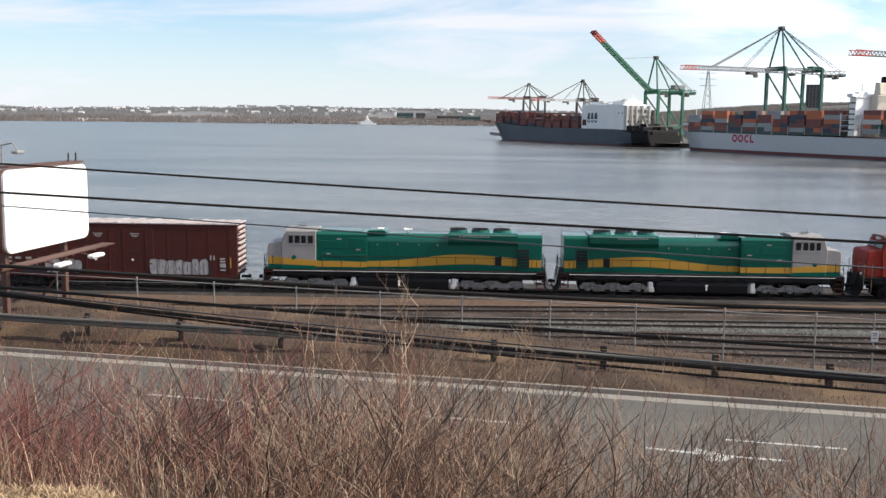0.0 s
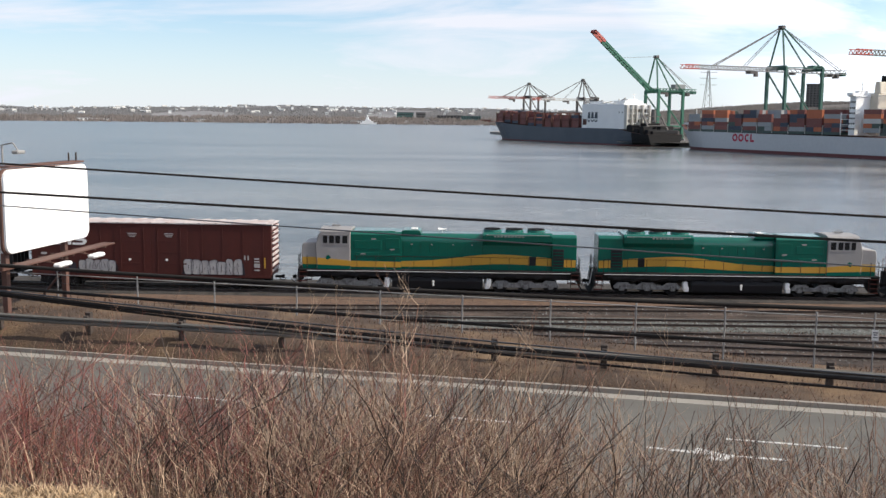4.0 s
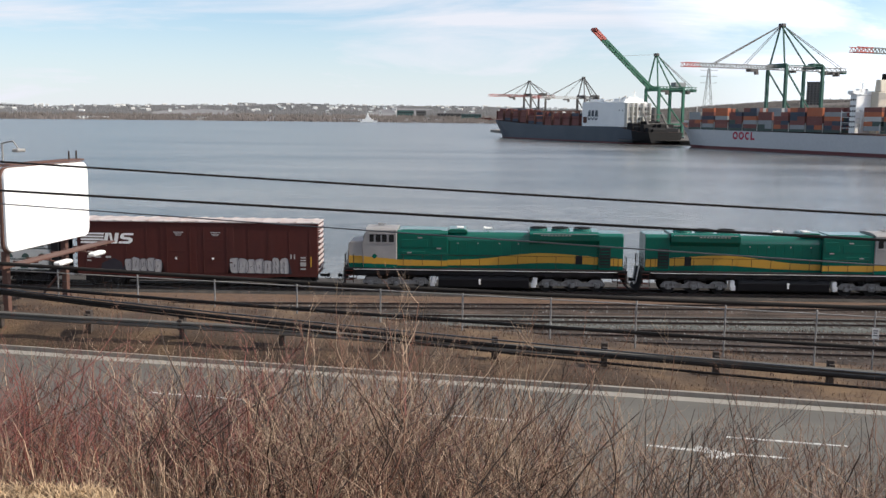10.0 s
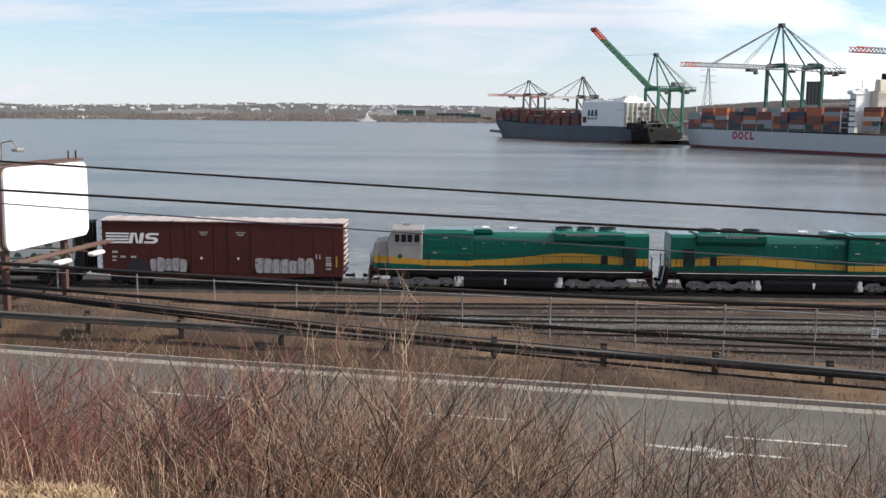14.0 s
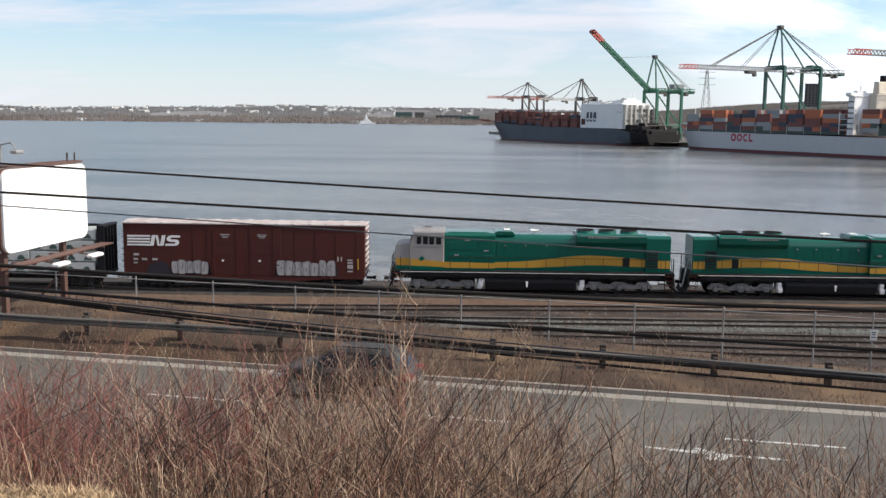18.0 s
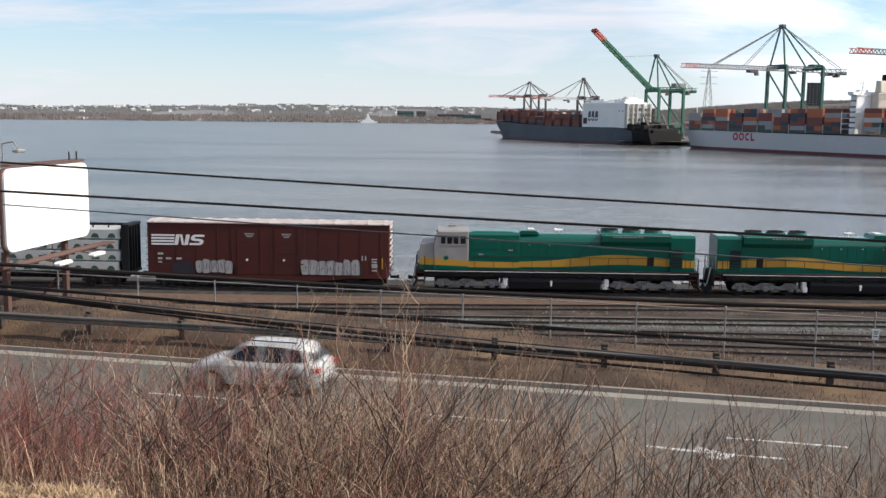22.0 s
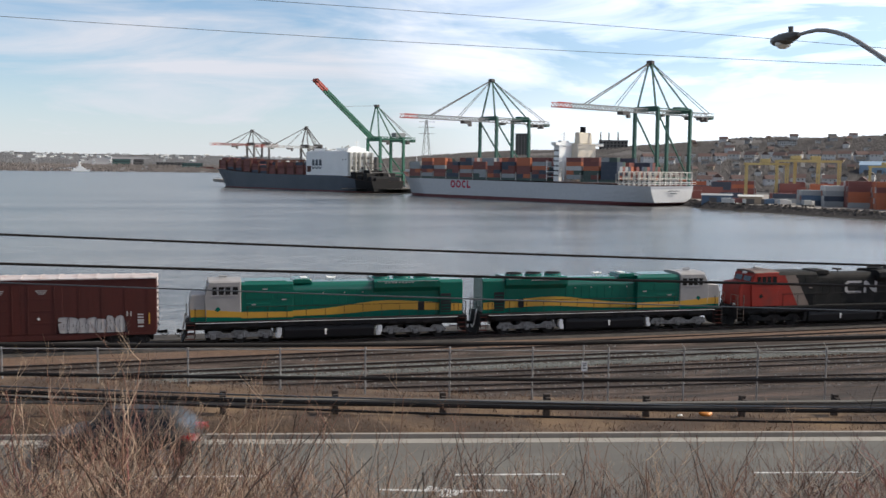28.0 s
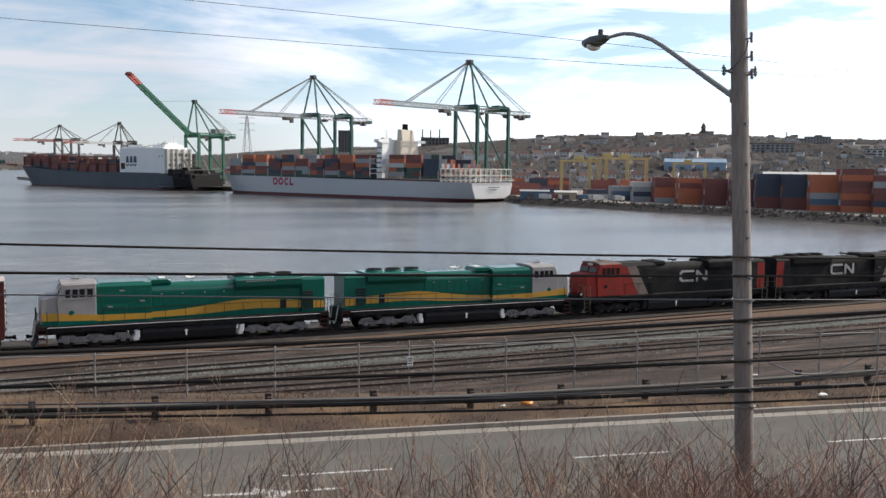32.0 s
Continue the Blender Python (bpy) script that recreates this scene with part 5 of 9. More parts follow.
# ---- chain-link fence at the top of the yard slope ----
def fence():
    t = thing("fence", Matrix.Identity(4), "tall galvanised pipe fence above the railway yard", "fence")
    us = [-26.4 - 3.9 * k for k in range(12, 0, -1)] + [-26.4, -22.4, -18.7, -14.9, -11.2, -7.7, -4.1, -0.75, 2.6, 5.9, 8.95, 12.0, 15.0, 17.8, 20.6] + [20.6 + 2.95 * k for k in range(1, 16)]
    tops = []
    for u in us:
        n = 38.9 - 0.018 * (u + 20)
        x, y = road_xy(u, n)
        g = ground_z(x, y)
        top = 6.14
        bm = B()
        bar(bm, (x, y, g - 0.2), (x, y, top), 0.036, 8)
        bar(bm, (x, y, top), (x, y, top + 0.04), 0.045, 8, 0.01)
        post = part("post", bm, M["galv"], t)
        if u > 7:
            bm = B()
            bar(bm, (x, y, top), (x - 0.22, y - 0.10, top + 0.28), 0.02, 6)
            part("wire_arm", bm, M["galv"], post)
        tops.append((x, y, top))
    for a, b in zip(tops, tops[1:]):
        bm = B()
        bar(bm, (a[0], a[1], a[2] - 0.12), (b[0], b[1], b[2] - 0.12), 0.024, 6)
        part("top_rail", bm, M["galv"], t)
        bm = B()
        for h in (0.5, 1.0, 1.5, 1.95):
            bar(bm, (a[0], a[1], a[2] - h), (b[0], b[1], b[2] - h), 0.005, 4)
        d = Vector(b) - Vector(a)
        cells = 9
        for k in range(cells):
            for q in (0, 1):
                p0 = Vector(a) + d * (k / cells) + Vector((0, 0, -0.12 if q else -1.95))
                p1 = Vector(a) + d * ((k + 1) / cells) + Vector((0, 0, -1.95 if q else -0.12))
                bar(bm, p0, p1, 0.003, 3)
        tagged(part("wire_mesh", bm, M["wire"], t), kind="stuff")
    x, y = road_xy(7.95, 38.3)
    m = Matrix.Translation((x, y, 5.43)) @ Matrix.Rotation(math.atan2(UY, UX), 4, "Z")
    bm = B()
    box(bm, -0.12, 0.12, -0.07, -0.055, -0.2, 0.2, 0.004, m)
    sign = tagged(mesh_object("fence_sign", bm, M["white_litter"]), "small white notice hung on the fence", "sign")
    bm = B()
    for z, w in ((0.1, 0.16), (0.02, 0.12), (-0.08, 0.16)):
        box(bm, -w / 2, w / 2, -0.074, -0.070, z - 0.02, z + 0.02, 0, m)
    part("notice_bars", bm, M["wire"], sign, "grey plain bars")
    for k in (-1, 1):
        bm = B()
        bar(bm, m @ Vector((0, -0.055, 0.17 * k)), m @ Vector((0, 0.05, 0.17 * k)), 0.008, 5)
        part("wire_tie", bm, M["wire"], sign)
    bm = B()
    x, y = road_xy(7.93, 38.36)
    bar(bm, (x, y, ground_z(x, y) - 0.2), (x, y, 6.3), 0.03, 8)
    part("sign_post", bm, M["galv"], sign)


fence()


# ---- billboard beyond the road, seen aslant ----
def billboard():
    a, b = Vector((-17.75, 39.6, 0)), Vector((-16.72, 46.1, 0))
    ang = math.atan2(b.y - a.y, b.x - a.x)
    w = (b - a).length
    m = Matrix.Translation((a.x, a.y, 0)) @ Matrix.Rotation(ang, 4, "Z")
    t = thing("billboard", m, "blank white billboard on rust brown steel posts", "billboard")
    z0, z1, r = 7.50, 10.93, 0.42
    out = []
    for cx, cz, a0 in ((w - r, z1 - r, 0), (r, z1 - r, 90), (r, z0 + r, 180), (w - r, z0 + r, 270)):
        for k in range(6):
            q = radians(a0 + k * 18)
            out.append((cx + r * math.cos(q), cz + r * math.sin(q)))
    bm = B()
    prism(bm, out, -0.10, 0.02, "y", 0.015)
    part("poster_panel", bm, M["board_white"], t)
    big = [((x - w / 2) * 1.018 + w / 2, (z - (z0 + z1) / 2) * 1.025 + (z0 + z1) / 2) for x, z in out]
    bm = B()
    prism(bm, big, 0.022, 0.16, "y", 0.02)
    part("back_frame", bm, M["board_frame"], t)
    bm = B()
    box(bm, -0.1, w + 0.1, 0.10, 0.75, z1 + 0.06, z1 + 0.14, 0.01)
    part("top_ledge", bm, M["board_frame"], t)
    for x in (w - 0.9, w - 0.25):
        bm = B()
        bar(bm, (x, 0.3, z1 + 0.1), (x, 0.3, z1 + 0.52), 0.045, 6)
        part("top_stub", bm, M["post_wood"], t)
    bm = B()
    bar(bm, (0.6, 0.3, z1 + 0.1), (0.6, 0.3, z1 + 1.0), 0.04, 6)
    bar(bm, (0.6, 0.3, z1 + 1.0), (0.5, -0.25, z1 + 1.1), 0.03, 6)
    bar(bm, (0.5, -0.25, z1 + 1.1), (0.45, -0.5, z1 + 0.8), 0.03, 6)
    part("top_lamp_arm", bm, M["galv"], t)
    bm = B()
    box(bm, 0.2, 0.75, -0.65, -0.35, z1 + 0.66, z1 + 0.80, 0.04)
    part("top_lamp", bm, M["galv"], t)
    bm = B()
    box(bm, -0.5, w + 0.6, -1.05, -0.45, 7.10, 7.17, 0.01)
    for k in range(8):
        box(bm, -0.3 + k * 0.95, -0.22 + k * 0.95, -1.0, 0.1, 7.02, 7.10)
    part("catwalk", bm, M["board_frame"], t)
    bm = B()
    box(bm, -0.3, w + 0.1, -0.02, 0.14, 6.85, 7.02, 0.01)
    part("lower_beam", bm, M["board_frame"], t)
    for x in (1.2, 4.0):
        bm = B()
        bar(bm, (x, -0.9, 7.12), (x, -1.7, 7.0), 0.03, 6)
        part("lamp_arm", bm, M["board_frame"], t)
        bm = B()
        box(bm, x - 0.5, x + 0.5, -2.0, -1.65, 6.92, 7.10, 0.06)
        part("lamp", bm, M["white"], t, "white floodlight housing")
    for x in (0.45, 5.0):
        p = m @ Vector((x, 0.28, 0))
        g = ground_z(p.x, p.y)
        bm = B()
        box(bm, x - 0.13, x + 0.13, 0.18, 0.42, g - 0.4, 7.5 if x < 1 else z1, 0.015)
        part("post", bm, M["board_frame"], t)
        bm = B()
        bar(bm, (x, 0.3, 6.2), (x, 1.7, g - 0.2), 0.06, 6)
        part("brace", bm, M["board_frame"], t)


billboard()


# ---- utility pole, street lamp and cables ----
POLE_N, POLE_U = 13.415, 8.27


def utility_pole():
    x, y = road_xy(POLE_U, POLE_N)
    g = ground_z(x, y)
    tx, ty = road_xy(7.72, POLE_N)
    t = thing("utility_pole", Matrix.Identity(4), "weathered grey wooden utility pole carrying cables above the bushes", "utility pole")
    bm = B()
    rings = []
    for k in range(15):
        s = k / 14
        z = g - 0.5 + (18.5 - g + 0.5) * s
        f = (z - 5.5) / 13.0
        r = 0.158 - 0.045 * f
        ring = []
        for j in range(16):
            a = 2 * math.pi * j / 16
            rr = r * (1 + 0.03 * noise.noise((math.cos(a) * 2, math.sin(a) * 2, z * 0.6)))
            ring.append(bm.verts.new((x + (tx - x) * f * 1.27 + rr * math.cos(a), y + (ty - y) * f * 1.27 + rr * math.sin(a), z)))
        rings.append(ring)
    for p, q in zip(rings, rings[1:]):
        for j in range(16):
            bm.faces.new((p[j], p[(j + 1) % 16], q[(j + 1) % 16], q[j]))
    bm.faces.new(rings[-1])
    part("pole", bm, M["wood_pole"], t, smooth=True)

    def at(z, side=0.0, off=0.0):
        f = (z - 5.5) / 13.0
        px, py = x + (tx - x) * f * 1.27, y + (ty - y) * f * 1.27
        return Vector((px + UX * side + 0.2167 * off, py + UY * side + 0.9762 * off, z))

    for z in (15.15, 14.88, 14.62):
        bm = B()
        bar(bm, at(z, 0.05, -0.10), at(z, 0.09, -0.19), 0.014, 6)
        for dz in (-0.05, -0.015, 0.02, 0.055):
            bar(bm, at(z + dz, 0.09, -0.19), at(z + dz + 0.022, 0.09, -0.19), 0.032, 10, 0.022)
        bar(bm, at(z - 0.07, 0.09, -0.19), at(z + 0.09, 0.09, -0.19), 0.016, 8)
        part("insulator", bm, M["insulator"], t)
    for s in (-1, 1):
        bm = B()
        bar(bm, at(14.66, s * 0.13), at(14.70, s * 0.26), 0.02, 6)
        for dz in (0.0, 0.04, 0.08):
            bar(bm, at(14.63 + dz, s * 0.26), at(14.655 + dz, s * 0.26), 0.036, 10, 0.026)
        bar(bm, at(14.61, s * 0.26), at(14.77, s * 0.26), 0.016, 8)
        part("insulator", bm, M["insulator"], t)
    bm = B()
    loop = [at(15.12, 0.06, -0.15), at(14.98, 0.02, -0.17), at(14.84, -0.08, -0.17), at(14.72, -0.17, -0.12), at(14.66, -0.25, -0.03)]
    for p, q in zip(loop, loop[1:]):
        bar(bm, p, q, 0.012, 6)
    part("jumper_wire", bm, M["wire"], t)
    for z in (11.88, 11.6, 11.24, 10.93, 10.3, 9.87, 9.6):
        bm = B()
        r = 0.165
        pts = [at(z, r * math.cos(a), r * math.sin(a)) for a in [k * math.pi / 6 for k in range(13)]]
        for p, q in zip(pts, pts[1:]):
            bar(bm, p, q, 0.014, 5)
        part("cable_clamp", bm, M["steel"], t)
        bm = B()
        bar(bm, at(z, 0, -0.14), at(z, 0, -0.26), 0.022, 6)
        part("bolt", bm, M["steel"], t)
    for z in (12.6, 13.3, 12.2, 10.6, 13.9):
        bm = B()
        bar(bm, at(z, 0.02, -0.13), at(z, 0.02, -0.18), 0.025, 6)
        part("bolt", bm, M["steel"], t)
    for z in (10.05, 10.9):
        bm = B()
        bar(bm, at(z, 0.14), at(z, 0.24), 0.03, 6)
        part("cable_bracket", bm, M["steel"], t)
    # street lamp on its long arm, over the road
    lamp = thing("street_lamp", Matrix.Identity(4), "cobra-head street lamp on a long curved arm of the pole", "street lamp")
    bm = B()
    pts = []
    for k in range(13):
        s = k / 12
        pts.append(at(14.32, -0.10 - 0.10 * s, 0.05 + 4.6 * s) + Vector((0, 0, 1.42 * (1.42 * s if s < 0.55 else 0.781 + 0.219 * math.sin(min(1, (s - 0.55) / 0.35) * math.pi / 2)))))
    prev = None
    for k, p in enumerate(pts):
        way = (pts[min(k + 1, 12)] - pts[max(k - 1, 0)]).normalized()
        flat = Vector((UX, UY, 0))
        up = flat.cross(way).normalized()
        loop = [bm.verts.new(p + (flat * math.cos(q * math.pi / 4) + up * math.sin(q * math.pi / 4)) * (0.046 - 0.012 * k / 12)) for q in range(8)]
        if prev:
            for q in range(8):
                bm.faces.new((prev[q], prev[(q + 1) % 8], loop[(q + 1) % 8], loop[q]))
        prev = loop
    bmesh.ops.recalc_face_normals(bm, faces=bm.faces)
    part("arm", bm, M["galv"], lamp, smooth=True)
    bm = B()
    bar(bm, at(14.22, -0.12, 0.05), at(14.42, -0.12, 0.05), 0.022, 8)
    part("arm_bracket", bm, M["galv"], lamp)
    e = pts[-1]
    d = (pts[-1] - pts[-2]).normalized()
    side = Vector((UX, UY, 0))
    bm = B()
    secs = ((-0.05, 0.045, 0.05), (0.10, 0.08, 0.08), (0.30, 0.13, 0.11), (0.55, 0.17, 0.12), (0.78, 0.15, 0.10), (0.92, 0.06, 0.05))
    rings = []
    for s, hw, hh in secs:
        c = e + d * s * 1.15
        rings.append([bm.verts.new(c + side * hw * math.cos(2 * math.pi * j / 12) + Vector((0, 0, hh * math.sin(2 * math.pi * j / 12)))) for j in range(12)])
    for p, q in zip(rings, rings[1:]):
        for j in range(12):
            bm.faces.new((p[j], p[(j + 1) % 12], q[(j + 1) % 12], q[j]))
    bm.faces.new(rings[0][::-1])
    bm.faces.new(rings[-1])
    bmesh.ops.recalc_face_normals(bm, faces=bm.faces)
    part("housing", bm, M["lamp_metal"], lamp, smooth=True)
    bm = B()
    bmesh.ops.create_uvsphere(bm, u_segments=12, v_segments=8, radius=0.15, matrix=Matrix.Translation(e + d * 0.62 + Vector((0, 0, -0.07))) @ Matrix.Diagonal((1, 1, 0.75, 1)))
    part("refractor", bm, M["lens"], lamp, "clear glass bowl", True)
    bm = B()
    bar(bm, e + d * 0.30 + Vector((0, 0, 0.10)), e + d * 0.30 + Vector((0, 0, 0.20)), 0.05, 10)
    part("photocell", bm, M["lamp_metal"], lamp)
    # drooping slack loop of one cable
    bm = B()
    loop = [road_xy(POLE_U + 0.1 + 0.2 * k, POLE_N - 0.15) for k in range(10)]
    zs = [10.28, 10.20, 10.12, 10.08, 10.07, 10.08, 10.12, 10.2, 10.28, 10.32]
    for k in range(9):
        bar(bm, (*loop[k], zs[k]), (*loop[k + 1], zs[k + 1]), 0.012, 6)
    part("slack_loop", bm, M["galv"], t)


utility_pole()


def cable(name, a, b, c, r, material, label, u0=-60.0, u1=60.0, n=POLE_N - 0.16):
    """A cable along the poles whose height is a parabola of u."""
    bm = B()
    prev = None
    for i in range(61):
        u = u0 + (u1 - u0) * i / 60
        x, y = road_xy(u, n)
        uu = u if u < 14 else 14 + (u - 14) * 0.4
        ring = [bm.verts.new((x + r * math.cos(q) * 0.2167, y + r * math.cos(q) * 0.9762, a * uu * uu + b * uu + c + r * math.sin(q))) for q in [k * math.pi / 3 for k in range(6)]]
        if prev:
            for k in range(6):
                bm.faces.new((prev[k], prev[(k + 1) % 6], ring[(k + 1) % 6], ring[k]))
        prev = ring
    bmesh.ops.recalc_face_normals(bm, faces=bm.faces)
    return tagged(mesh_object(name, bm, material, smooth=True), label, "cable", "cables on the poles")


cable("power_cable", 0.00046, -0.02916, 12.109, 0.017, M["cable"], "black power cable strung along the road")
cable("power_cable", 0.00026, -0.02086, 11.769, 0.020, M["cable"], "black power cable strung along the road")
cable("service_wire", 0.00037, -0.02916, 11.470, 0.010, M["wire"], "thin grey wire strung along the road")
cable("trunk_cable", 0.00133, 0.00726, 10.804, 0.030, M["cable"], "thick black trunk cable sagging between poles")
cable("trunk_cable", 0.00093, -0.00903, 10.336, 0.026, M["cable"], "thick black trunk cable sagging between poles")
cable("trunk_cable", 0.00166, -0.02777, 9.980, 0.030, M["cable"], "thick black trunk cable sagging between poles")
cable("trunk_cable", 0.00160, -0.0362, 9.870, 0.018, M["cable"], "black trunk cable sagging between poles")
cable("messenger_wire", 0.0012, -0.029, 10.055, 0.012, M["wire"], "thin grey wire above the trunk cable")
cable("overhead_wire", 0.00112, -0.0381, 14.882, 0.0035, M["wire"], "thin overhead wire near the pole top")
cable("overhead_wire", -0.00096, -0.05013, 15.297, 0.0035, M["wire"], "thin overhead wire near the pole top", u0=-22)


# ---- bushes on the bank ----
def shrub_mesh(seed, height, stems, spread, twigginess, arch_=0.10):
    """Bare stems that arch outward, forked branches and fine twigs as thin tapering tubes; gives stems and twigs apart."""
    rnd = random.Random(seed)
    sets = ([], []), ([], [])

    def tube(pts, r0, r1, which):
        verts, faces = sets[which]
        sides = 4 if r0 > 0.004 else 3
        prev = None
        for i, p in enumerate(pts):
            r = r0 + (r1 - r0) * i / (len(pts) - 1)
            b = len(verts)
            for k in range(sides):
                a = 2 * math.pi * k / sides
                verts.append((p[0] + r * math.cos(a), p[1] + r * math.sin(a), p[2]))
            if prev is not None:
                for k in range(sides):
                    faces.append((prev + k, prev + (k + 1) % sides, b + (k + 1) % sides, b + k))
            prev = b

    def grow(start, heading, length, r0, level, curl):
        segs = (9, 6, 4, 2)[level]
        pts, p, h = [Vector(start)], Vector(start), Vector(heading).normalized()
        kink = (0.11, 0.16, 0.22, 0.25)[level]
        for i in range(segs):
            h = (h + curl / segs + Vector((rnd.gauss(0, kink), rnd.gauss(0, kink), rnd.gauss(0, kink * 0.5)))).normalized()
            p = p + h * (length / segs)
            pts.append(p.copy())
            done = (i + 1) / segs
            if level < 3 and done > (0.22, 0.15, 0.2)[level]:
                if level == 0:
                    n = rnd.choice((0, 0, 1, 1, 1))
                elif level == 1:
                    n = rnd.choice((0, 0, 1, 1)) if rnd.random() < twigginess else 0
                else:
                    n = rnd.choice((0, 0, 1)) if rnd.random() < twigginess else 0
                for _ in range(n):
                    side = Vector((rnd.gauss(0, 1), rnd.gauss(0, 1), rnd.gauss(0.25, 0.4))).normalized()
                    nh = (h * 0.8 + side * rnd.uniform(0.45, 1.0)).normalized()
                    left = length * (1.05 - done)
                    if level == 2:
                        reach = rnd.uniform(0.05, 0.16)
                    else:
                        reach = rnd.uniform(0.45, 1.0) * max(left, length * 0.22)
                    up = Vector((rnd.gauss(0, 0.25), rnd.gauss(0, 0.25), 0.45))
                    grow(p, nh, reach, max(0.0013, r0 * rnd.uniform(0.45, 0.68) * (1 - 0.35 * done)), level + 1, up)
        tube(pts, r0, max(r0 * 0.35, 0.0011), 0 if level == 0 else 1)

    for _ in range(stems):
        a, lean = rnd.uniform(0, 2 * math.pi), abs(rnd.gauss(0, spread))
        q = rnd.uniform(0, 0.45)
        out = Vector((math.cos(a), math.sin(a), -0.25)) * arch_ * rnd.uniform(0.2, 6.0)
        grow((q * math.cos(a), q * math.sin(a), -0.1), (math.sin(lean) * math.cos(a + rnd.gauss(0, 0.5)), math.sin(lean) * math.sin(a + rnd.gauss(0, 0.5)), math.cos(lean)),
             height * rnd.uniform(0.55, 1.12), rnd.uniform(0.0055, 0.0130), 0, out)
    return sets


def shrub_kind(seed, height, stems, spread, twiggy, stem_mat, twig_mat, label, arch_=0.10):
    (sv, sf), (tv, tf) = shrub_mesh(seed, height, stems, spread, twiggy, arch_)
    t = thing("shrub", Matrix.Translation((0, 0, -60)), label, "shrub", "bare shrubs on the bank")
    tagged(raw("stem_clump", sv, sf, M[stem_mat], t), kind="stuff")
    tagged(raw("twig_tangle", tv, tf, M[twig_mat], t), kind="stuff")
    return t


def top_angle(az):
    """How far below level the tops of the shrubs stand, in degrees, by bearing."""
    return lerp(az, ((-40, 11.9), (-24, 12.0), (-14, 12.3), (-5, 12.4), (2, 13.0), (8, 14.1), (14, 15.2), (22, 15.4), (30, 15.3), (36, 14.6), (43, 14.4), (46, 13.6), (52, 12.5), (60, 12)))


def plant_shrubs():
    rnd = random.Random(5)
    reds = [shrub_kind(20 + i, 2.4, 9, 0.75, 0.9, "twig_grey" if i % 2 else "twig_red", "twig_red" if i else "twig_brown", "bare shrub with arching stems and dark red twigs", 0.26) for i in range(4)]
    tans = [shrub_kind(40 + i, 2.4, 9, 0.42, 0.9, "twig_grey" if i % 2 else "twig_brown", "twig_tan" if i % 3 else "twig_brown", "bare shrub with upright tan winter twigs") for i in range(6)]
    darks = [shrub_kind(60 + i, 2.5, 8, 0.72, 0.75, "twig_grey", "twig_grey", "bare shrub with dark forked branches", 0.28) for i in range(3)]
    thin = [shrub_kind(80 + i, 2.4, 4, 0.30, 0.8, "twig_grey", "twig_brown", "thin bare shrub with few upright stems") for i in range(3)]
    made, tries = [], 0
    while len(made) < 275 and tries < 16000:
        tries += 1
        az, d = rnd.uniform(-31, 56) if rnd.random() < 0.6 else rnd.uniform(-31, 3), rnd.uniform(5.6, 11.8) if rnd.random() < 0.7 else rnd.uniform(5.4, 7.5)
        x, y = d * math.sin(radians(az)), d * math.cos(radians(az))
        u, n = along(x, y)
        if n < 4.9 or n > 14 or any(math.hypot(x - a, y - b) < 0.33 for a, b in made):
            continue
        if math.hypot(*(p - q for p, q in zip((x, y), road_xy(POLE_U, POLE_N)))) < 0.5:
            continue
        g = ground_z(x, y)
        top = EYE - d * math.tan(radians(top_angle(az) + rnd.gauss(0.1 if az < 0 else 0.8, 0.95)))
        h = (top - g) / 2.4
        if h < 0.35 or h > 1.5:
            continue
        made.append((x, y))
        red_share = lerp(az, ((-31, 0.66), (-12, 0.55), (-6, 0.24), (2, 0.04), (36, 0.0), (40, 0.3), (46, 0.3), (50, 0.0)))
        dens = lerp(az, ((-30, 1), (8, 1), (13, 0.6), (16, 0.4), (33, 0.45), (37, 0.9), (44, 0.9), (50, 0.4)))
        if rnd.random() > dens:
            kind = rnd.choice(thin)
        elif rnd.random() < red_share:
            kind = rnd.choice(reds)
        elif rnd.random() < (0.36 if az < 2 else 0.26):
            kind = rnd.choice(darks)
        else:
            kind = rnd.choice(tans)
        m = Matrix.Translation((x, y, g)) @ Matrix.Rotation(rnd.uniform(0, 6.28), 4, "Z") @ Matrix.Diagonal((max(h, 0.7), max(h, 0.7), h, 1))
        ob = copy_thing(kind, m)
        ob.matrix_basis = m
    for az, d, top, k in ((49.3, 8.0, 12.2, 0), (50.1, 8.4, 11.9, 1), (48.6, 7.6, 11.8, 2)):
        x, y = d * math.sin(radians(az)), d * math.cos(radians(az))
        g = ground_z(x, y)
        h = (top - g) / 2.4
        m = Matrix.Translation((x, y, g)) @ Matrix.Rotation(k, 4, "Z") @ Matrix.Diagonal((0.8, 0.8, h, 1))
        copy_thing(darks[k], m)
    for k in range(22):   # a dense reddish thicket round the foot of the pole
        az, d = rnd.uniform(37.5, 46.5), rnd.uniform(6.0, 9.5)
        x, y = d * math.sin(radians(az)), d * math.cos(radians(az))
        g = ground_z(x, y)
        h = (EYE - d * math.tan(radians(14.1 + abs(rnd.gauss(0, 0.9)))) - g) / 2.4
        if h < 0.3:
            continue
        m = Matrix.Translation((x, y, g)) @ Matrix.Rotation(k * 1.1, 4, "Z") @ Matrix.Diagonal((max(h, 0.6), max(h, 0.6), h, 1))
        copy_thing((tans[0], tans[3], reds[0])[k % 3], m)
    for src in reds + tans + darks + thin:
        for c in list(src.children):
            bpy.data.objects.remove(c)
        bpy.data.objects.remove(src)


plant_shrubs()


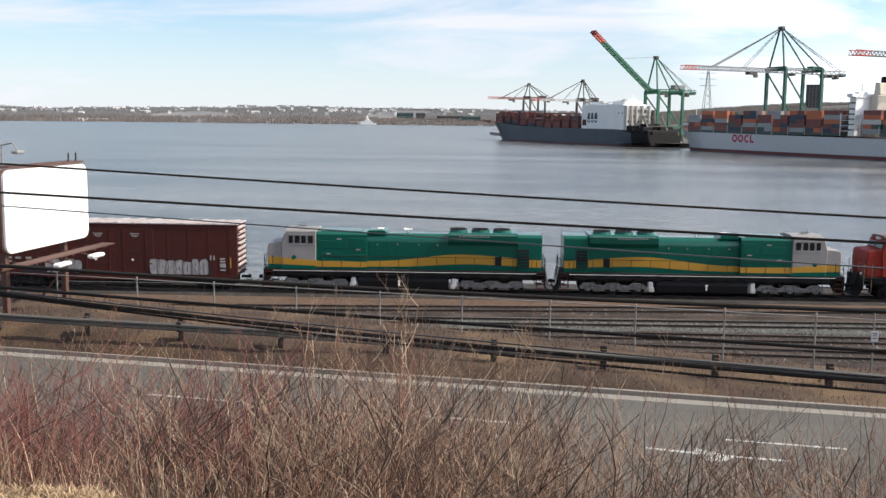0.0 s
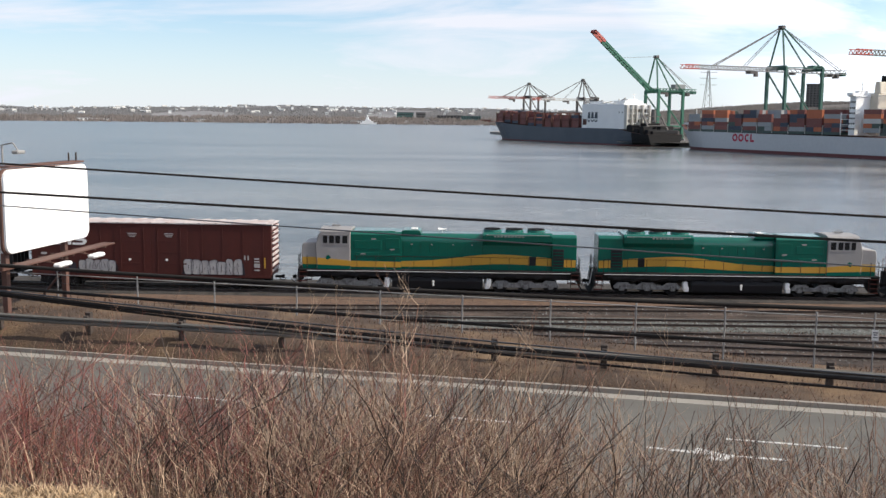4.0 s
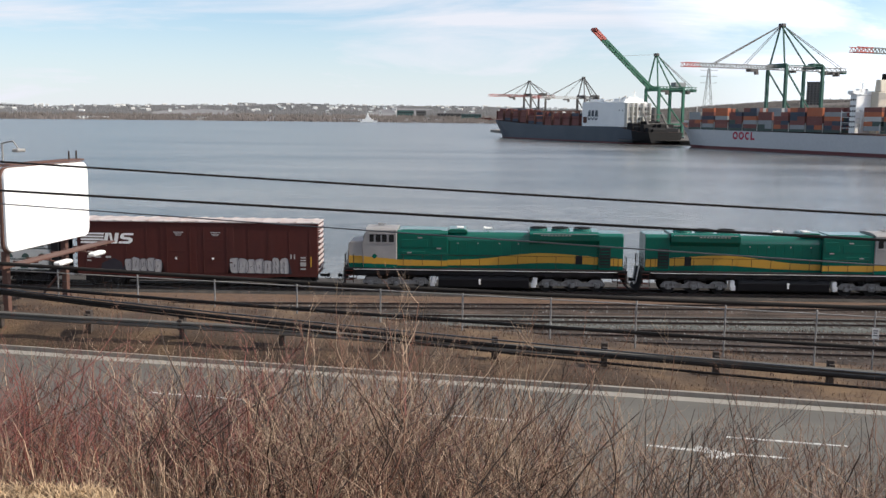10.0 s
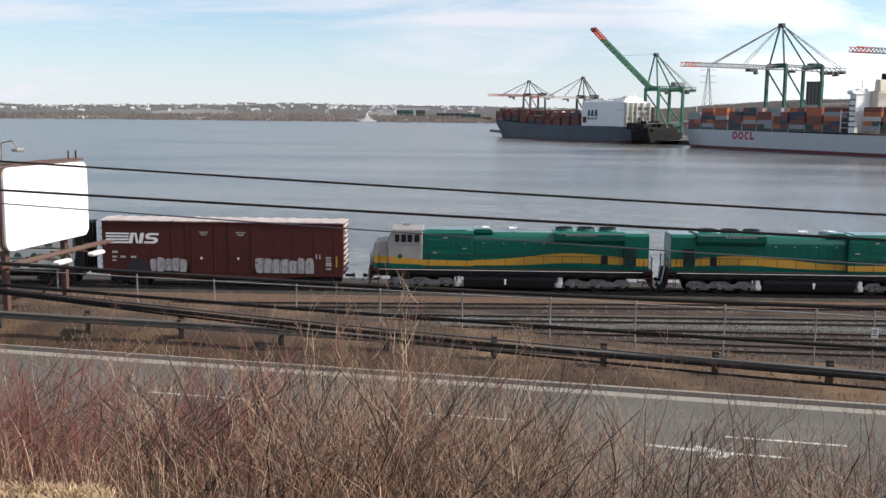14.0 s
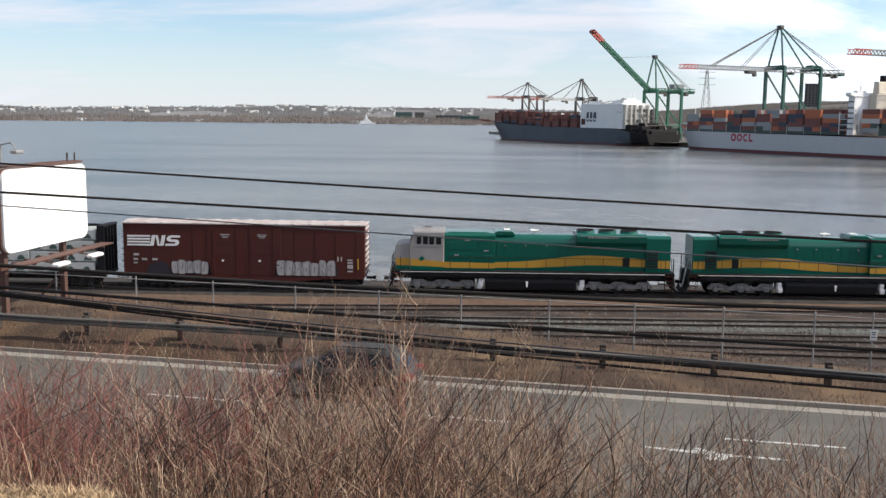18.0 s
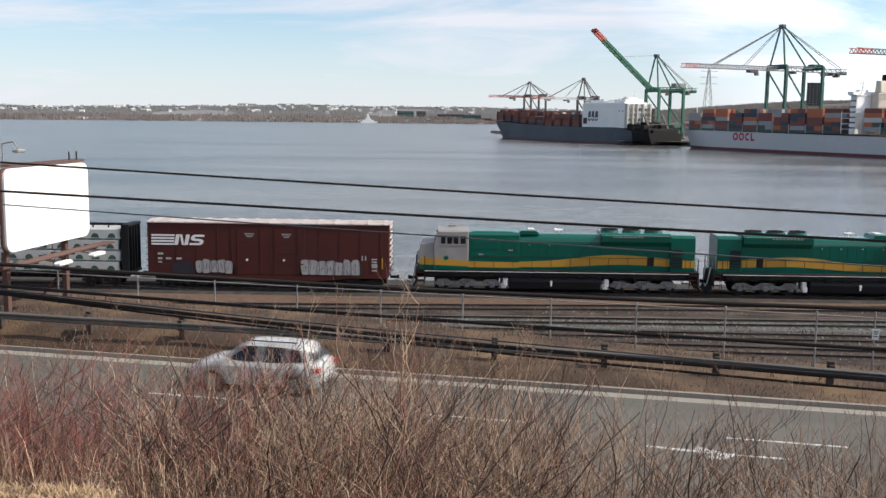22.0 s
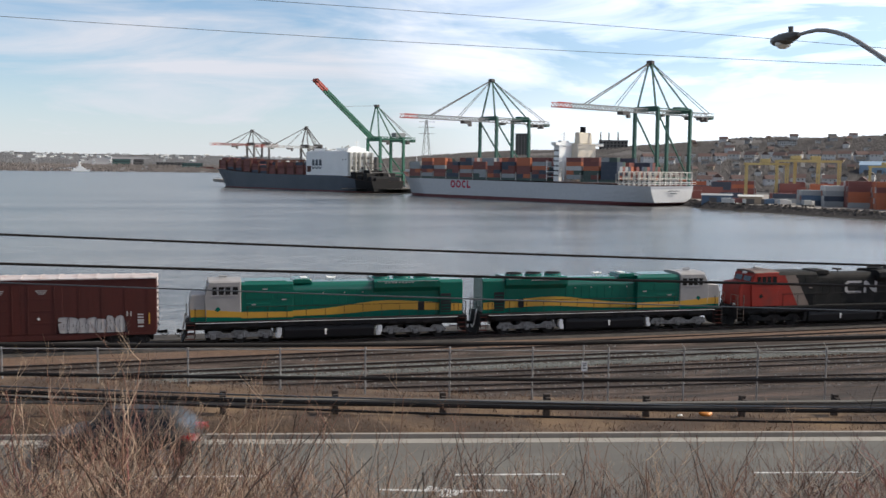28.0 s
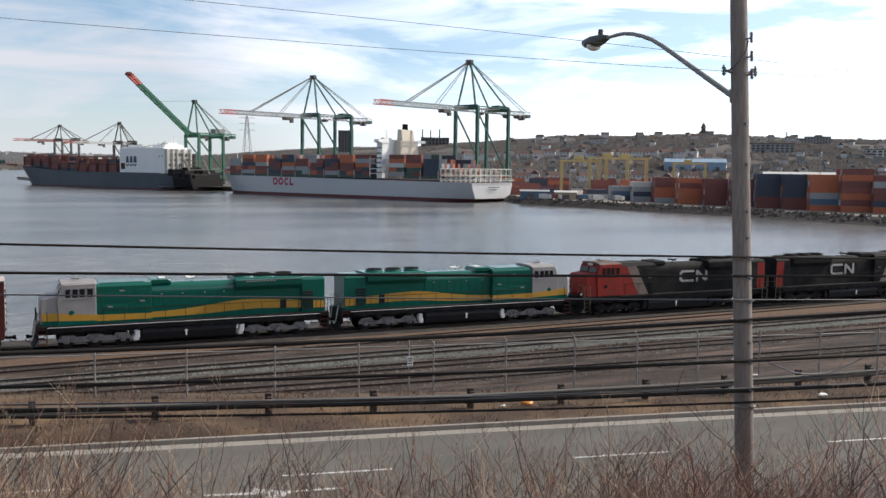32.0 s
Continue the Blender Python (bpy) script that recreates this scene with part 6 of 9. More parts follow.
# ---- dry grass ----
def blades(name, count, place, lo, hi, width, material, label, seed, lean=0.35):
    rnd = random.Random(seed)
    verts, faces = [], []
    done = 0
    while done < count:
        p = place(rnd)
        if p is None:
            continue
        x, y = p
        z = ground_z(x, y) - 0.02
        h, a = rnd.uniform(lo, hi), rnd.uniform(0, 6.28)
        lx, ly = rnd.gauss(0, lean) * h, rnd.gauss(0, lean) * h
        w = width * rnd.uniform(0.6, 1.3)
        dx, dy = math.cos(a) * w, math.sin(a) * w
        b = len(verts)
        verts += [(x - dx, y - dy, z), (x + dx, y + dy, z), (x + lx * 0.4 - dx * 0.8, y + ly * 0.4 - dy * 0.8, z + h * 0.6),
                  (x + lx * 0.4 + dx * 0.8, y + ly * 0.4 + dy * 0.8, z + h * 0.6), (x + lx, y + ly, z + h * rnd.uniform(0.8, 1.0))]
        faces += [(b, b + 1, b + 3, b + 2), (b + 2, b + 3, b + 4)]
        done += 1
    return tagged(raw(name, verts, faces, material), label, "grass", kind="stuff")


def near_edge(rnd):
    az, d = rnd.uniform(-32, -19), rnd.uniform(3.3, 4.5)
    x, y = d * math.sin(radians(az)), d * math.cos(radians(az))
    return x, y


def bank(rnd):
    az, d = rnd.uniform(-30, 55), rnd.uniform(5.0, 7.2)
    x, y = d * math.sin(radians(az)), d * math.cos(radians(az))
    if noise.noise((x * 0.7, y * 0.7, 2)) < -0.1 + 0.012 * az:
        return None
    return x, y


def verge(rnd):
    u, n = rnd.uniform(-45, 70), rnd.uniform(32.8, 40.5)
    if noise.noise((u * 0.5, n * 0.9, 8)) < -0.25 and rnd.random() < 0.8:
        return None
    return road_xy(u, n)


def slope(rnd):
    u, n = rnd.uniform(-50, 75), rnd.uniform(40, 50)
    if noise.noise((u * 0.25, n * 0.5, 4)) < -0.05:
        return None
    return road_xy(u, n)


def between_tracks(rnd):
    x = rnd.uniform(-60, 110)
    y = rnd.uniform(69.3, 72.0) - 0.005 * x if rnd.random() < 0.7 else rnd.uniform(61.2, 62.4) - 0.02 * x
    if noise.noise((x * 0.15, y * 0.8, 6)) < -0.3 + 0.6 * rnd.random() - 0.3:
        return None
    return x, y


blades("dry_grass", 12000, near_edge, 0.03, 0.09, 0.0035, M["straw"], "golden dry grass at the top of the bank", 1, 0.5)
blades("dead_stalks", 1700, bank, 0.10, 0.5, 0.0020, M["twig_tan"], "pale dead stalks among the shrubs", 2, 0.42)
blades("brown_stalks", 1100, bank, 0.2, 0.7, 0.0020, M["twig_brown"], "brown dead stalks among the shrubs", 12, 0.45)
blades("verge_grass", 26000, verge, 0.05, 0.22, 0.012, M["weed"], "short dead grass on the verge", 3, 0.5)
blades("slope_weeds", 24000, slope, 0.08, 0.38, 0.016, M["weed"], "brown weeds on the slope to the yard", 4, 0.3)
blades("track_weeds", 42000, between_tracks, 0.04, 0.2, 0.03, M["weed"], "brown dead weeds between the tracks", 6, 0.35)

for name, u, n, s, material, label in (("plastic_bag", 12.4, 36.6, 0.16, "orange_litter", "crumpled orange plastic litter on the verge"), ("plastic_cup", 11.3, 36.4, 0.07, "white_litter", "small white plastic litter on the verge"),
                                       ("paper_scrap", 25.5, 36.3, 0.12, "white_litter", "pale crumpled litter by the guard rail")):
    x, y = road_xy(u, n)
    bm = B()
    bmesh.ops.create_icosphere(bm, subdivisions=2, radius=s)
    for v in bm.verts:
        v.co *= 1 + 0.5 * noise.noise(v.co * 9 / s * 0.1 + Vector((u, 0, 0)))
        v.co.x *= 1.7
        v.co.z *= 0.7
    ob = tagged(mesh_object(name, bm, M[material]), label, "litter")
    ob.matrix_basis = Matrix.Translation((x, y, ground_z(x, y) + s * 0.5))

# ---- the container terminal: land, quay and rock shore ----
QA, QB = Vector((0.4157, -0.9095, 0)), Vector((0.9095, 0.4157, 0))   # along the quay towards the stern, and landward
LAND = -3.6
SHORE = [(345, 60), (330, 150), (312, 258), (308, 333), (297, 399), (287, 478), (303, 534)]


def terminal():
    line = SHORE + [(303 - 0.4157 * 500, 534 + 0.9095 * 500)]
    back = [(64, 1345), (700, 2300), (3200, 2300), (3200, 20), (900, 20)]
    bm = B()
    prism(bm, [p for p in line] + back, LAND - 6, LAND, "z")
    tagged(mesh_object("terminal_ground", bm, M["quay"]), "paved ground of a container terminal", "ground", kind="structure")
    bm = B()
    p0, p1 = Vector((*line[6], 0)), Vector((*line[7], 0))
    d = (p1 - p0).normalized()
    nrm = Vector((-QB.x, -QB.y, 0))
    q = [p0 + nrm * 1.2, p1 + nrm * 1.2, p1 + QB * 3, p0 + QB * 3]
    prism(bm, [(v.x, v.y) for v in q], SEA - 2, LAND + 0.4, "z")
    tagged(mesh_object("quay_wall", bm, M["quay"]), "concrete quay wall along the ship berths", "quay", kind="structure")
    rnd = random.Random(3)
    verts, faces = [], []
    for (ax, ay), (bx, by) in zip(SHORE, SHORE[1:]):
        a, b = Vector((ax, ay, 0)), Vector((bx, by, 0))
        w = (b - a).normalized()
        out = Vector((w.y, -w.x, 0)) * -1
        if out.x > 0:
            out = -out
        for _ in range(int((b - a).length * 3.2)):
            s = rnd.random()
            c = a + (b - a) * s + out * (5.5 * (1 - s * 0) * rnd.random() - 1.0)
            dep = max(0, (c - a - (b - a) * s).dot(out))
            r = rnd.uniform(0.6, 1.5)
            z = LAND - dep * 0.62 + 0.1
            k = len(verts)
            for p in ((1, 0, 0.1), (0.2, 1, 0), (-0.9, 0.5, 0.1), (-0.5, -0.9, 0), (0.1, 0.1, 0.9), (0.4, -0.5, 0.6)):
                verts.append((c.x + p[0] * r * rnd.uniform(0.7, 1.2), c.y + p[1] * r * rnd.uniform(0.7, 1.2), z + p[2] * r * rnd.uniform(0.6, 1.1) - 0.2))
            faces += [(k, k + 1, k + 4), (k + 1, k + 2, k + 4), (k + 2, k + 3, k + 4), (k + 3, k + 5, k + 4), (k, k + 4, k + 5), (k + 3, k, k + 5)]
    tagged(raw("shore_rocks", verts, faces, M["rock"]), "tumbled grey rocks along the terminal shore", "rocks", kind="stuff")
    bm = B()
    line = SHORE
    for (ax, ay), (bx, by) in zip(line, line[1:]):
        v = [bm.verts.new(p) for p in ((ax, ay, LAND + 0.1), (bx, by, LAND + 0.1), (bx - 9, by - 2, SEA - 1.5), (ax - 9, ay - 2, SEA - 1.5))]
        bm.faces.new(v)
    bmesh.ops.recalc_face_normals(bm, faces=bm.faces)
    tagged(mesh_object("shore_slope", bm, M["rock"]), "dark rock slope below the terminal", "shore", kind="structure")


terminal()

# ---- containers ----
BOX_COLOURS = ("c_orange", "c_rust", "c_navy", "c_grey", "c_white", "c_green", "c_blue", "c_brown")


def container_mesh(material):
    """A forty-foot box with corner posts, rails and ribbed sides, origin at the lower near corner."""
    bm = B()
    L, W, Hh = 12.2, 2.44, 2.59
    plan = [(0, 0), (0.16, 0), (0.16, 0.05)]
    for k in range(12):
        x = 0.6 + k * 0.95
        plan += [(x, 0.05), (x + 0.05, 0.012), (x + 0.42, 0.012), (x + 0.47, 0.05)]
    plan += [(L - 0.16, 0.05), (L - 0.16, 0), (L, 0), (L, W), (0, W)]
    prism(bm, plan, 0.02, Hh - 0.06, "z")
    top = [(0, 0), (L, 0), (L, W), (0, W)]
    va = [bm.verts.new((x, y, Hh - 0.06)) for x, y in top]
    vb = [bm.verts.new((x, y, Hh)) for x, y in top]
    bm.faces.new(vb)
    for k in range(4):
        bm.faces.new((va[k], va[(k + 1) % 4], vb[(k + 1) % 4], vb[k]))
    me = bpy.data.meshes.new("container")
    bm.to_mesh(me)
    bm.free()
    me.materials.append(material)
    return me


BOXES = {k: container_mesh(M[k]) for k in BOX_COLOURS}
BOX_WORDS = dict(c_orange="orange", c_rust="dark rust red", c_navy="dark navy blue", c_grey="pale grey", c_white="white", c_green="dark green", c_blue="blue", c_brown="red brown")


def container(colour, m, where, group):
    ob = new("container", BOXES[colour])
    ob.matrix_basis = m
    return tagged(ob, f"{BOX_WORDS[colour]} steel shipping container {where}", "container", group)


def far_rows(name, boxes, label):
    """Rows of containers behind the first one, joined by colour as one mass."""
    verts, faces, mi = [], [], []
    for m, (l, w, h), c in boxes:
        b = len(verts)
        for x in (0, l):
            for y in (0, w):
                for z in (0, h):
                    verts.append(tuple(m @ Vector((x, y, z))))
        faces += [(b, b + 1, b + 3, b + 2), (b + 4, b + 6, b + 7, b + 5), (b, b + 4, b + 5, b + 1), (b + 2, b + 3, b + 7, b + 6), (b + 1, b + 5, b + 7, b + 3), (b, b + 2, b + 6, b + 4)]
        mi += [BOX_COLOURS.index(c)] * 6
    ob = raw(name, verts, faces, [M[c] for c in BOX_COLOURS], mats=mi)
    return tagged(ob, label, "containers", kind="stuff")


# ---- ships: local x from bow to stern, y from the near side landward, z up from the sea ----
def hull(t, L, Bm, deck, top_mat, boot, flare=9.0, entry=52.0, stern=None):
    ss = [0, 1.5, 4, 8, 13, 20, 28, 38, 50, 65, L * 0.45, L * 0.6, L * 0.75, L * 0.85, L * 0.92, L * 0.97, L]
    zs = [-1.5, 0.0, boot, 0.35, 0.55, 0.8, 1.0]

    def at(i, s, side):
        d = deck(s)
        z = zs[i] if i < 3 else boot + (d - boot) * ((zs[i] - 0.2) / 0.8 if i < 6 else 1)
        f = max(0.0, min(1.0, z / 17.0))
        start = -flare * f ** 1.3 + 2
        x = start + (L - start) * (s / L)
        e = max(0.0, min(1.0, s / (entry - 18 * f)))
        hb = Bm / 2 * math.sin(e * math.pi / 2) ** 0.75
        back = max(0.0, (s - L * 0.80) / (L * 0.20))
        hb *= 1 - (0.28 * (1 - f) ** 2) * back ** 2
        if i <= 1:
            x -= 6.0 * back ** 3
        return (x, Bm / 2 + side * hb, z)

    bm = B()
    sides = {}
    for side in (-1, 1):
        sides[side] = [[bm.verts.new(at(i, s, side)) for i in range(7)] for s in ss]
        for p, q in zip(sides[side], sides[side][1:]):
            for i in range(6):
                f = bm.faces.new((p[i], q[i], q[i + 1], p[i + 1]))
                f.material_index = 1 if i < 2 else (3 if stern and q[0].co.x > L * 0.93 else 0)
    for i in range(6):
        f = bm.faces.new((sides[-1][-1][i], sides[1][-1][i], sides[1][-1][i + 1], sides[-1][-1][i + 1]))
        f.material_index = 1 if i < 2 else 3
    for k in range(len(ss) - 1):
        f = bm.faces.new((sides[-1][k][6], sides[1][k][6], sides[1][k + 1][6], sides[-1][k + 1][6]))
        f.material_index = 2
    bmesh.ops.remove_doubles(bm, verts=bm.verts, dist=0.01)
    bmesh.ops.recalc_face_normals(bm, faces=bm.faces)
    return part("hull", bm, [top_mat, M["boot_red"], M["ship_deck"], stern or top_mat], t)


def ring(bm, cx, cz, r0, r1, y, squash=1.0, a0=0.0, a1=360.0, n=24):
    pts = [(math.cos(radians(a0 + (a1 - a0) * k / n)), math.sin(radians(a0 + (a1 - a0) * k / n))) for k in range(n + 1)]
    for p, q in zip(pts, pts[1:]):
        v = [bm.verts.new((cx + squash * r * c, y, cz + r * s)) for (c, s), r in ((p, r0), (q, r0), (q, r1), (p, r1))]
        bm.faces.new(v)


def white_house_windows(t, x0, x1, z, y, n, material):
    for k in range(n):
        x = x0 + (x1 - x0) * k / (n - 1)
        bm = B()
        box(bm, x - 0.5, x + 0.5, y - 0.06, y + 0.06, z, z + 1.1)
        part("window", bm, material, t)


def grey_ship():
    m = Matrix.Translation((164, 724, SEA)) @ Matrix.Rotation(math.atan2(QA.y, QA.x), 4, "Z")
    t = thing("container_ship", m, "pale grey container ship loaded with stacked containers at the quay", "ship", "ships at the quay")
    L, W = 242, 42.0
    deck = lambda s: 17.6 if s < 14 else (17.6 - (s - 14) * 0.55 if s < 22 else 13.2 - 0.008 * (s - 22))
    h = hull(t, L, W, deck, M["hull_grey"], 2.0)
    for bm_args in ((72.4, "ring"), (78.2, "ring"), (84.0, "open"), (88.0, "foot")):
        bm = B()
        x, kind = bm_args
        if kind == "ring":
            ring(bm, x, 9.6, 1.3, 2.6, -0.05)
        elif kind == "open":
            ring(bm, x + 0.1, 9.6, 1.3, 2.6, -0.05, 0.95, 50, 310, 18)
        else:
            box(bm, x - 1.0, x + 0.3, -0.08, -0.03, 7.0, 12.2)
            box(bm, x + 0.3, x + 2.6, -0.08, -0.03, 7.0, 8.3)
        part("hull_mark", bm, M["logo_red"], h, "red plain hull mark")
    bm = B()
    for z, w in ((8.4, 11), (7.0, 6)):
        box(bm, L + 0.9, L + 1.0, W / 2 - w / 2, W / 2 + w / 2, z, z + 0.5)
    part("stern_bars", bm, M["hull_dark"], h, "dark plain bars on the stern")
    bm = B()
    box(bm, 3, 16, 12, 30, 17.5, 19.0, 0.1)
    bar(bm, (6, 21, 18), (6, 21, 30), 0.35, 8, 0.2)
    part("foremast", bm, M["ship_white"], t)
    # bridge block and funnel
    bm = B()
    box(bm, 166.5, 171.0, 1, 13, 13, 35, 0.2)
    house = part("bridge_block", bm, M["ship_white"], t, "white bridge block")
    for k, z in enumerate((35.0, 38.0, 40.4)):
        bm = B()
        if k == 1:
            box(bm, 166.5, 170.5, -1.5, W + 1.5, 35.5, 37.2, 0.1)
        elif k == 0:
            box(bm, 166, 171.5, 0, 14, 35.0, 35.5, 0.05)
        else:
            box(bm, 167, 170, 4, 11, 37.2, 38.4, 0.1)
        part("bridge_deck", bm, M["ship_white"], house)
    for z in (16, 19, 22, 25, 28, 31.5):
        white_house_windows(house, 167.3, 170.3, z, 0.97, 3, M["glass"])
    bm = B()
    bar(bm, (168.5, 8, 38), (168.5, 8, 43.5), 0.35, 8, 0.2)
    for z in (40, 42):
        beam(bm, (168.5, 5.5, z), (168.5, 10.5, z), 0.25, 0.25)
    part("radar_mast", bm, M["ship_white"], house)
    bm = B()
    box(bm, 171.2, 176.5, 12, 29, 13, 36.5, 0.3)
    casing = part("engine_casing", bm, M["funnel_cream"], t)
    bm = B()
    prism(bm, [(171.4, 36.5), (176.2, 36.5), (175.4, 43.6), (172.0, 43.8)], 14, 26, "y", 0.4)
    part("funnel", bm, M["funnel_cream"], casing, "cream funnel")
    bm = B()
    for x, y in ((173, 19), (174.2, 20), (173.2, 21.4)):
        bar(bm, (x, y, 43.5), (x, y, 47.2), 1.0, 10, 0.9)
    part("exhaust_pipe", bm, M["tank_black"], casing)
    bm = B()
    for s in (161.5, 176.0):
        for z in range(14, 26, 3):
            beam(bm, (s, 0.2, z), (s, 0.2, z + 3), 0.35, 0.35)
    for z in (16, 19, 22, 25):
        beam(bm, (161.5, 0.2, z), (176.0, 0.2, z), 0.25, 0.25)
    part("gangway_frame", bm, M["ship_white"], t)
    # bulwark rails and lashing bridges
    for k in range(16):
        s = 22.5 + k * 13.9
        if 163 < s < 176:
            continue
        bm = B()
        for y in (0.4, 41.6):
            beam(bm, (s, y, 13), (s, y, 18.2), 0.4, 0.4)
        beam(bm, (s, 0.4, 18.2), (s, 41.6, 18.2), 0.5, 0.3)
        beam(bm, (s, 0.4, 15.6), (s, 41.6, 15.6), 0.4, 0.3)
        part("lashing_bridge", bm, M["lash"], t)
    for k in range(7):
        s = 219 + k * 3.6
        bm = B()
        for y in (0.5, 10.5, 20.5, 30.5, 41.5):
            beam(bm, (s, y, 11), (s, y, 19.6), 0.5, 0.5)
        beam(bm, (s, 0.5, 19.4), (s, 41.5, 19.4), 0.5, 0.5)
        beam(bm, (s, 0.5, 15.6), (s, 41.5, 15.6), 0.5, 0.4)
        beam(bm, (s, 0.5, 11.5), (s, 10.5, 15.6), 0.35, 0.35)
        part("lashing_frame", bm, M["lash"], t)
    bm = B()
    for z in (12.6, 13.6):
        for y in (0.3, 41.7):
            beam(bm, (218, y, z), (243.5, y, z), 0.22, 0.22)
        beam(bm, (243.5, 0.3, z), (243.5, 41.7, z), 0.22, 0.22)
    part("stern_rail", bm, M["ship_white"], t)
    # containers: the near column box by box, the others as one mass
    rnd = random.Random(8)
    rest = []
    bays = [(23.2, 4, "rrgo"), (37.1, 5, "grnoo"), (51.0, 5, "brgoo"), (64.9, 4, "nrrn"), (78.8, 5, "rgonn"), (92.7, 4, "ggrr"), (106.6, 4, "orrg"), (120.5, 5, "grrnr"), (134.4, 5, "nrroo"), (148.3, 5, "orogr"),
            (177.6, 5, "rgwor"), (191.5, 5, "roorr"), (205.4, 5, "nnnnn")]
    names = dict(r="c_rust", g="c_grey", o="c_orange", b="c_brown", w="c_white", n="c_navy")
    for s, tiers, cols in bays:
        for k in range(tiers):
            c = names[cols[k]] if k < len(cols) else rnd.choice(BOX_COLOURS)
            if rnd.random() < 0.5:
                container(c, m @ Matrix.Translation((s, 0.5, 14.6 + k * 2.62)), "stacked on the ship", "containers on the ship")
                continue
            for half in (0, 1):
                c2 = c if rnd.random() < 0.5 else rnd.choice(("c_orange", "c_rust", "c_navy", "c_grey", "c_brown", "c_green"))
                container(c2, m @ Matrix.Translation((s + 6.15 * half, 0.5, 14.6 + k * 2.62)) @ Matrix.Diagonal((0.497, 1, 1, 1)), "stacked on the ship", "containers on the ship")
        prev = tiers
        for j in range(1, 16):
            if 176 < s < 183 and 3 < j < 12:
                continue
            n = max(2, min(5, prev + rnd.choice((-1, 0, 0, 0, 1))))
            prev = n
            for k in range(n):
                rest.append((m @ Matrix.Translation((s, 0.5 + j * 2.56, 14.6 + k * 2.62)), (12.2, 2.44, 2.59), rnd.choice(("c_rust", "c_rust", "c_brown", "c_orange", "c_navy", "c_navy", "c_grey", "c_brown", "c_green"))))
    far_rows("ship_containers", rest, "stacked containers behind the outer rows of the ship")
    for k in range(14):
        s = 22.5 + k * 13.9
        if 155 < s < 176:
            continue
        bm = B()
        box(bm, s, s + 12.9, 0.6, 41.4, 13.0, 14.55)
        part("hatch_cover", bm, M["c_green"], t)


grey_ship()


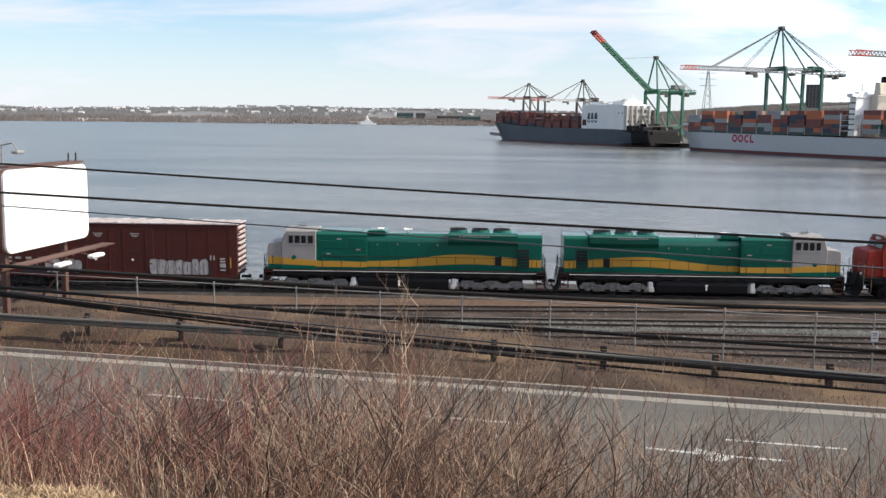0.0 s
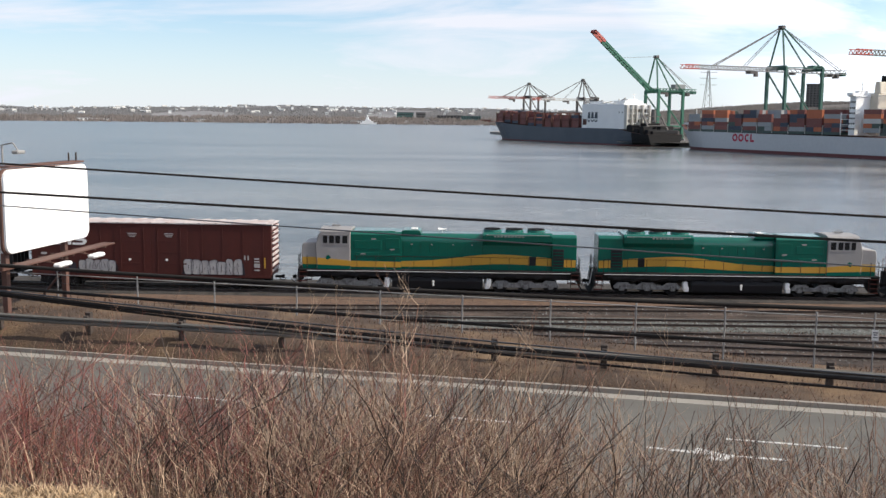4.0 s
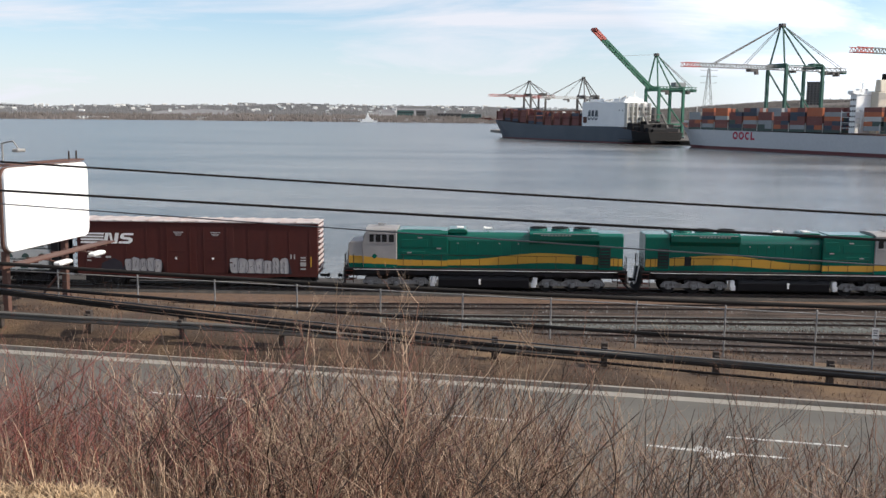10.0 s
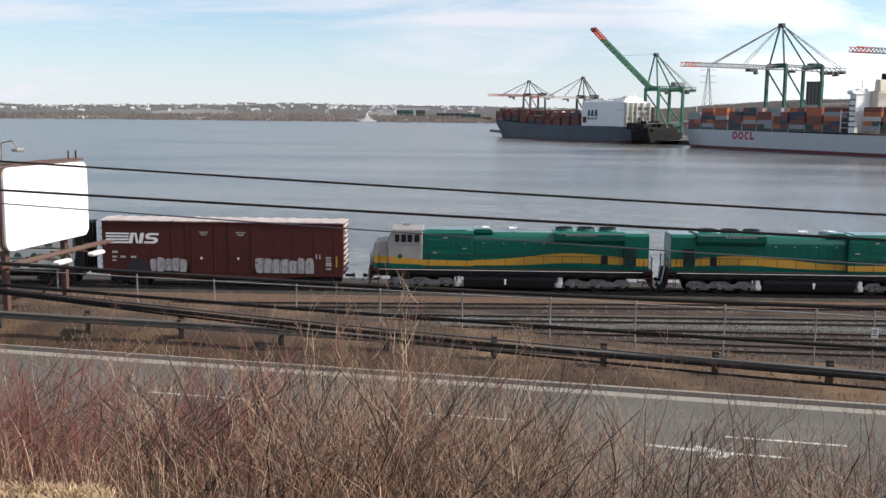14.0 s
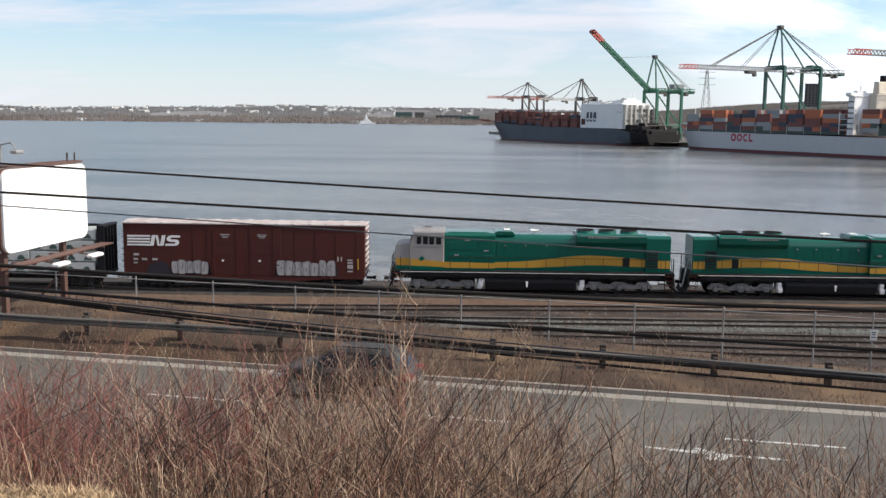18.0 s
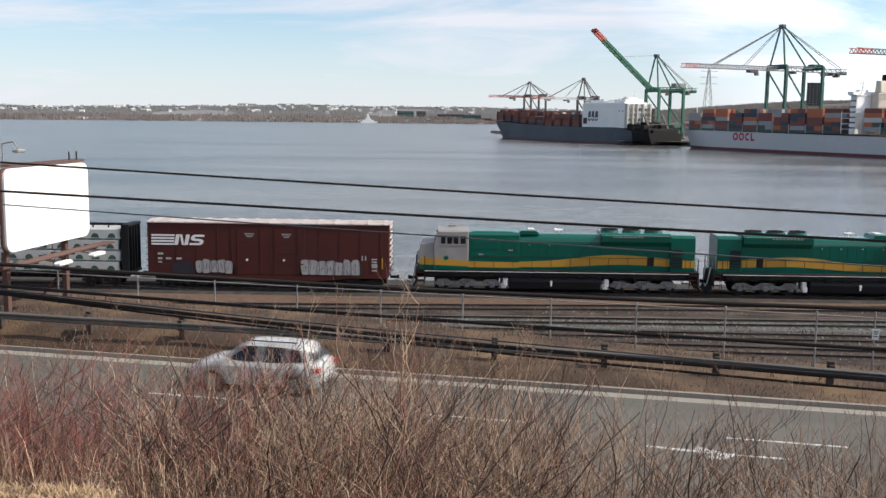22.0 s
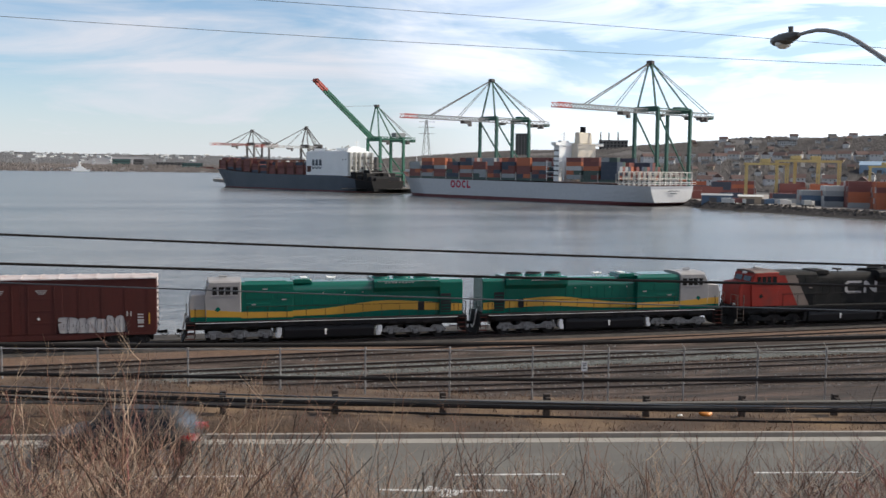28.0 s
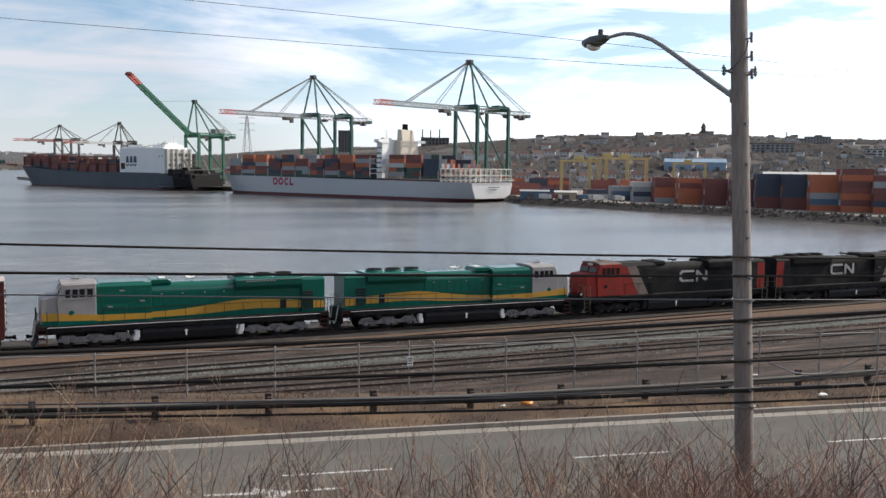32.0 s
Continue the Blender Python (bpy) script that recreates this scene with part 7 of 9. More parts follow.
def dark_ship():
    ax = Vector((0.443, -0.896, 0))
    m = Matrix.Translation((44.5, 999, SEA)) @ Matrix.Rotation(math.atan2(ax.y, ax.x), 4, "Z")
    t = thing("roro_ship", m, "dark slate hulled container ship with white superstructure", "ship", "ships at the quay")
    L, W = 257, 36.0
    deck = lambda s: 18.8 - 5.4 * min(1, s / 90) if s < 228 else max(9.5, 13.2 - (s - 228) * 0.3)
    h = hull(t, L, W, deck, M["hull_dark"], 1.0, 12.0, stern=M["black"])
    bm = B()
    box(bm, 166, 226, 0.6, 24.5, 13, 33.0, 0.3)
    house = part("superstructure", bm, M["ship_white"], t, "white slab-sided superstructure")
    bm = B()
    for x0, x1 in ((175, 179), (180, 184), (185, 189.5)):
        prism(bm, [(x0, 21.4), (x0 + 0.8, 26.6), (x1 - 0.4, 26.6), (x1, 21.4)], 0.48, 0.56)
    part("hull_mark", bm, M["hull_dark"], house, "dark plain logo shapes")
    bm = B()
    for k in range(3):
        ring(bm, 177 + k * 5, 20.6, 1.0, 2.2, 0.52, 1.0, 180, 360, 10)
    part("wave_mark", bm, M["hull_dark"], house, "dark wave shapes")
    bm = B()
    box(bm, 168, 173.5, 0.4, 0.62, 16, 21)
    part("side_door", bm, M["ship_deck"], house)
    white_house_windows(house, 219, 223.5, 26, 0.56, 2, M["glass"])
    for x0, x1, z0, z1, y0, y1 in ((168, 224, 33, 33.8, 1, 24), (170, 190, 33.8, 35.6, 6, 22), (206, 222, 33.8, 36.0, 4, 22), (212, 219, 36.0, 37.4, 9, 19)):
        bm = B()
        box(bm, x0, x1, y0, y1, z0, z1, 0.2)
        part("upper_deck", bm, M["ship_white"], house)
    bm = B()
    bar(bm, (215, 18, 37), (215, 18, 43), 0.5, 8, 0.2)
    for z in (39, 41):
        beam(bm, (215, 15.5, z), (215, 20.5, z), 0.3, 0.3)
    part("mast", bm, M["ship_white"], house)
    bm = B()
    for k in range(24):
        x = 170 + k * 2.3
        bar(bm, (x, 0.8, 33), (x, 0.8, 35.5), 0.12, 5)
    beam(bm, (168, 0.8, 35.5), (226, 0.8, 35.5), 0.2, 0.2)
    part("upper_rail", bm, M["ship_white"], house)
    # the house's after end: buttresses, galleries and vents
    for y in (1.2, 6.5, 11, 17, 23.8):
        bm = B()
        box(bm, 226, 229.5, y - 0.7, y + 0.7, 13, 32.5, 0.1)
        part("buttress", bm, M["lash"], house, "pale buttress")
    for z in (17.5, 21.5, 25.5, 29.5):
        bm = B()
        box(bm, 226, 228.6, 0.8, 24.3, z, z + 0.35)
        part("gallery", bm, M["ship_white"], house)
    # flat dark plates on the wall; the shade of recesses is their colour
    for y, z in ((3.8, 18.6), (8.7, 22.8), (14, 18.6), (20.4, 26.6), (20.4, 22.4), (14, 26.8)):
        bm = B()
        box(bm, 226, 226.3, y - 1.6, y + 1.6, z, z + 2.0)
        part("recess_shade_plate", bm, M["concrete_dark"], house, "dark plate with a recess's shade as its colour")
    bm = B()
    box(bm, 230, 254, 3, 33, 9.5, 13, 0.3)
    part("stern_house", bm, M["tank_black"], t)
    for x0, x1, y0, y1, z0, z1 in ((229, 236, 1, 9, 9.5, 16.5), (237, 243, 2, 8, 9.5, 14), (245, 250, 1.5, 10, 9, 15.5), (250, 256, 6, 20, 8, 12), (232, 240, 12, 26, 12, 18), (243, 248, 20, 33, 12, 16)):
        bm = B()
        box(bm, x0, x1, y0, y1, z0, z1, 0.4)
        part("deck_gear", bm, M["black"], t, "black deck machinery")
    bm = B()
    beam(bm, (252, 8, 9), (241, 8, 24), 1.6, 1.0)
    beam(bm, (252, 26, 9), (241, 26, 24), 1.6, 1.0)
    for k in range(5):
        beam(bm, (252 - k * 2.6, 8, 9 + k * 3.6), (252 - k * 2.6, 26, 9 + k * 3.6), 0.7, 0.7)
    part("stern_ramp_frame", bm, M["concrete_dark"], t, "folded dark stern ramp")
    for x0, x1, z, y in ((172, 186, 36.5, 8), (190, 204, 35.2, 4), (208, 220, 38.0, 6)):
        bm = B()
        beam(bm, (x0, y, 33.8), (x1, y, z), 0.8, 0.8)
        beam(bm, (x0 + 3, y, 33.5), (x0 + 3, y, z - 0.6), 0.6, 0.6)
        part("deck_crane", bm, M["lash"], house, "pale deck crane jib")
    bm = B()
    bar(bm, (236, 22, 13), (236, 22, 29), 2.2, 12, 1.8)
    part("funnel", bm, M["concrete_dark"], t)
    # cell-guide racks with containers on the fore deck
    rnd = random.Random(21)
    rest = []
    for k in range(10):
        s = 18 + k * 14.6
        zd = deck(s)
        guides = [((x, y, zd), (x, y, 26.4), 0.7, "guide_post") for y in (0.6, 18, 35.4) for x in (s, s + 12.6)]
        guides += [((s, y, z), (s + 12.6, y, z), 0.45, "guide_rail") for y in (0.6, 35.4) for z in (26.2, (zd + 26) / 2)]
        guides += [((x, 0.6, 26.2), (x, 35.4, 26.2), 0.6, "cross_guide") for x in (s, s + 12.6)]
        for p, q, w, name in guides:
            bm = B()
            beam(bm, p, q, w, w)
            part(name, bm, M["ship_deck"], t)
        n = rnd.choice((2, 3, 3, 4))
        for q in range(n):
            container(rnd.choice(("c_rust", "c_rust", "c_rust", "c_rust", "c_navy")), m @ Matrix.Translation((s + 0.2, 1.0, zd + 0.2 + q * 2.62)), "in the ship's cell guides", "containers on the ship")
        for j in range(1, 13):
            for q in range(rnd.choice((2, 3, 4, 4))):
                rest.append((m @ Matrix.Translation((s + 0.2, 1.0 + j * 2.6, zd + 0.2 + q * 2.62)), (12.2, 2.44, 2.59), rnd.choice(("c_rust", "c_rust", "c_rust", "c_navy", "c_brown"))))
    far_rows("ship_containers", rest, "stacked containers behind the outer rows of the ship")


dark_ship()


# ---- quay cranes: local x along the quay, y landward, z up from the quay ----
def lattice(bm, a, b, w, h, n, r):
    """A boom of two upright lattice girders from a to b (along y)."""
    a, b = Vector(a), Vector(b)
    for s in (-w / 2, w / 2):
        o = Vector((s, 0, 0))
        up = Vector((0, 0, h))
        beam(bm, a + o, b + o, r, r)
        beam(bm, a + o + up, b + o + up, r, r)
        for k in range(n):
            p, q = a + (b - a) * (k / n), a + (b - a) * ((k + 0.5) / n)
            e = a + (b - a) * ((k + 1) / n)
            beam(bm, p + o, q + o + up, r * 0.6, r * 0.6)
            beam(bm, q + o + up, e + o, r * 0.6, r * 0.6)
    for k in range(n + 1):
        p = a + (b - a) * (k / n)
        beam(bm, p + Vector((-w / 2, 0, 0)), p + Vector((w / 2, 0, 0)), r * 0.6, r * 0.6)


def quay_crane(px, py, portal, apex, boom, back, gauge, legs, paint, lattice_paint, label, raised=None, span=18.0):
    zq = LAND + 0.4
    m = Matrix.Translation((px, py, zq)) @ Matrix.Rotation(math.atan2(QA.y, QA.x), 4, "Z")
    t = thing("quay_crane", m, label, "crane", "cranes on the quay")
    P, A = portal - zq, apex - zq
    g = M[paint]
    for y in (0, gauge):
        for x in (-span / 2, span / 2):
            bm = B()
            beam(bm, (x, y, 1.5), (x, y, P), legs, legs)
            leg = part("leg", bm, g, t)
            bm = B()
            box(bm, x - 4, x + 4, y - 0.9, y + 0.9, 0.2, 1.8, 0.2)
            part("bogie", bm, M["crane_grey"], leg)
        for z in (9.0, P - 0.8):
            bm = B()
            beam(bm, (-span / 2, y, z), (span / 2, y, z), legs, legs * (1.7 if z > 20 else 0.9))
            part("cross_beam", bm, g, t)
    for x in (-span / 2, span / 2):
        bm = B()
        beam(bm, (x, 0, P - 0.4), (x, gauge, P - 0.4), legs * 0.32, legs * 0.32)
        part("portal_beam", bm, g, t)
        bm = B()
        beam(bm, (x, 0, 12), (x, gauge, 12), legs * 0.7, legs * 0.7)
        part("sill_beam", bm, g, t)
        bm = B()
        beam(bm, (x, 0.5, P - 4), (x, gauge - 1, 12.5), legs * 0.45, legs * 0.45)
        part("diagonal_brace", bm, g, t)
        # the frame that carries the apex
        bm = B()
        beam(bm, (x * 0.8, 0, P), (x * 0.12, 2.5, A), legs * 0.5, legs * 0.5)
        part("mast_leg", bm, g, t)
        bm = B()
        beam(bm, (x * 0.8, gauge, P), (x * 0.12, 2.5, A), legs * 0.42, legs * 0.42)
        part("back_leg", bm, g, t)
    bm = B()
    box(bm, -2.2, 2.2, 1.0, 4.2, A - 1.2, A + 1.0, 0.3)
    part("apex_block", bm, M["concrete_dark"], t)
    bz = P - 3.4 if raised is None else P - 1.0
    bm = B()
    lattice(bm, (0, -2, bz), (0, back, bz), 5.0, 2.6, 14, 0.42)
    part("back_girder", bm, M[lattice_paint], t)
    bm = B()
    if raised is None:
        box(bm, -3.0, 3.0, gauge - 3, gauge + 6, bz + 2.8, bz + 5.4, 0.2)
    else:
        box(bm, -3.2, 3.2, gauge - 4, gauge + 7, bz + 2.8, bz + 6.4, 0.3)
    part("machinery_house", bm, g if raised is None else M["crane_grey"], t)
    for y, dz in ((back - 9, 3.2), (back - 14, 2.2), (gauge + 9, 2.6), (gauge * 0.4, 1.8)):
        bm = B()
        box(bm, -2.6, 2.6, y, y + 2.2, bz - dz, bz - 0.2, 0.2)
        box(bm, -2.9, -2.3, y - 1.5, y + 3.5, bz - 0.8, bz + 0.4)
        part("hoist_gear", bm, M["concrete_dark"], t)
    bm = B()
    box(bm, -2.4, 2.4, back - 3.5, back, bz - 1.4, bz + 1, 0.2)
    part("counterweight", bm, g, t)
    bm = B()
    if raised is None:
        lattice(bm, (0, -boom, bz), (0, -2, bz), 5.0, 2.6, 26, 0.42)
    else:
        box(bm, -3.3, -2.0, -boom, -2, bz - 0.3, bz + 1.8)
        box(bm, 2.0, 3.3, -boom, -2, bz - 0.3, bz + 1.8)
        for k in range(9):
            y = -2 - (boom - 2) * k / 8
            beam(bm, (-2.6, y, bz + 0.6), (2.6, y, bz + 0.6), 0.5, 0.5)
        bmesh.ops.transform(bm, matrix=Matrix.Translation((0, -2, bz)) @ Matrix.Rotation(radians(-raised), 4, "X") @ Matrix.Translation((0, 2, -bz)), verts=bm.verts)
    bmo = part("boom", bm, M[lattice_paint], t)
    bm = B()
    if raised is None:
        lattice(bm, (0, -boom - 12, bz), (0, -boom, bz), 5.1, 2.6, 4, 0.46)
    else:
        box(bm, -3.3, -1.9, -boom - 13, -boom, bz - 0.1, bz + 2.1)
        box(bm, 1.9, 3.3, -boom - 13, -boom, bz - 0.1, bz + 2.1)
        box(bm, -3.3, 3.3, -boom - 13, -boom - 10, bz - 0.1, bz + 2.1)
        bmesh.ops.transform(bm, matrix=Matrix.Translation((0, -2, bz)) @ Matrix.Rotation(radians(-raised), 4, "X") @ Matrix.Translation((0, 2, -bz)), verts=bm.verts)
    part("boom_tip", bm, M["crane_red"], bmo, "faded red boom tip")
    if raised is None:
        for y in (-boom * 0.42, -boom * 0.80):
            for x in (-1.6, 1.6):
                bm = B()
                beam(bm, (x * 0.3, 2.5, A), (x, y, bz + 2.6), 0.5 if y < -boom * 0.6 else 0.3, 0.5 if y < -boom * 0.6 else 0.3)
                part("stay", bm, M["concrete_dark"], t)
    else:
        for x in (-1.6, 1.6):
            bm = B()
            c, s = math.cos(radians(raised)), math.sin(radians(raised))
            beam(bm, (x * 0.3, 2.5, A), (x, -2 - boom * 0.62 * c, bz + 2 + boom * 0.62 * s), 0.25, 0.25)
            part("stay", bm, M["crane_grey"], t)
    for x in (-1.6, 1.6):
        bm = B()
        beam(bm, (x * 0.3, 2.5, A), (x, back - 4, bz + 2.6), 0.35, 0.35)
        part("back_stay", bm, M["concrete_dark"], t)
    bm = B()
    ty = 0 if raised is None else 34
    box(bm, -2.4, 2.4, ty - 26, ty - 19, bz - 2.0, bz + 0.1, 0.15)
    box(bm, 1.2, 3.4, ty - 22, ty - 19.5, bz - 4.0, bz - 1.9, 0.15)
    part("trolley", bm, M["concrete_dark"], t)


quay_crane(296, 571, 53.2, 82.0, 73, 70, 34, 1.9, "crane_green", "crane_grey", "tall green quay crane with lowered lattice boom")
quay_crane(235, 705, 51.8, 79.5, 70, 64, 34, 1.9, "crane_green", "crane_grey", "tall green quay crane with lowered lattice boom")
quay_crane(175, 835, 38.5, 66.4, 64, 44, 25, 2.0, "crane_bright", "crane_bright", "bright green quay crane with raised boom", raised=38.2)
quay_crane(109, 1295, 43.0, 59.6, 44, 40, 22, 2.0, "concrete_dark", "c_brown", "distant dark quay crane with lowered boom")
quay_crane(178, 1288, 41.0, 65.0, 60, 24, 20, 2.4, "concrete_dark", "c_white", "distant dark quay crane with lowered boom")


# ---- yard stacks, yard gantries, sheds ----
def yard():
    rnd = random.Random(14)
    rest = []
    rows = (
        (35.0, 575, 2, "gn"), (36.5, 545, 3, "gbg"), (37.7, 535, 4, "nngw"), (38.9, 520, 5, "goorr"), (40.3, 505, 5, "oooro"), (41.7, 492, 5, "rrrrr"), (43.1, 480, 5, "rrrrr"), (44.5, 470, 6, "rrnnnn"),
        (45.9, 461, 6, "rrnnnn"), (47.3, 452, 6, "obbooo"), (48.9, 446, 7, "oroobor"), (50.5, 440, 6, "onrror"), (52.1, 436, 6, "rorobo"))
    names = dict(r="c_rust", g="c_grey", o="c_orange", b="c_blue", w="c_white", n="c_navy")
    for az, d, tiers, cols in rows:
        x, y = d * math.sin(radians(az)), d * math.cos(radians(az))
        face = radians(-az) + rnd.uniform(-0.03, 0.03) + 0.16
        m = Matrix.Translation((x, y, LAND + 0.02)) @ Matrix.Rotation(face, 4, "Z") @ Matrix.Translation((-6.1, 0, 0))
        for k in range(tiers):
            c = names[cols[k % len(cols)]]
            if rnd.random() < 0.12:
                c = rnd.choice(("c_rust", "c_brown", "c_navy", "c_grey"))
            container(c, m @ Matrix.Translation((rnd.uniform(-0.15, 0.15), rnd.uniform(-0.2, 0.2), k * 2.6)), "stacked on the terminal", "container stacks of the yard")
        for j in range(1, 7):
            for k in range(max(1, tiers - rnd.choice((0, 0, 1, 2)))):
                rest.append((m @ Matrix.Translation((0, j * 2.7, k * 2.6)), (12.2, 2.44, 2.59), names[cols[-1]] if rnd.random() < 0.6 else rnd.choice(("c_orange", "c_rust", "c_brown", "c_grey", "c_white"))))
    for _ in range(70):
        az, d = rnd.uniform(28.5, 55), rnd.uniform(580, 820)
        x, y = d * math.sin(radians(az)), d * math.cos(radians(az))
        m = Matrix.Translation((x, y, LAND)) @ Matrix.Rotation(radians(-az + rnd.choice((0, 0, 90)) + 12), 4, "Z")
        for j in range(rnd.choice((1, 2, 3))):
            c = rnd.choice(BOX_COLOURS[:5] + ("c_rust", "c_brown", "c_orange"))
            for k in range(rnd.choice((2, 3, 4, 4))):
                rest.append((m @ Matrix.Translation((0, j * 2.6, k * 2.6)), (12.2, 2.44, 2.59), rnd.choice((c, c, "c_rust", "c_brown"))))
    far_rows("yard_containers", rest, "container stacks further back on the terminal")
    for az, d, h, w in ((34.0, 640, 22, 24), (35.6, 640, 24, 24), (36.6, 655, 24, 26), (40.1, 800, 22, 24), (52, 700, 20, 24)):
        x, y = d * math.sin(radians(az)), d * math.cos(radians(az))
        t = thing("yard_gantry", Matrix.Translation((x, y, LAND)) @ Matrix.Rotation(radians(-az + 8), 4, "Z"), "yellow wheeled gantry crane among the containers", "crane", "yellow gantries of the yard")
        for sx in (-w / 2, w / 2):
            for sy in (-4, 4):
                bm = B()
                beam(bm, (sx, sy, 1.6), (sx, sy, h), 0.9, 0.9)
                leg = part("leg", bm, M["crane_yellow"], t)
                bm = B()
                for q in (-1.2, 1.2):
                    bar(bm, (sx - 0.5, sy + q, 0.9), (sx + 0.5, sy + q, 0.9), 0.9, 10)
                part("wheel_pair", bm, M["tank_black"], leg)
            bm = B()
            beam(bm, (sx, -4.5, 2.2), (sx, 4.5, 2.2), 1.2, 1.2)
            part("sill_beam", bm, M["crane_yellow"], t)
        for sy in (-4, 4):
            bm = B()
            beam(bm, (-w / 2 - 1, sy, h), (w / 2 + 1, sy, h), 1.0, 1.3)
            part("top_girder", bm, M["crane_yellow"], t)
        bm = B()
        box(bm, -4, 1.5, -3.4, 3.4, h + 0.8, h + 3.2, 0.15)
        part("trolley", bm, M["crane_yellow"], t)
        bm = B()
        box(bm, 1.8, 4.0, -1.2, 1.2, h - 3.6, h - 1.0, 0.15)
        part("operator_cab", bm, M["c_white"], t)
    for az, d, L, W, hh, wall, roof, label in ((40.4, 985, 58, 30, 9, "shed_blue", "shed_blue", "long pale blue terminal shed"), (46.2, 930, 70, 24, 6, "c_white", "c_white", "long low white terminal shed"), (45.6, 900, 60, 22, 6, "house_white", "c_white", "low white terminal shed"),
                                               (31.4, 560, 16, 8, 4, "c_blue", "c_grey", "small blue quay building"), (33.2, 545, 12, 8, 4, "house_tan", "c_white", "small pale quay building"), (47.9, 820, 34, 14, 7, "house_white", "roof_dark", "low white office building")):
        x, y = d * math.sin(radians(az)), d * math.cos(radians(az))
        t = thing("shed", Matrix.Translation((x, y, LAND if d < 700 else max(LAND, hill_z(az, d)))) @ Matrix.Rotation(radians(-az), 4, "Z"), label, "building")
        bm = B()
        box(bm, -L / 2, L / 2, 0, W, -3, hh, 0.05)
        part("wall", bm, M[wall], t)
        bm = B()
        prism(bm, [(-0.6, hh), (W / 2, hh + W * 0.12), (W + 0.6, hh)], -L / 2 - 0.5, L / 2 + 0.5, "x")
        part("roof", bm, M[roof], t)
        for k in range(int(L / 12) + 1):
            bm = B()
            xx = -L / 2 + 4 + k * 11
            box(bm, xx, min(xx + 4, L / 2 - 0.5), -0.08, 0.02, 0.1, min(hh * 0.7, 4.5))
            part("door", bm, M["concrete_dark"], t)
    for k in range(7):
        az, d = 30 + k * 3.4, 620 + 40 * (k % 3)
        x, y = d * math.sin(radians(az)), d * math.cos(radians(az))
        t = thing("light_mast", Matrix.Translation((x, y, LAND)), "tall slim floodlight mast on the terminal", "light mast", "masts of the yard")
        bm = B()
        bar(bm, (0, 0, 0), (0, 0, 27), 0.32, 8, 0.16)
        part("mast", bm, M["crane_grey"], t)
        bm = B()
        box(bm, -1.6, 1.6, -0.4, 0.4, 26.6, 27.4, 0.05)
        part("lamp_head", bm, M["crane_grey"], t)
    for k, (az, d, col) in enumerate(((32.0, 532, "c_white"), (32.6, 534, "c_rust"), (34.3, 528, "c_blue"), (35.0, 526, "c_white"), (36.2, 520, "c_grey"))):
        x, y = d * math.sin(radians(az)), d * math.cos(radians(az))
        t = thing("yard_truck", Matrix.Translation((x, y, LAND)) @ Matrix.Rotation(radians(-az + 10 * k), 4, "Z"), "small terminal truck parked near the shore", "truck", "trucks of the terminal")
        bm = B()
        box(bm, -3.2, 1.4, -1.2, 1.2, 1.0, 3.4, 0.08)
        part("cargo_box", bm, M[col], t)
        bm = B()
        box(bm, 1.5, 3.4, -1.1, 1.1, 0.7, 2.9, 0.15)
        part("cab", bm, M["c_white"], t)
        for wx in (-2.2, 2.4):
            for wy in (-1.1, 1.1):
                bm = B()
                bar(bm, (wx, wy - 0.15, 0.5), (wx, wy + 0.15, 0.5), 0.5, 10)
                part("wheel", bm, M["tank_black"], t)


# ---- hills behind the terminal and the far shore ----
def polar(az, d):
    return d * math.sin(radians(az)), d * math.cos(radians(az))


RIDGE = ((10, 0.004), (14, 0.008), (20, 0.0165), (23.3, 0.0190), (28, 0.0255), (33, 0.0295), (40.6, 0.0325), (50, 0.0275), (62, 0.030))
FAR_RIDGE = ((-40, 0.0055), (-24, 0.0058), (-21, 0.0062), (-14, 0.0085), (-9, 0.0105), (-4, 0.0095), (2, 0.0095), (6, 0.0085), (12, 0.0085), (20, 0.0095))


def hill_z(az, d):
    s = max(0.0, min(1.0, (d - 820) / 640))
    top = EYE + 1460 * lerp(az, RIDGE)
    x, y = polar(az, d)
    z = LAND + (top - LAND) * (s * s * (3 - 2 * s)) ** 0.8
    return z + 5.0 * s * noise.noise((x * 0.004, y * 0.004, 1)) + 2.0 * s * noise.noise((x * 0.02, y * 0.02, 1))


def far_z(az, d):
    s = max(0.0, min(1.0, (d - 3130) / 900))
    top = EYE + 4030 * lerp(az, FAR_RIDGE)
    x, y = polar(az, d)
    return SEA - 1 + (top - SEA) * (s * s * (3 - 2 * s)) ** 0.55 + 9 * s * noise.noise((x * 0.0014, y * 0.0014, 4)) + 4 * s * noise.noise((x * 0.006, y * 0.006, 2))


yard()


def polar_sheet(name, fn, azs, ds, material, label):
    verts, faces = [], []
    for d in ds:
        for a in azs:
            verts.append((*polar(a, d), fn(a, d)))
    w = len(azs)
    for j in range(len(ds) - 1):
        for i in range(w - 1):
            faces.append((j * w + i, j * w + i + 1, (j + 1) * w + i + 1, (j + 1) * w + i))
    ob = raw(name, verts, faces, material)
    for p in ob.data.polygons:
        p.use_smooth = True
    return tagged(ob, label, "hill", kind="structure")


polar_sheet("hillside", hill_z, [10 + 0.4 * i for i in range(130)], [790 + 35 * i for i in range(22)] + [1650, 1900], M["hill"], "brown winter hillside behind the terminal")
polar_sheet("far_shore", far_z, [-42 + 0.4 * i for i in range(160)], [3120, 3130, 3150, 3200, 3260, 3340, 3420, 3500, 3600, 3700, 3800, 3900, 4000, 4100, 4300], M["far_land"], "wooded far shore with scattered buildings")


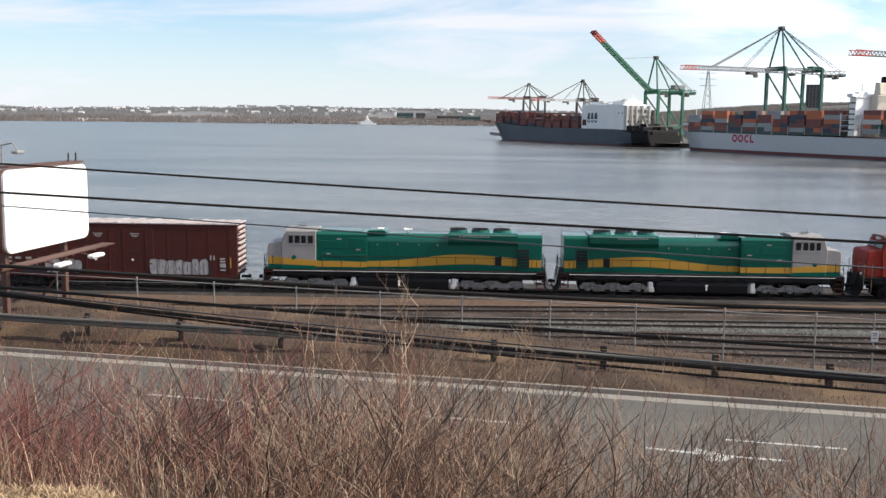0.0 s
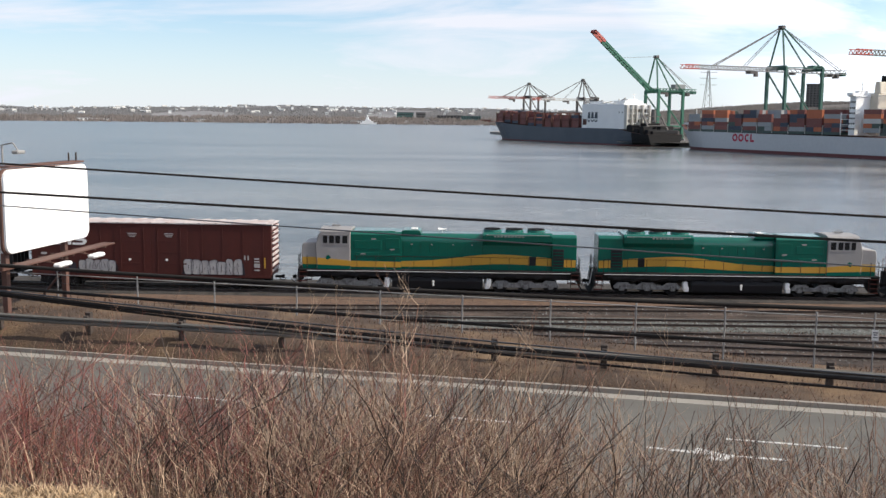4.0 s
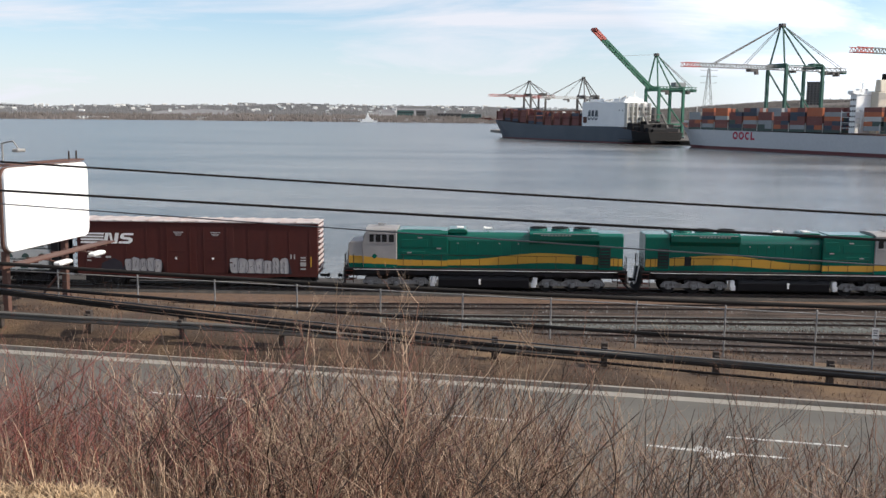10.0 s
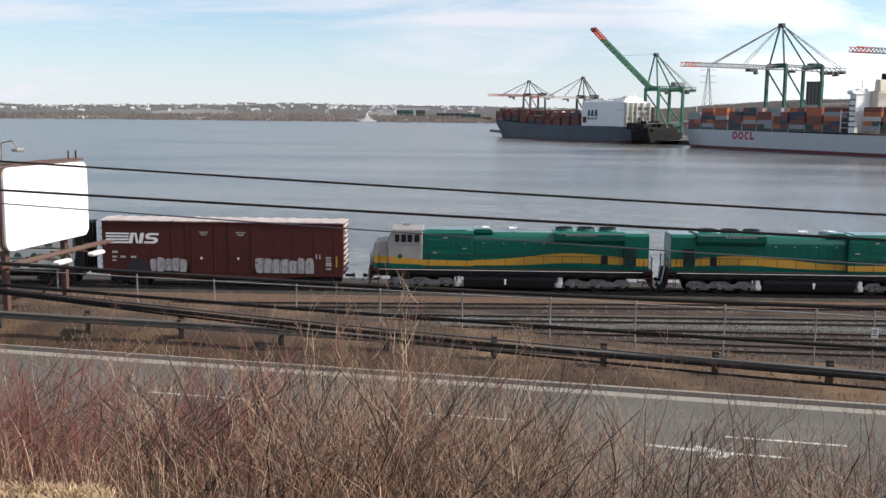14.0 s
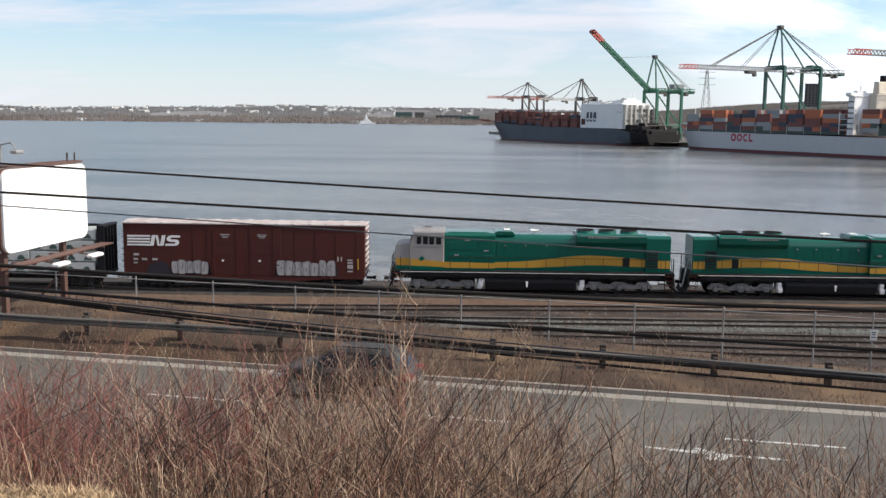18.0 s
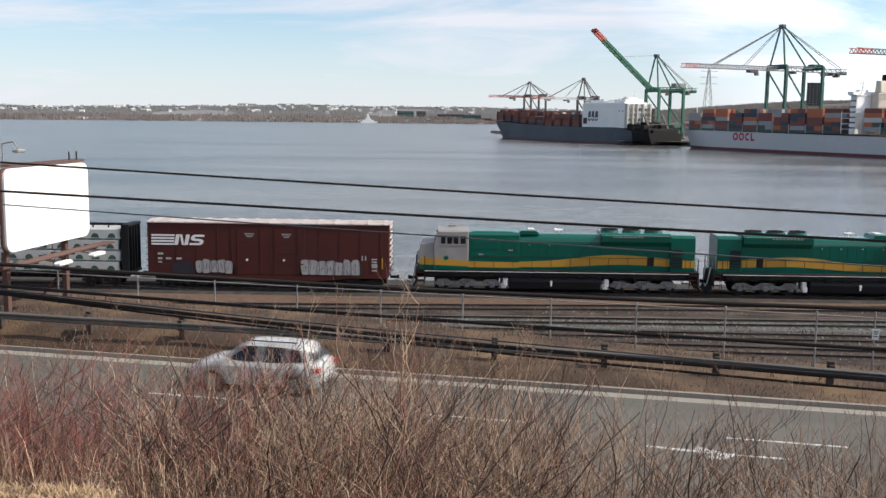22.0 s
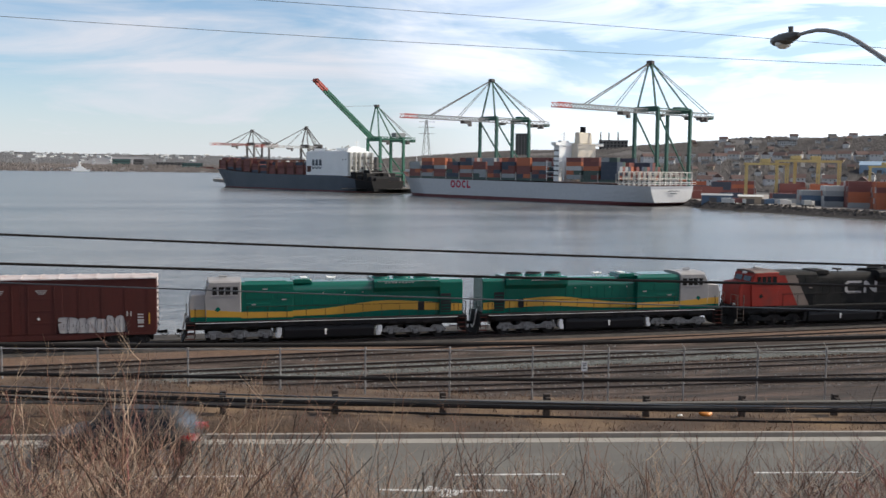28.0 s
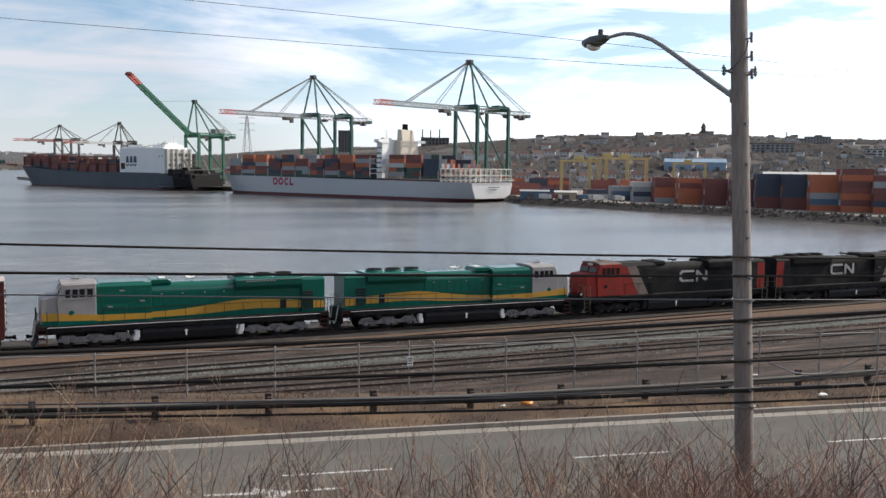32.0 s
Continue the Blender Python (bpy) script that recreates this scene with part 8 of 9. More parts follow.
def woods(name, count, fn, az0, az1, d0, d1, r0, r1, material, label, seed, tall=1.3, patch=0.02):
    rnd = random.Random(seed)
    verts, faces = [], []
    bm = B()
    for p in ((1, 0, 0), (0, 1, 0), (-1, 0, 0), (0, -1, 0), (0, 0, 1)):
        bm.verts.new(p)
    bm.verts.ensure_lookup_table()
    for q in ((0, 1, 4), (1, 2, 4), (2, 3, 4), (3, 0, 4)):
        bm.faces.new([bm.verts[k] for k in q])
    bm.verts.index_update()
    base = [v.co.copy() for v in bm.verts]
    tris = [[v.index for v in f.verts] for f in bm.faces]
    bm.free()
    n = 0
    while n < count:
        a, d = rnd.uniform(az0, az1), rnd.uniform(d0, d1)
        x, y = polar(a, d)
        if noise.noise((x * patch, y * patch, 9)) < -0.15:
            continue
        n += 1
        r = rnd.uniform(r0, r1)
        z = fn(a, d)
        b = len(verts)
        for v in base:
            k = r * rnd.uniform(0.6, 1.25)
            verts.append((x + v.x * k, y + v.y * k, z + v.z * k * tall))
        faces += [tuple(b + i for i in t) for t in tris]
    ob = raw(name, verts, faces, material)
    for p in ob.data.polygons:
        p.use_smooth = True
    return tagged(ob, label, "woods", kind="stuff")


woods("hill_woods", 115000, hill_z, 11, 60, 840, 1500, 0.5, 1.4, M["wood_brown"], "bare grey-brown trees on the hillside", 31, 2.6, 0.012)
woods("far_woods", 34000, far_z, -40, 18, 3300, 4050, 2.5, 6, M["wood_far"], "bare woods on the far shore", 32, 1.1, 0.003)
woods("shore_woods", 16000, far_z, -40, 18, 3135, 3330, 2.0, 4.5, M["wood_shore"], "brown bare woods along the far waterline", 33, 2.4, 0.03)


def house_kind(wall, roof, L, W, h, label):
    t = thing("house", Matrix.Translation((0, 0, -90)), label, "house", "houses on the hill")
    bm = B()
    box(bm, -L / 2, L / 2, -W / 2, W / 2, -2.5, h)
    part("wall", bm, M[wall], t)
    bm = B()
    prism(bm, [(-W / 2 - 0.5, h - 0.2), (0, h + W * 0.42), (W / 2 + 0.5, h - 0.2)], -L / 2 - 0.4, L / 2 + 0.4, "x")
    part("roof", bm, M[roof], t)
    for x in (-L * 0.28, L * 0.02, L * 0.3):
        bm = B()
        box(bm, x - 0.6, x + 0.6, -W / 2 - 0.06, -W / 2 + 0.04, h - 2.4, h - 0.9)
        part("window", bm, M["glass"], t)
    return t


def village():
    rnd = random.Random(17)
    kinds = [house_kind("house_white", "roof_dark", 11, 8, 6, "white wooden house with dark gabled roof"), house_kind("house_grey", "roof_dark", 12, 8, 6.5, "grey wooden house with dark gabled roof"),
             house_kind("house_tan", "roof_brown", 10, 8, 6, "tan house with brown gabled roof"), house_kind("house_white", "roof_brown", 14, 9, 7, "white house with brown gabled roof"),
             house_kind("house_white", "roof_dark", 14, 9, 6.5, "long white house with dark roof"), house_kind("house_grey", "roof_dark", 13, 9, 6, "grey house with dark roof")]
    spots = []
    for row, (d, step, az0, az1) in enumerate(((900, 1.15, 27.5, 41), (955, 1.0, 28, 56), (1010, 1.05, 27, 57), (1070, 0.95, 29, 57), (1130, 1.0, 30, 57), (1200, 1.0, 31, 57), (1270, 1.1, 30, 56), (1340, 1.3, 30, 56))):
        a = az0
        while a < az1:
            spots.append((a + rnd.uniform(-0.2, 0.2), d + rnd.uniform(-16, 16), row))
            a += step * rnd.uniform(0.7, 1.5)
    spots += [(27.5 + 0.8 * i + rnd.uniform(-0.1, 0.1), 1095 + rnd.uniform(-8, 8), 0) for i in range(17)]
    for a, d, row in spots:
        k = kinds[3] if row == 0 else rnd.choice(kinds)
        z = hill_z(a, d)
        q = 0.9 if row == 0 else rnd.uniform(0.5, 0.75)
        m = Matrix.Translation((*polar(a, d), z + 0.4)) @ Matrix.Diagonal((q, q, q, 1)) @ Matrix.Rotation(radians(-a + rnd.choice((0, 0, 90, 20, -25)) + rnd.uniform(-8, 8)), 4, "Z")
        ob = copy_thing(k, m)
    for k in kinds:
        for c in list(k.children):
            bpy.data.objects.remove(c)
        bpy.data.objects.remove(k)


village()


def block(name, az, d, L, W, base, h, wall, label, floors, cols, fn, glass="glass"):
    x, y = polar(az, d)
    z = fn(az, d) if fn else base
    t = thing(name, Matrix.Translation((x, y, z)) @ Matrix.Rotation(radians(-az), 4, "Z"), label, "building")
    bm = B()
    box(bm, -L / 2, L / 2, 0, W, -6, h, 0.1)
    wall_ob = part("wall", bm, M[wall], t)
    bm = B()
    box(bm, -L / 2 - 0.3, L / 2 + 0.3, -0.3, W + 0.3, h, h + 0.8)
    part("parapet", bm, M["roof_dark"], t)
    for j in range(floors):
        bm = B()
        zz = 1.2 + j * (h - 1) / floors
        for i in range(cols):
            xx = -L / 2 + L * (i + 0.5) / cols
            box(bm, xx - L / cols * 0.3, xx + L / cols * 0.3, -0.08, 0.02, zz, zz + (h / floors) * 0.55)
        tagged(part("window_band", bm, M[glass], wall_ob), kind="stuff")
    return t


tower = block("apartment_tower", 20.45, 1250, 19, 16, 0, 27, "concrete_dark", "dark concrete apartment tower on the hill", 9, 5, hill_z)
plant = block("power_plant", 25.6, 1330, 38, 20, 0, 13, "concrete_dark", "dark boiler house with tall stacks", 3, 8, hill_z)
for dx, hh in ((-17, 25), (-6, 24), (6, 25)):
    bm = B()
    bar(bm, (dx, 8, 8), (dx, 8, hh), 1.0, 10, 0.8)
    part("stack", bm, M["concrete_dark"], plant)
for az, d, L, h, wall in ((44.5, 1150, 46, 10, "house_grey"), (46.8, 1260, 30, 9, "house_grey"), (50.5, 1120, 50, 10, "house_white"), (35.0, 1240, 22, 7, "house_white"), (53.0, 1000, 44, 9, "house_white")):
    block("apartment_block", az, d, L, 14, 0, h, wall, "low apartment block among the houses", 3, 9, hill_z)


def church():
    az, d = 40.79, 1420
    t = thing("church", Matrix.Translation((*polar(az, d), hill_z(az, d))) @ Matrix.Rotation(radians(-az), 4, "Z"), "dark church with a pointed tower on the ridge", "church")
    bm = B()
    box(bm, -3, 3, -3, 3, -4, 12)
    part("tower", bm, M["concrete_dark"], t)
    bm = B()
    bar(bm, (0, 0, 12), (0, 0, 20), 4.0, 4, 0.1)
    part("spire", bm, M["roof_dark"], t)
    bm = B()
    prism(bm, [(-6, -4), (-6, 6), (0, 11), (6, 6), (6, -4)], 3, 24, "y")
    part("nave", bm, M["house_red"], t)


church()


def pylon(az, d, top, base):
    t = thing("power_pylon", Matrix.Translation((*polar(az, d), base)), "slim steel lattice power pylon", "pylon")
    h = top - base
    w = h * 0.09
    for sx in (-1, 1):
        for sy in (-1, 1):
            bm = B()
            beam(bm, (sx * w, sy * w, 0), (sx * w * 0.12, sy * w * 0.12, h), 0.5, 0.5)
            part("leg", bm, M["crane_grey"], t)
    for k in range(9):
        bm = B()
        s0, s1 = k / 9, (k + 1) / 9
        w0, w1 = w * (1 - 0.88 * s0), w * (1 - 0.88 * s1)
        beam(bm, (-w0, -w0, h * s0), (w1, -w1, h * s1), 0.3, 0.3)
        beam(bm, (w0, -w0, h * s0), (-w1, -w1, h * s1), 0.3, 0.3)
        part("brace", bm, M["crane_grey"], t)
    for z in (0.78, 0.88, 0.97):
        bm = B()
        beam(bm, (-h * 0.13, 0, h * z), (h * 0.13, 0, h * z), 0.45, 0.45)
        part("cross_arm", bm, M["crane_grey"], t)


pylon(14.86, 1200, 72, LAND)
pylon(45.2, 1300, 62, 34)


def far_buildings():
    rnd = random.Random(77)
    specs = [(-19.5, 3180, 120, 9, "ship_white"), (-22.0, 3600, 160, 12, "house_white"), (-17.5, 3650, 120, 12, "house_white"), (-14.4, 3170, 60, 10, "house_white"), (-13.6, 3190, 45, 9, "c_white"),
             (-5.9, 3160, 70, 8, "house_white"), (-5.0, 3165, 60, 10, "ship_white"), (-2.2, 3330, 70, 26, "teal"), (-1.3, 3350, 40, 24, "concrete_dark"), (0.4, 3300, 110, 18, "concrete_dark"), (1.6, 3250, 80, 22, "teal"),
             (2.4, 3220, 50, 12, "house_red"), (-0.6, 3200, 90, 8, "house_white"), (-3.4, 3180, 60, 7, "house_tan"), (3.2, 3190, 60, 10, "house_red"), (-9.0, 3900, 80, 16, "house_white"), (-7.6, 3850, 100, 14, "house_grey"),
             (-11.2, 3880, 90, 14, "house_white"), (-3.8, 3800, 90, 13, "house_white"), (-1.0, 3850, 120, 12, "house_tan"), (1.2, 3800, 120, 13, "house_white"), (-24.0, 3700, 120, 11, "house_grey"), (5.0, 3700, 120, 14, "house_grey")]
    for az, d, L, h, wall in specs:
        block("waterfront_building", az, d, L * 0.8, 20, 0, h * (0.5 if d > 3500 else 0.8), wall, "pale waterfront building on the far shore" if "white" in wall else "large dull building on the far shore", 2, 8, lambda a, dd: max(far_z(a, dd), SEA + 1))
    for k in range(170):
        az, d = rnd.uniform(-27, 8), rnd.uniform(3420, 4000)
        t = thing("far_house", Matrix.Translation((*polar(az, d), far_z(az, d) + 3)) @ Matrix.Rotation(radians(-az + rnd.uniform(-30, 30)), 4, "Z"), "small pale house on the far shore", "house", "houses of the far shore")
        L, h = rnd.uniform(7, 18), rnd.uniform(2.5, 4.0)
        bm = B()
        box(bm, -L / 2, L / 2, -6, 6, -8, h)
        part("wall", bm, M[rnd.choice(("house_white", "ship_white", "house_grey", "house_white"))], t)
        bm = B()
        prism(bm, [(-7, h), (0, h + 4), (7, h)], -L / 2, L / 2, "x")
        part("roof", bm, M[rnd.choice(("c_grey", "c_grey", "c_white"))], t)
    t = thing("moored_ferry", Matrix.Translation((*polar(-4.33, 3090), SEA)), "white moored ferry at the far shore", "ship")
    bm = B()
    prism(bm, [(-26, 4), (-23, -1), (24, -1), (29, 5)], -7, 7)
    part("hull", bm, M["ship_white"], t)
    for x0, x1, z0, z1 in ((-17, 15, 4, 9), (-10, 8, 9, 14), (-6, 2, 14, 21), (-3.5, -0.5, 21, 29)):
        bm = B()
        box(bm, x0, x1, -6, 6, z0, z1, 0.3)
        part("deck_house", bm, M["ship_white"], t)


far_buildings()

# ---- vehicles on the road; local x forward, z up from the road ----
M.update({
    "tyre": mat("black_tyre_rubber", (0.018, 0.018, 0.018), 0.85, vary=0.15, scale=6, fine=40, bump=0.1, obj=1),
    "rim": mat("silver_wheel_rim", (0.42, 0.42, 0.42), 0.35, metal=0.7, vary=0.1, scale=6, fine=40, bump=0.0, obj=1),
    "car_dark": mat("dark_metallic_car_paint", (0.018, 0.020, 0.021), 0.55, vary=0.08, scale=2, fine=30, bump=0.0, coat=0.05, obj=1),
    "car_black": mat("black_car_paint", (0.012, 0.012, 0.012), 0.55, vary=0.08, scale=2, fine=30, bump=0.0, coat=0.05, obj=1),
    "car_green": mat("dark_green_grey_car_paint", (0.026, 0.030, 0.028), 0.55, vary=0.08, scale=2, fine=30, bump=0.0, coat=0.05, obj=1),
    "car_silver": mat("silver_car_paint", (0.58, 0.58, 0.57), 0.30, metal=0.1, vary=0.06, scale=2, fine=30, bump=0.0, coat=0.6, obj=1),
    "car_blue": mat("violet_blue_car_paint", (0.15, 0.145, 0.30), 0.30, vary=0.08, scale=2, fine=30, bump=0.0, coat=0.1, obj=1),
    "car_red": mat("wine_red_car_paint", (0.17, 0.022, 0.030), 0.30, vary=0.08, scale=2, fine=30, bump=0.0, coat=0.1, obj=1),
    "car_white": mat("off_white_car_paint", (0.55, 0.55, 0.54), 0.35, vary=0.06, scale=2, fine=30, bump=0.0, coat=0.5, obj=1),
})


STYLES = {   # length, roof height, belt height, x of the screen's foot, the roof's front, its rear, the rear screen's foot
    "sedan": (4.60, 1.43, 0.93, 1.10, 0.32, -1.05, -1.72),
    "suv": (4.65, 1.66, 1.05, 1.18, 0.42, -1.55, -2.16),
    "van": (4.95, 1.76, 1.08, 1.45, 0.75, -2.05, -2.38),
}


def car(paint, style, label):
    """A car of ordinary size in parts: a rounded shell with wheel arches, screens, side windows, lamps and wheels."""
    L, roof, belt, x_ws, x_rf, x_rr, x_rw = STYLES[style]
    f, r = L / 2, -L / 2
    wf, wr = f - 0.92, r + 0.95
    R, W = 0.335 if style == "sedan" else 0.36, 0.90
    t = thing("car", Matrix.Identity(4), label, "car", "cars on the road")
    hood = belt - 0.02

    def top(x):
        """The height of the shell along the middle."""
        tail = belt + 0.10 if style == "sedan" else belt - 0.02
        return lerp(x, ((r, 0.62), (r + 0.04, tail - 0.10), (r + 0.12, tail), (x_rw, tail + 0.02), (x_rr - 0.14, roof - 0.10), (x_rr + 0.12, roof - 0.02), ((x_rf + x_rr) / 2, roof), (x_rf - 0.15, roof - 0.03),
                        (x_rf, roof - 0.09), (x_ws, hood + 0.02), (f - 0.5, hood - 0.09), (f - 0.14, hood - 0.24), (f - 0.02, hood - 0.40), (f, 0.52)))

    def wide(x):
        """Half the width at the shoulder: the ends are drawn in."""
        return W - 0.16 * max(0.0, (abs(x) - (f - 0.75)) / 0.75) ** 2

    xs = sorted({*[r + L * k / 36 for k in range(37)], r + 0.04, r + 0.12, x_rw, x_rr - 0.14, x_rr + 0.12, x_rf - 0.15, x_rf, x_ws, f - 0.14, f - 0.02})
    bm = B()
    rings = []
    for x in xs:
        z, w = top(x), wide(x)
        sill = 0.27 + 0.10 * max(0.0, (abs(x) - (f - 0.5)) / 0.5)
        for c in (wf, wr):
            if abs(x - c) < R + 0.06:
                sill = max(sill, 0.33 + math.sqrt((R + 0.06) ** 2 - (x - c) ** 2))
        sh = min(belt, z - 0.03)
        lean = max(0.0, z - belt) * 0.42
        tw = w - 0.05 - lean
        half = [(w - 0.05, sill), (w, min(sill + 0.10, sh - 0.03)), (w + 0.012, max(sill + 0.11, sh * 0.68)), (w - 0.02, sh - 0.01), (w - 0.05, sh), (tw, max(sh + 0.01, z - 0.05)), (tw * 0.86, z - 0.012), (tw * 0.45, z + 0.008)]
        rings.append([bm.verts.new((x, -y, q)) for y, q in half] + [bm.verts.new((x, y, q)) for y, q in half[::-1]])
    for p, q in zip(rings, rings[1:]):
        for j in range(15):
            bm.faces.new((p[j], p[j + 1], q[j + 1], q[j]))
    bm.faces.new(rings[0][::-1])
    bm.faces.new(rings[-1])
    bmesh.ops.recalc_face_normals(bm, faces=bm.faces)
    body = part("body", bm, M[paint], t, smooth=True)

    def pane(name, pts, label_):
        """Glass set 8 mm proud of the shell, from corners in x, y, z."""
        bm = B()
        c = [Vector(p) for p in pts]
        nrm = (c[1] - c[0]).cross(c[2] - c[0]).normalized()
        if nrm.dot(c[0] - Vector((c[0].x * 0.4, 0, 0.6))) < 0:
            nrm = -nrm
        lo = [bm.verts.new(p - nrm * 0.02) for p in c]
        hi = [bm.verts.new(p + nrm * 0.010) for p in c]
        k = len(c)
        bm.faces.new(hi)
        for j in range(k):
            bm.faces.new((lo[j], lo[(j + 1) % k], hi[(j + 1) % k], hi[j]))
        bmesh.ops.recalc_face_normals(bm, faces=bm.faces)
        part(name, bm, M["glass"], body, label_)

    def side(x, q, s):
        """A point of the side window's slope, q from the belt (0) to the roof (1)."""
        z = belt + q * (roof - 0.06 - belt)
        return x, s * (W - 0.05 - (z - belt) * 0.42), z

    mid = -0.28 if style != "van" else 0.0
    for s in (-1, 1):
        x1, x2 = x_rf - 0.10, x_rr + 0.05
        pane("front_side_window", [side(x_ws - 0.22, 0.08, s), side(x1 + 0.02, 0.90, s), side(mid + 0.06, 0.94, s), side(mid + 0.06, 0.06, s)], "dark side window")
        if style == "sedan":
            pane("rear_side_window", [side(mid - 0.05, 0.06, s), side(mid - 0.05, 0.94, s), side(x2 - 0.02, 0.86, s), side(x_rw + 0.36, 0.10, s)], "dark side window")
        else:
            pane("rear_side_window", [side(mid - 0.05, 0.06, s), side(mid - 0.05, 0.94, s), side(-1.12, 0.92, s), side(-1.12, 0.08, s)], "dark side window")
            pane("quarter_window", [side(-1.20, 0.10, s), side(-1.20, 0.90, s), side(x2 - 0.18, 0.78, s), side(x_rw + 0.30, 0.22, s)], "dark quarter window")
        bm = B()
        box(bm, x_ws - 0.42, x_ws - 0.24, min(s * 0.88, s * 1.04), max(s * 0.88, s * 1.04), belt + 0.02, belt + 0.15, 0.04)
        part("mirror", bm, M[paint], t)
        bm = B()
        prism(bm, [(f - 0.46, hood - 0.16), (f - 0.10, hood - 0.32), (f - 0.06, hood - 0.44), (f - 0.34, hood - 0.34)], min(s * 0.50, s * 0.83), max(s * 0.50, s * 0.83), "y", 0.015)
        part("headlight", bm, M["lens"], t, "clear headlight")
        bm = B()
        prism(bm, [(r + 0.02, belt - 0.06), (r + 0.34, belt - 0.09), (r + 0.24, belt - 0.22), (r + 0.02, belt - 0.26)], min(s * 0.55, s * 0.83), max(s * 0.55, s * 0.83), "y", 0.015)
        part("tail_light", bm, M["red_lens"], t, "red tail light")
        for xa, xb in ((mid + 0.02, wf - 0.46), (wr + 0.42, mid - 0.02)):
            bm = B()
            box(bm, xa, xb, s * (W + 0.004) - 0.012, s * (W + 0.004) + 0.012, 0.42, belt - 0.12, 0.01)
            door = part("door", bm, M[paint], t)
            bm = B()
            box(bm, xa + 0.06, xa + 0.26, s * (W + 0.03) - 0.014, s * (W + 0.03) + 0.014, belt - 0.24, belt - 0.20, 0.006)
            part("door_handle", bm, M[paint], door)
        for x in (wf, wr):
            bm = B()
            bar(bm, (x, s * 0.68, R), (x, s * 0.885, R), R, 22)
            wheel = part("wheel", bm, M["tyre"], t)
            bm = B()
            bar(bm, (x, s * 0.87, R), (x, s * 0.895, R), R * 0.66, 16)
            for k in range(5):
                q = 2 * math.pi * k / 5
                beam(bm, (x, s * 0.90, R), (x + R * 0.62 * math.cos(q), s * 0.90, R + R * 0.62 * math.sin(q)), 0.06, 0.02)
            part("rim", bm, M["rim"], wheel)
    pane("windscreen", [(x_ws - 0.05, -0.74, belt + 0.03), (x_ws - 0.05, 0.74, belt + 0.03), (x_rf + 0.03, 0.54, roof - 0.10), (x_rf + 0.03, -0.54, roof - 0.10)], "dark windscreen")
    pane("rear_screen", [(x_rw + 0.04, -0.70, belt + (0.13 if style == "sedan" else 0.06)), (x_rw + 0.04, 0.70, belt + (0.13 if style == "sedan" else 0.06)), (x_rr - 0.13, 0.52, roof - 0.12), (x_rr - 0.13, -0.52, roof - 0.12)], "dark rear screen")
    for name, x0, x1 in (("front_bumper", f - 0.16, f + 0.02), ("rear_bumper", r - 0.02, r + 0.14)):
        bm = B()
        box(bm, x0, x1, -0.66, 0.66, 0.34, 0.48, 0.04)
        part(name, bm, M["tyre"], t)
    bm = B()
    box(bm, r - 0.03, r + 0.0, -0.26, 0.26, 0.58, 0.70)
    part("plate_bar", bm, M["c_white"], t, "plain pale plate")
    bm = B()
    box(bm, wr - 0.3, wf + 0.3, -0.74, 0.74, 0.19, 0.50)
    part("underbody", bm, M["tyre"], t)
    if style in ("suv", "van"):
        for s in (-1, 1):
            bm = B()
            bar(bm, (x_rf - 0.2, s * 0.52, roof + 0.05), (x_rr + 0.1, s * 0.52, roof + 0.05), 0.022, 6)
            for x in (x_rf - 0.2, x_rr + 0.1):
                bar(bm, (x, s * 0.52, roof - 0.05), (x, s * 0.52, roof + 0.05), 0.02, 6)
            part("roof_rail", bm, M["tyre"], t)
    return t, L


CARS = []
HEAD_LEFT, HEAD_RIGHT = math.degrees(math.atan2(-UY, -UX)), math.degrees(math.atan2(UY, UX))


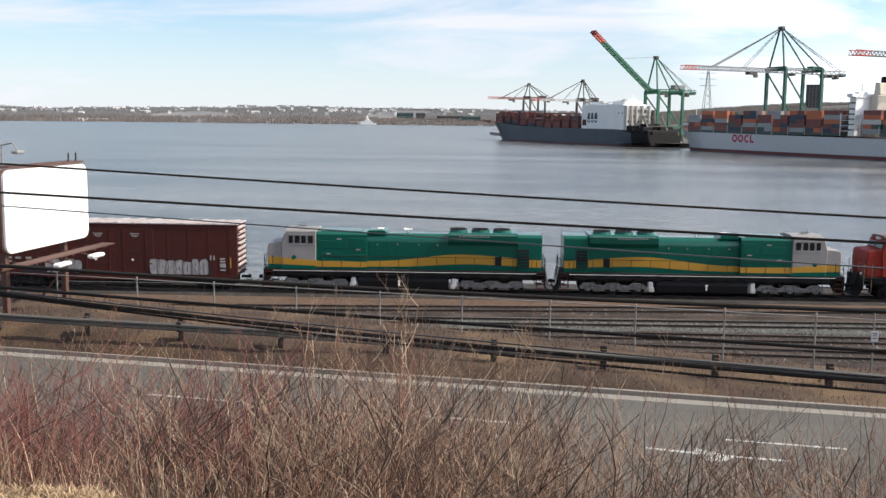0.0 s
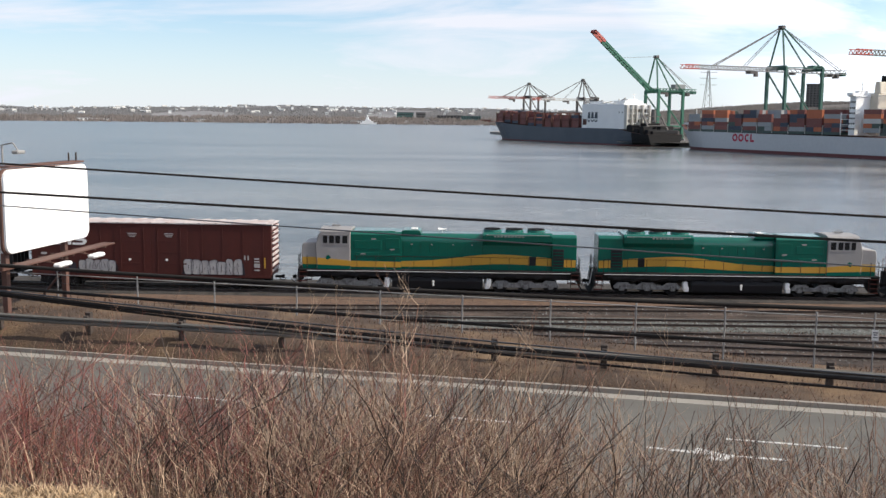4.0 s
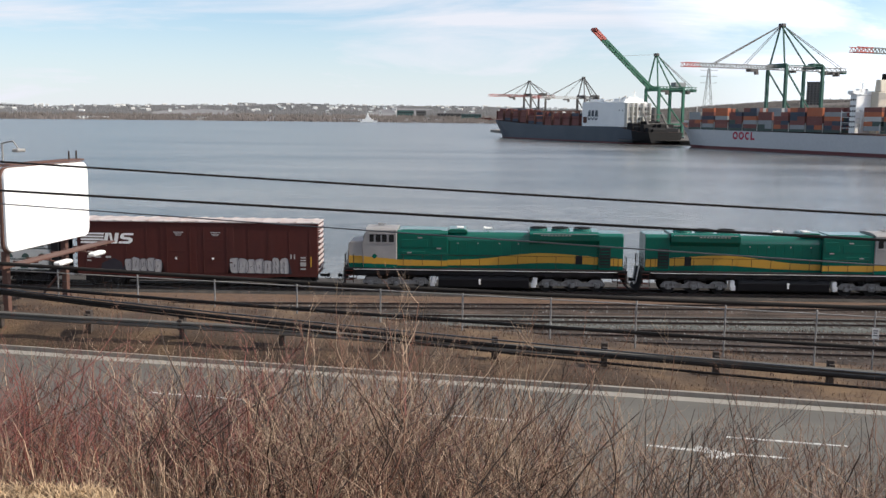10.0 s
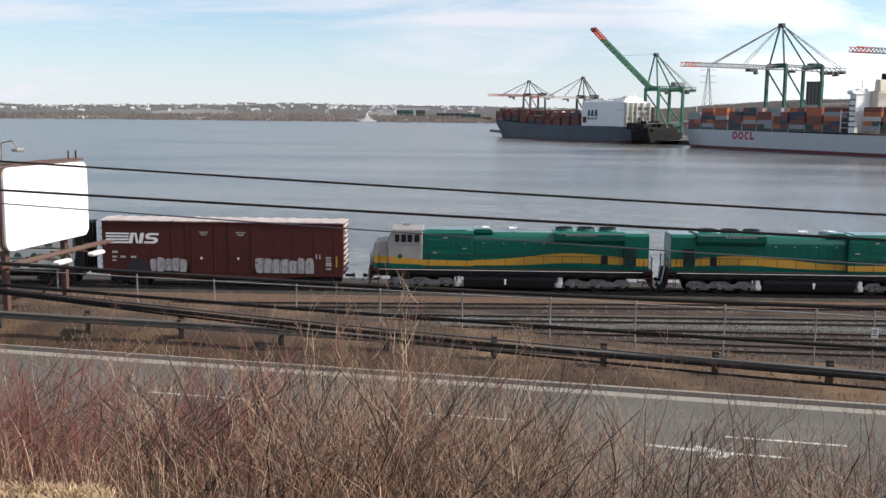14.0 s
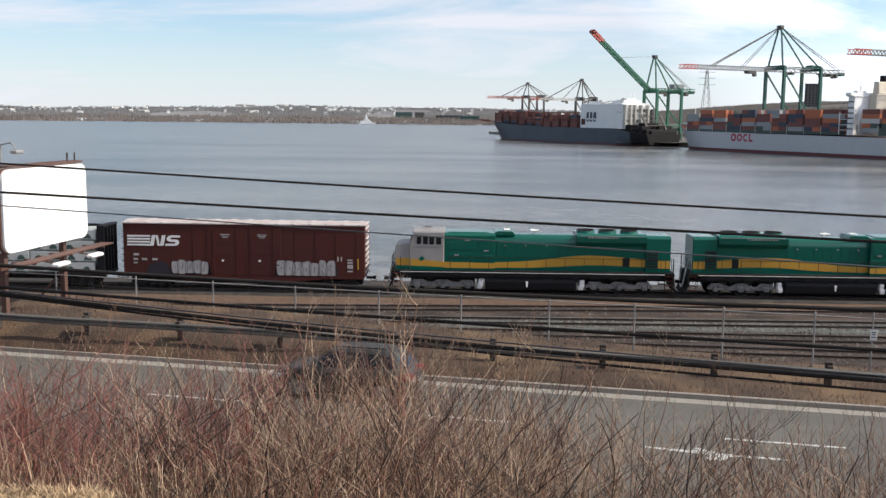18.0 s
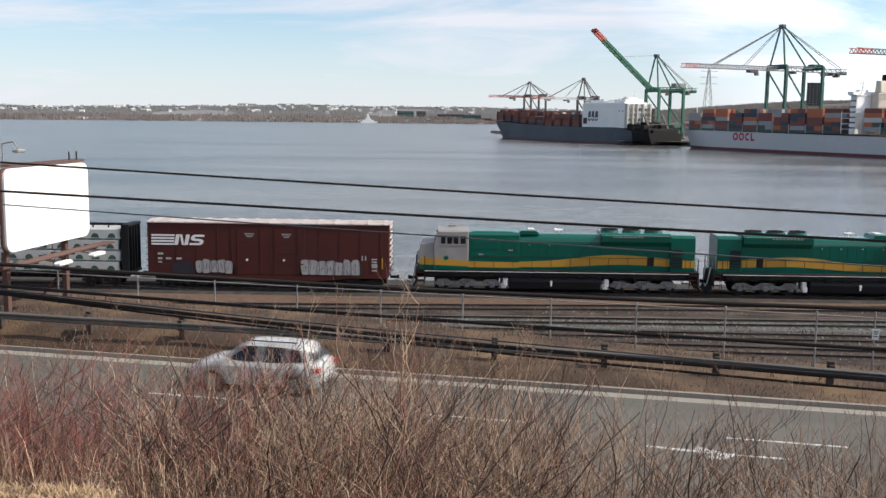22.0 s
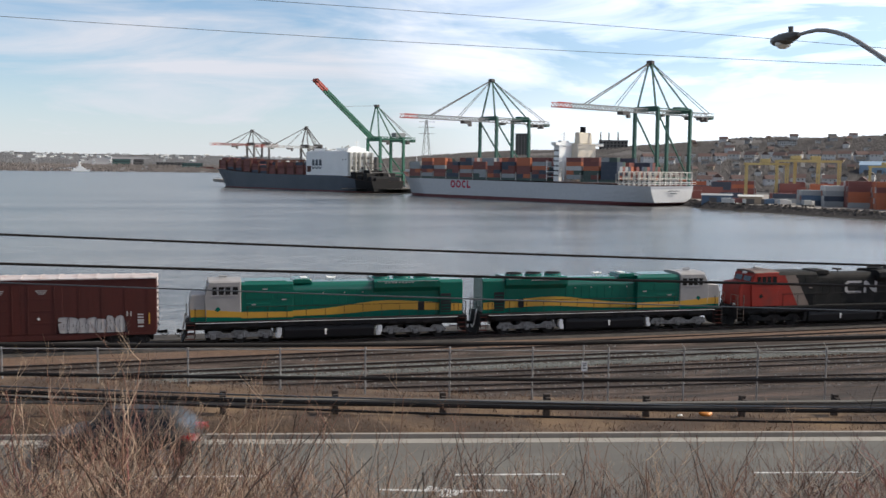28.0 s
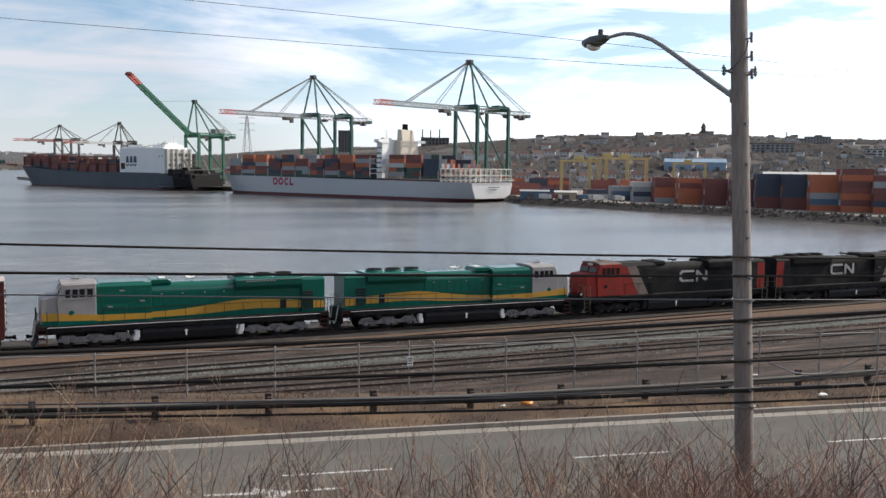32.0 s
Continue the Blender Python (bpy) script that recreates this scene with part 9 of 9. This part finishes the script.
def drive(paint, style, label, n, t0, u_centre, speed):
    """A car that passes u_centre at t0 with a steady speed along the road."""
    ob, L = car(paint, style, label)
    turn = HEAD_LEFT if speed < 0 else HEAD_RIGHT
    rows = []
    for t in sorted({0.0, 32.0, t0}):
        x, y = road_xy(u_centre + speed * (t - t0), n)
        rows.append((t, pose(x, y, ROAD_Z + 0.004, 0, 0, turn)))
    ob.matrix_basis = rows[0][1]
    CARS.append((ob, rows))


drive("car_green", "suv", "dark green-grey crossover car driving on the road", 30.2, 17.5, 1.88 - 2.3, -18.7)
drive("car_silver", "suv", "silver crossover car with roof rails driving on the road", 30.1, 21.5, -1.31 - 2.62, -17.8)
drive("car_dark", "sedan", "dark sedan driving on the road", 30.1, 23.0, 5.0 - 2.3, -16.3)
drive("car_black", "suv", "black crossover car driving on the road", 30.2, 27.5, 5.39 - 2.3, -22.2)
drive("car_blue", "van", "violet blue minivan driving on the near lane", 22.2, 23.0, -5.9, 20.8)
drive("car_red", "suv", "wine red crossover with roof rails on the near lane", 23.1, 29.0, 1.0, 18.6)
drive("car_white", "sedan", "white sedan driving on the near lane", 20.8, 7.7, -6.8, 21.0)
drive("car_white", "sedan", "pale white sedan driving on the near lane", 20.8, 14.5, -11.6, 20.0)


# ---- what moves ----
# how far the train stands along the track, second by second
ROLL = (-7.442, -6.812, -6.172, -5.533, -4.902, -4.284, -3.681, -3.096, -2.53, -1.982, -1.452, -0.941, -0.448, 0.027, 0.485, 0.927, 1.356, 1.774, 2.185, 2.595, 3.007, 3.43, 3.871, 4.337, 4.836, 5.376, 5.962, 6.597, 7.282, 8.01, 8.769, 9.539, 10.287)


def motions():
    for ob, s0, turn in TRAIN:
        walk(ob, [(t, rail_pose(s0 + d, turn)) for t, d in enumerate(ROLL)])
    for w, r in WHEELS:
        top = w.parent.parent
        turn = next(q for o, _, q in TRAIN if o == top)
        sign = -1 if turn else 1
        at = w.matrix_basis.translation.copy()
        walk(w, [(t, Matrix.Translation(at) @ Matrix.Rotation(sign * (d - ROLL[0]) / r, 4, "Y")) for t, d in enumerate(ROLL)])
    for car, rows in CARS:
        walk(car, rows)


motions()
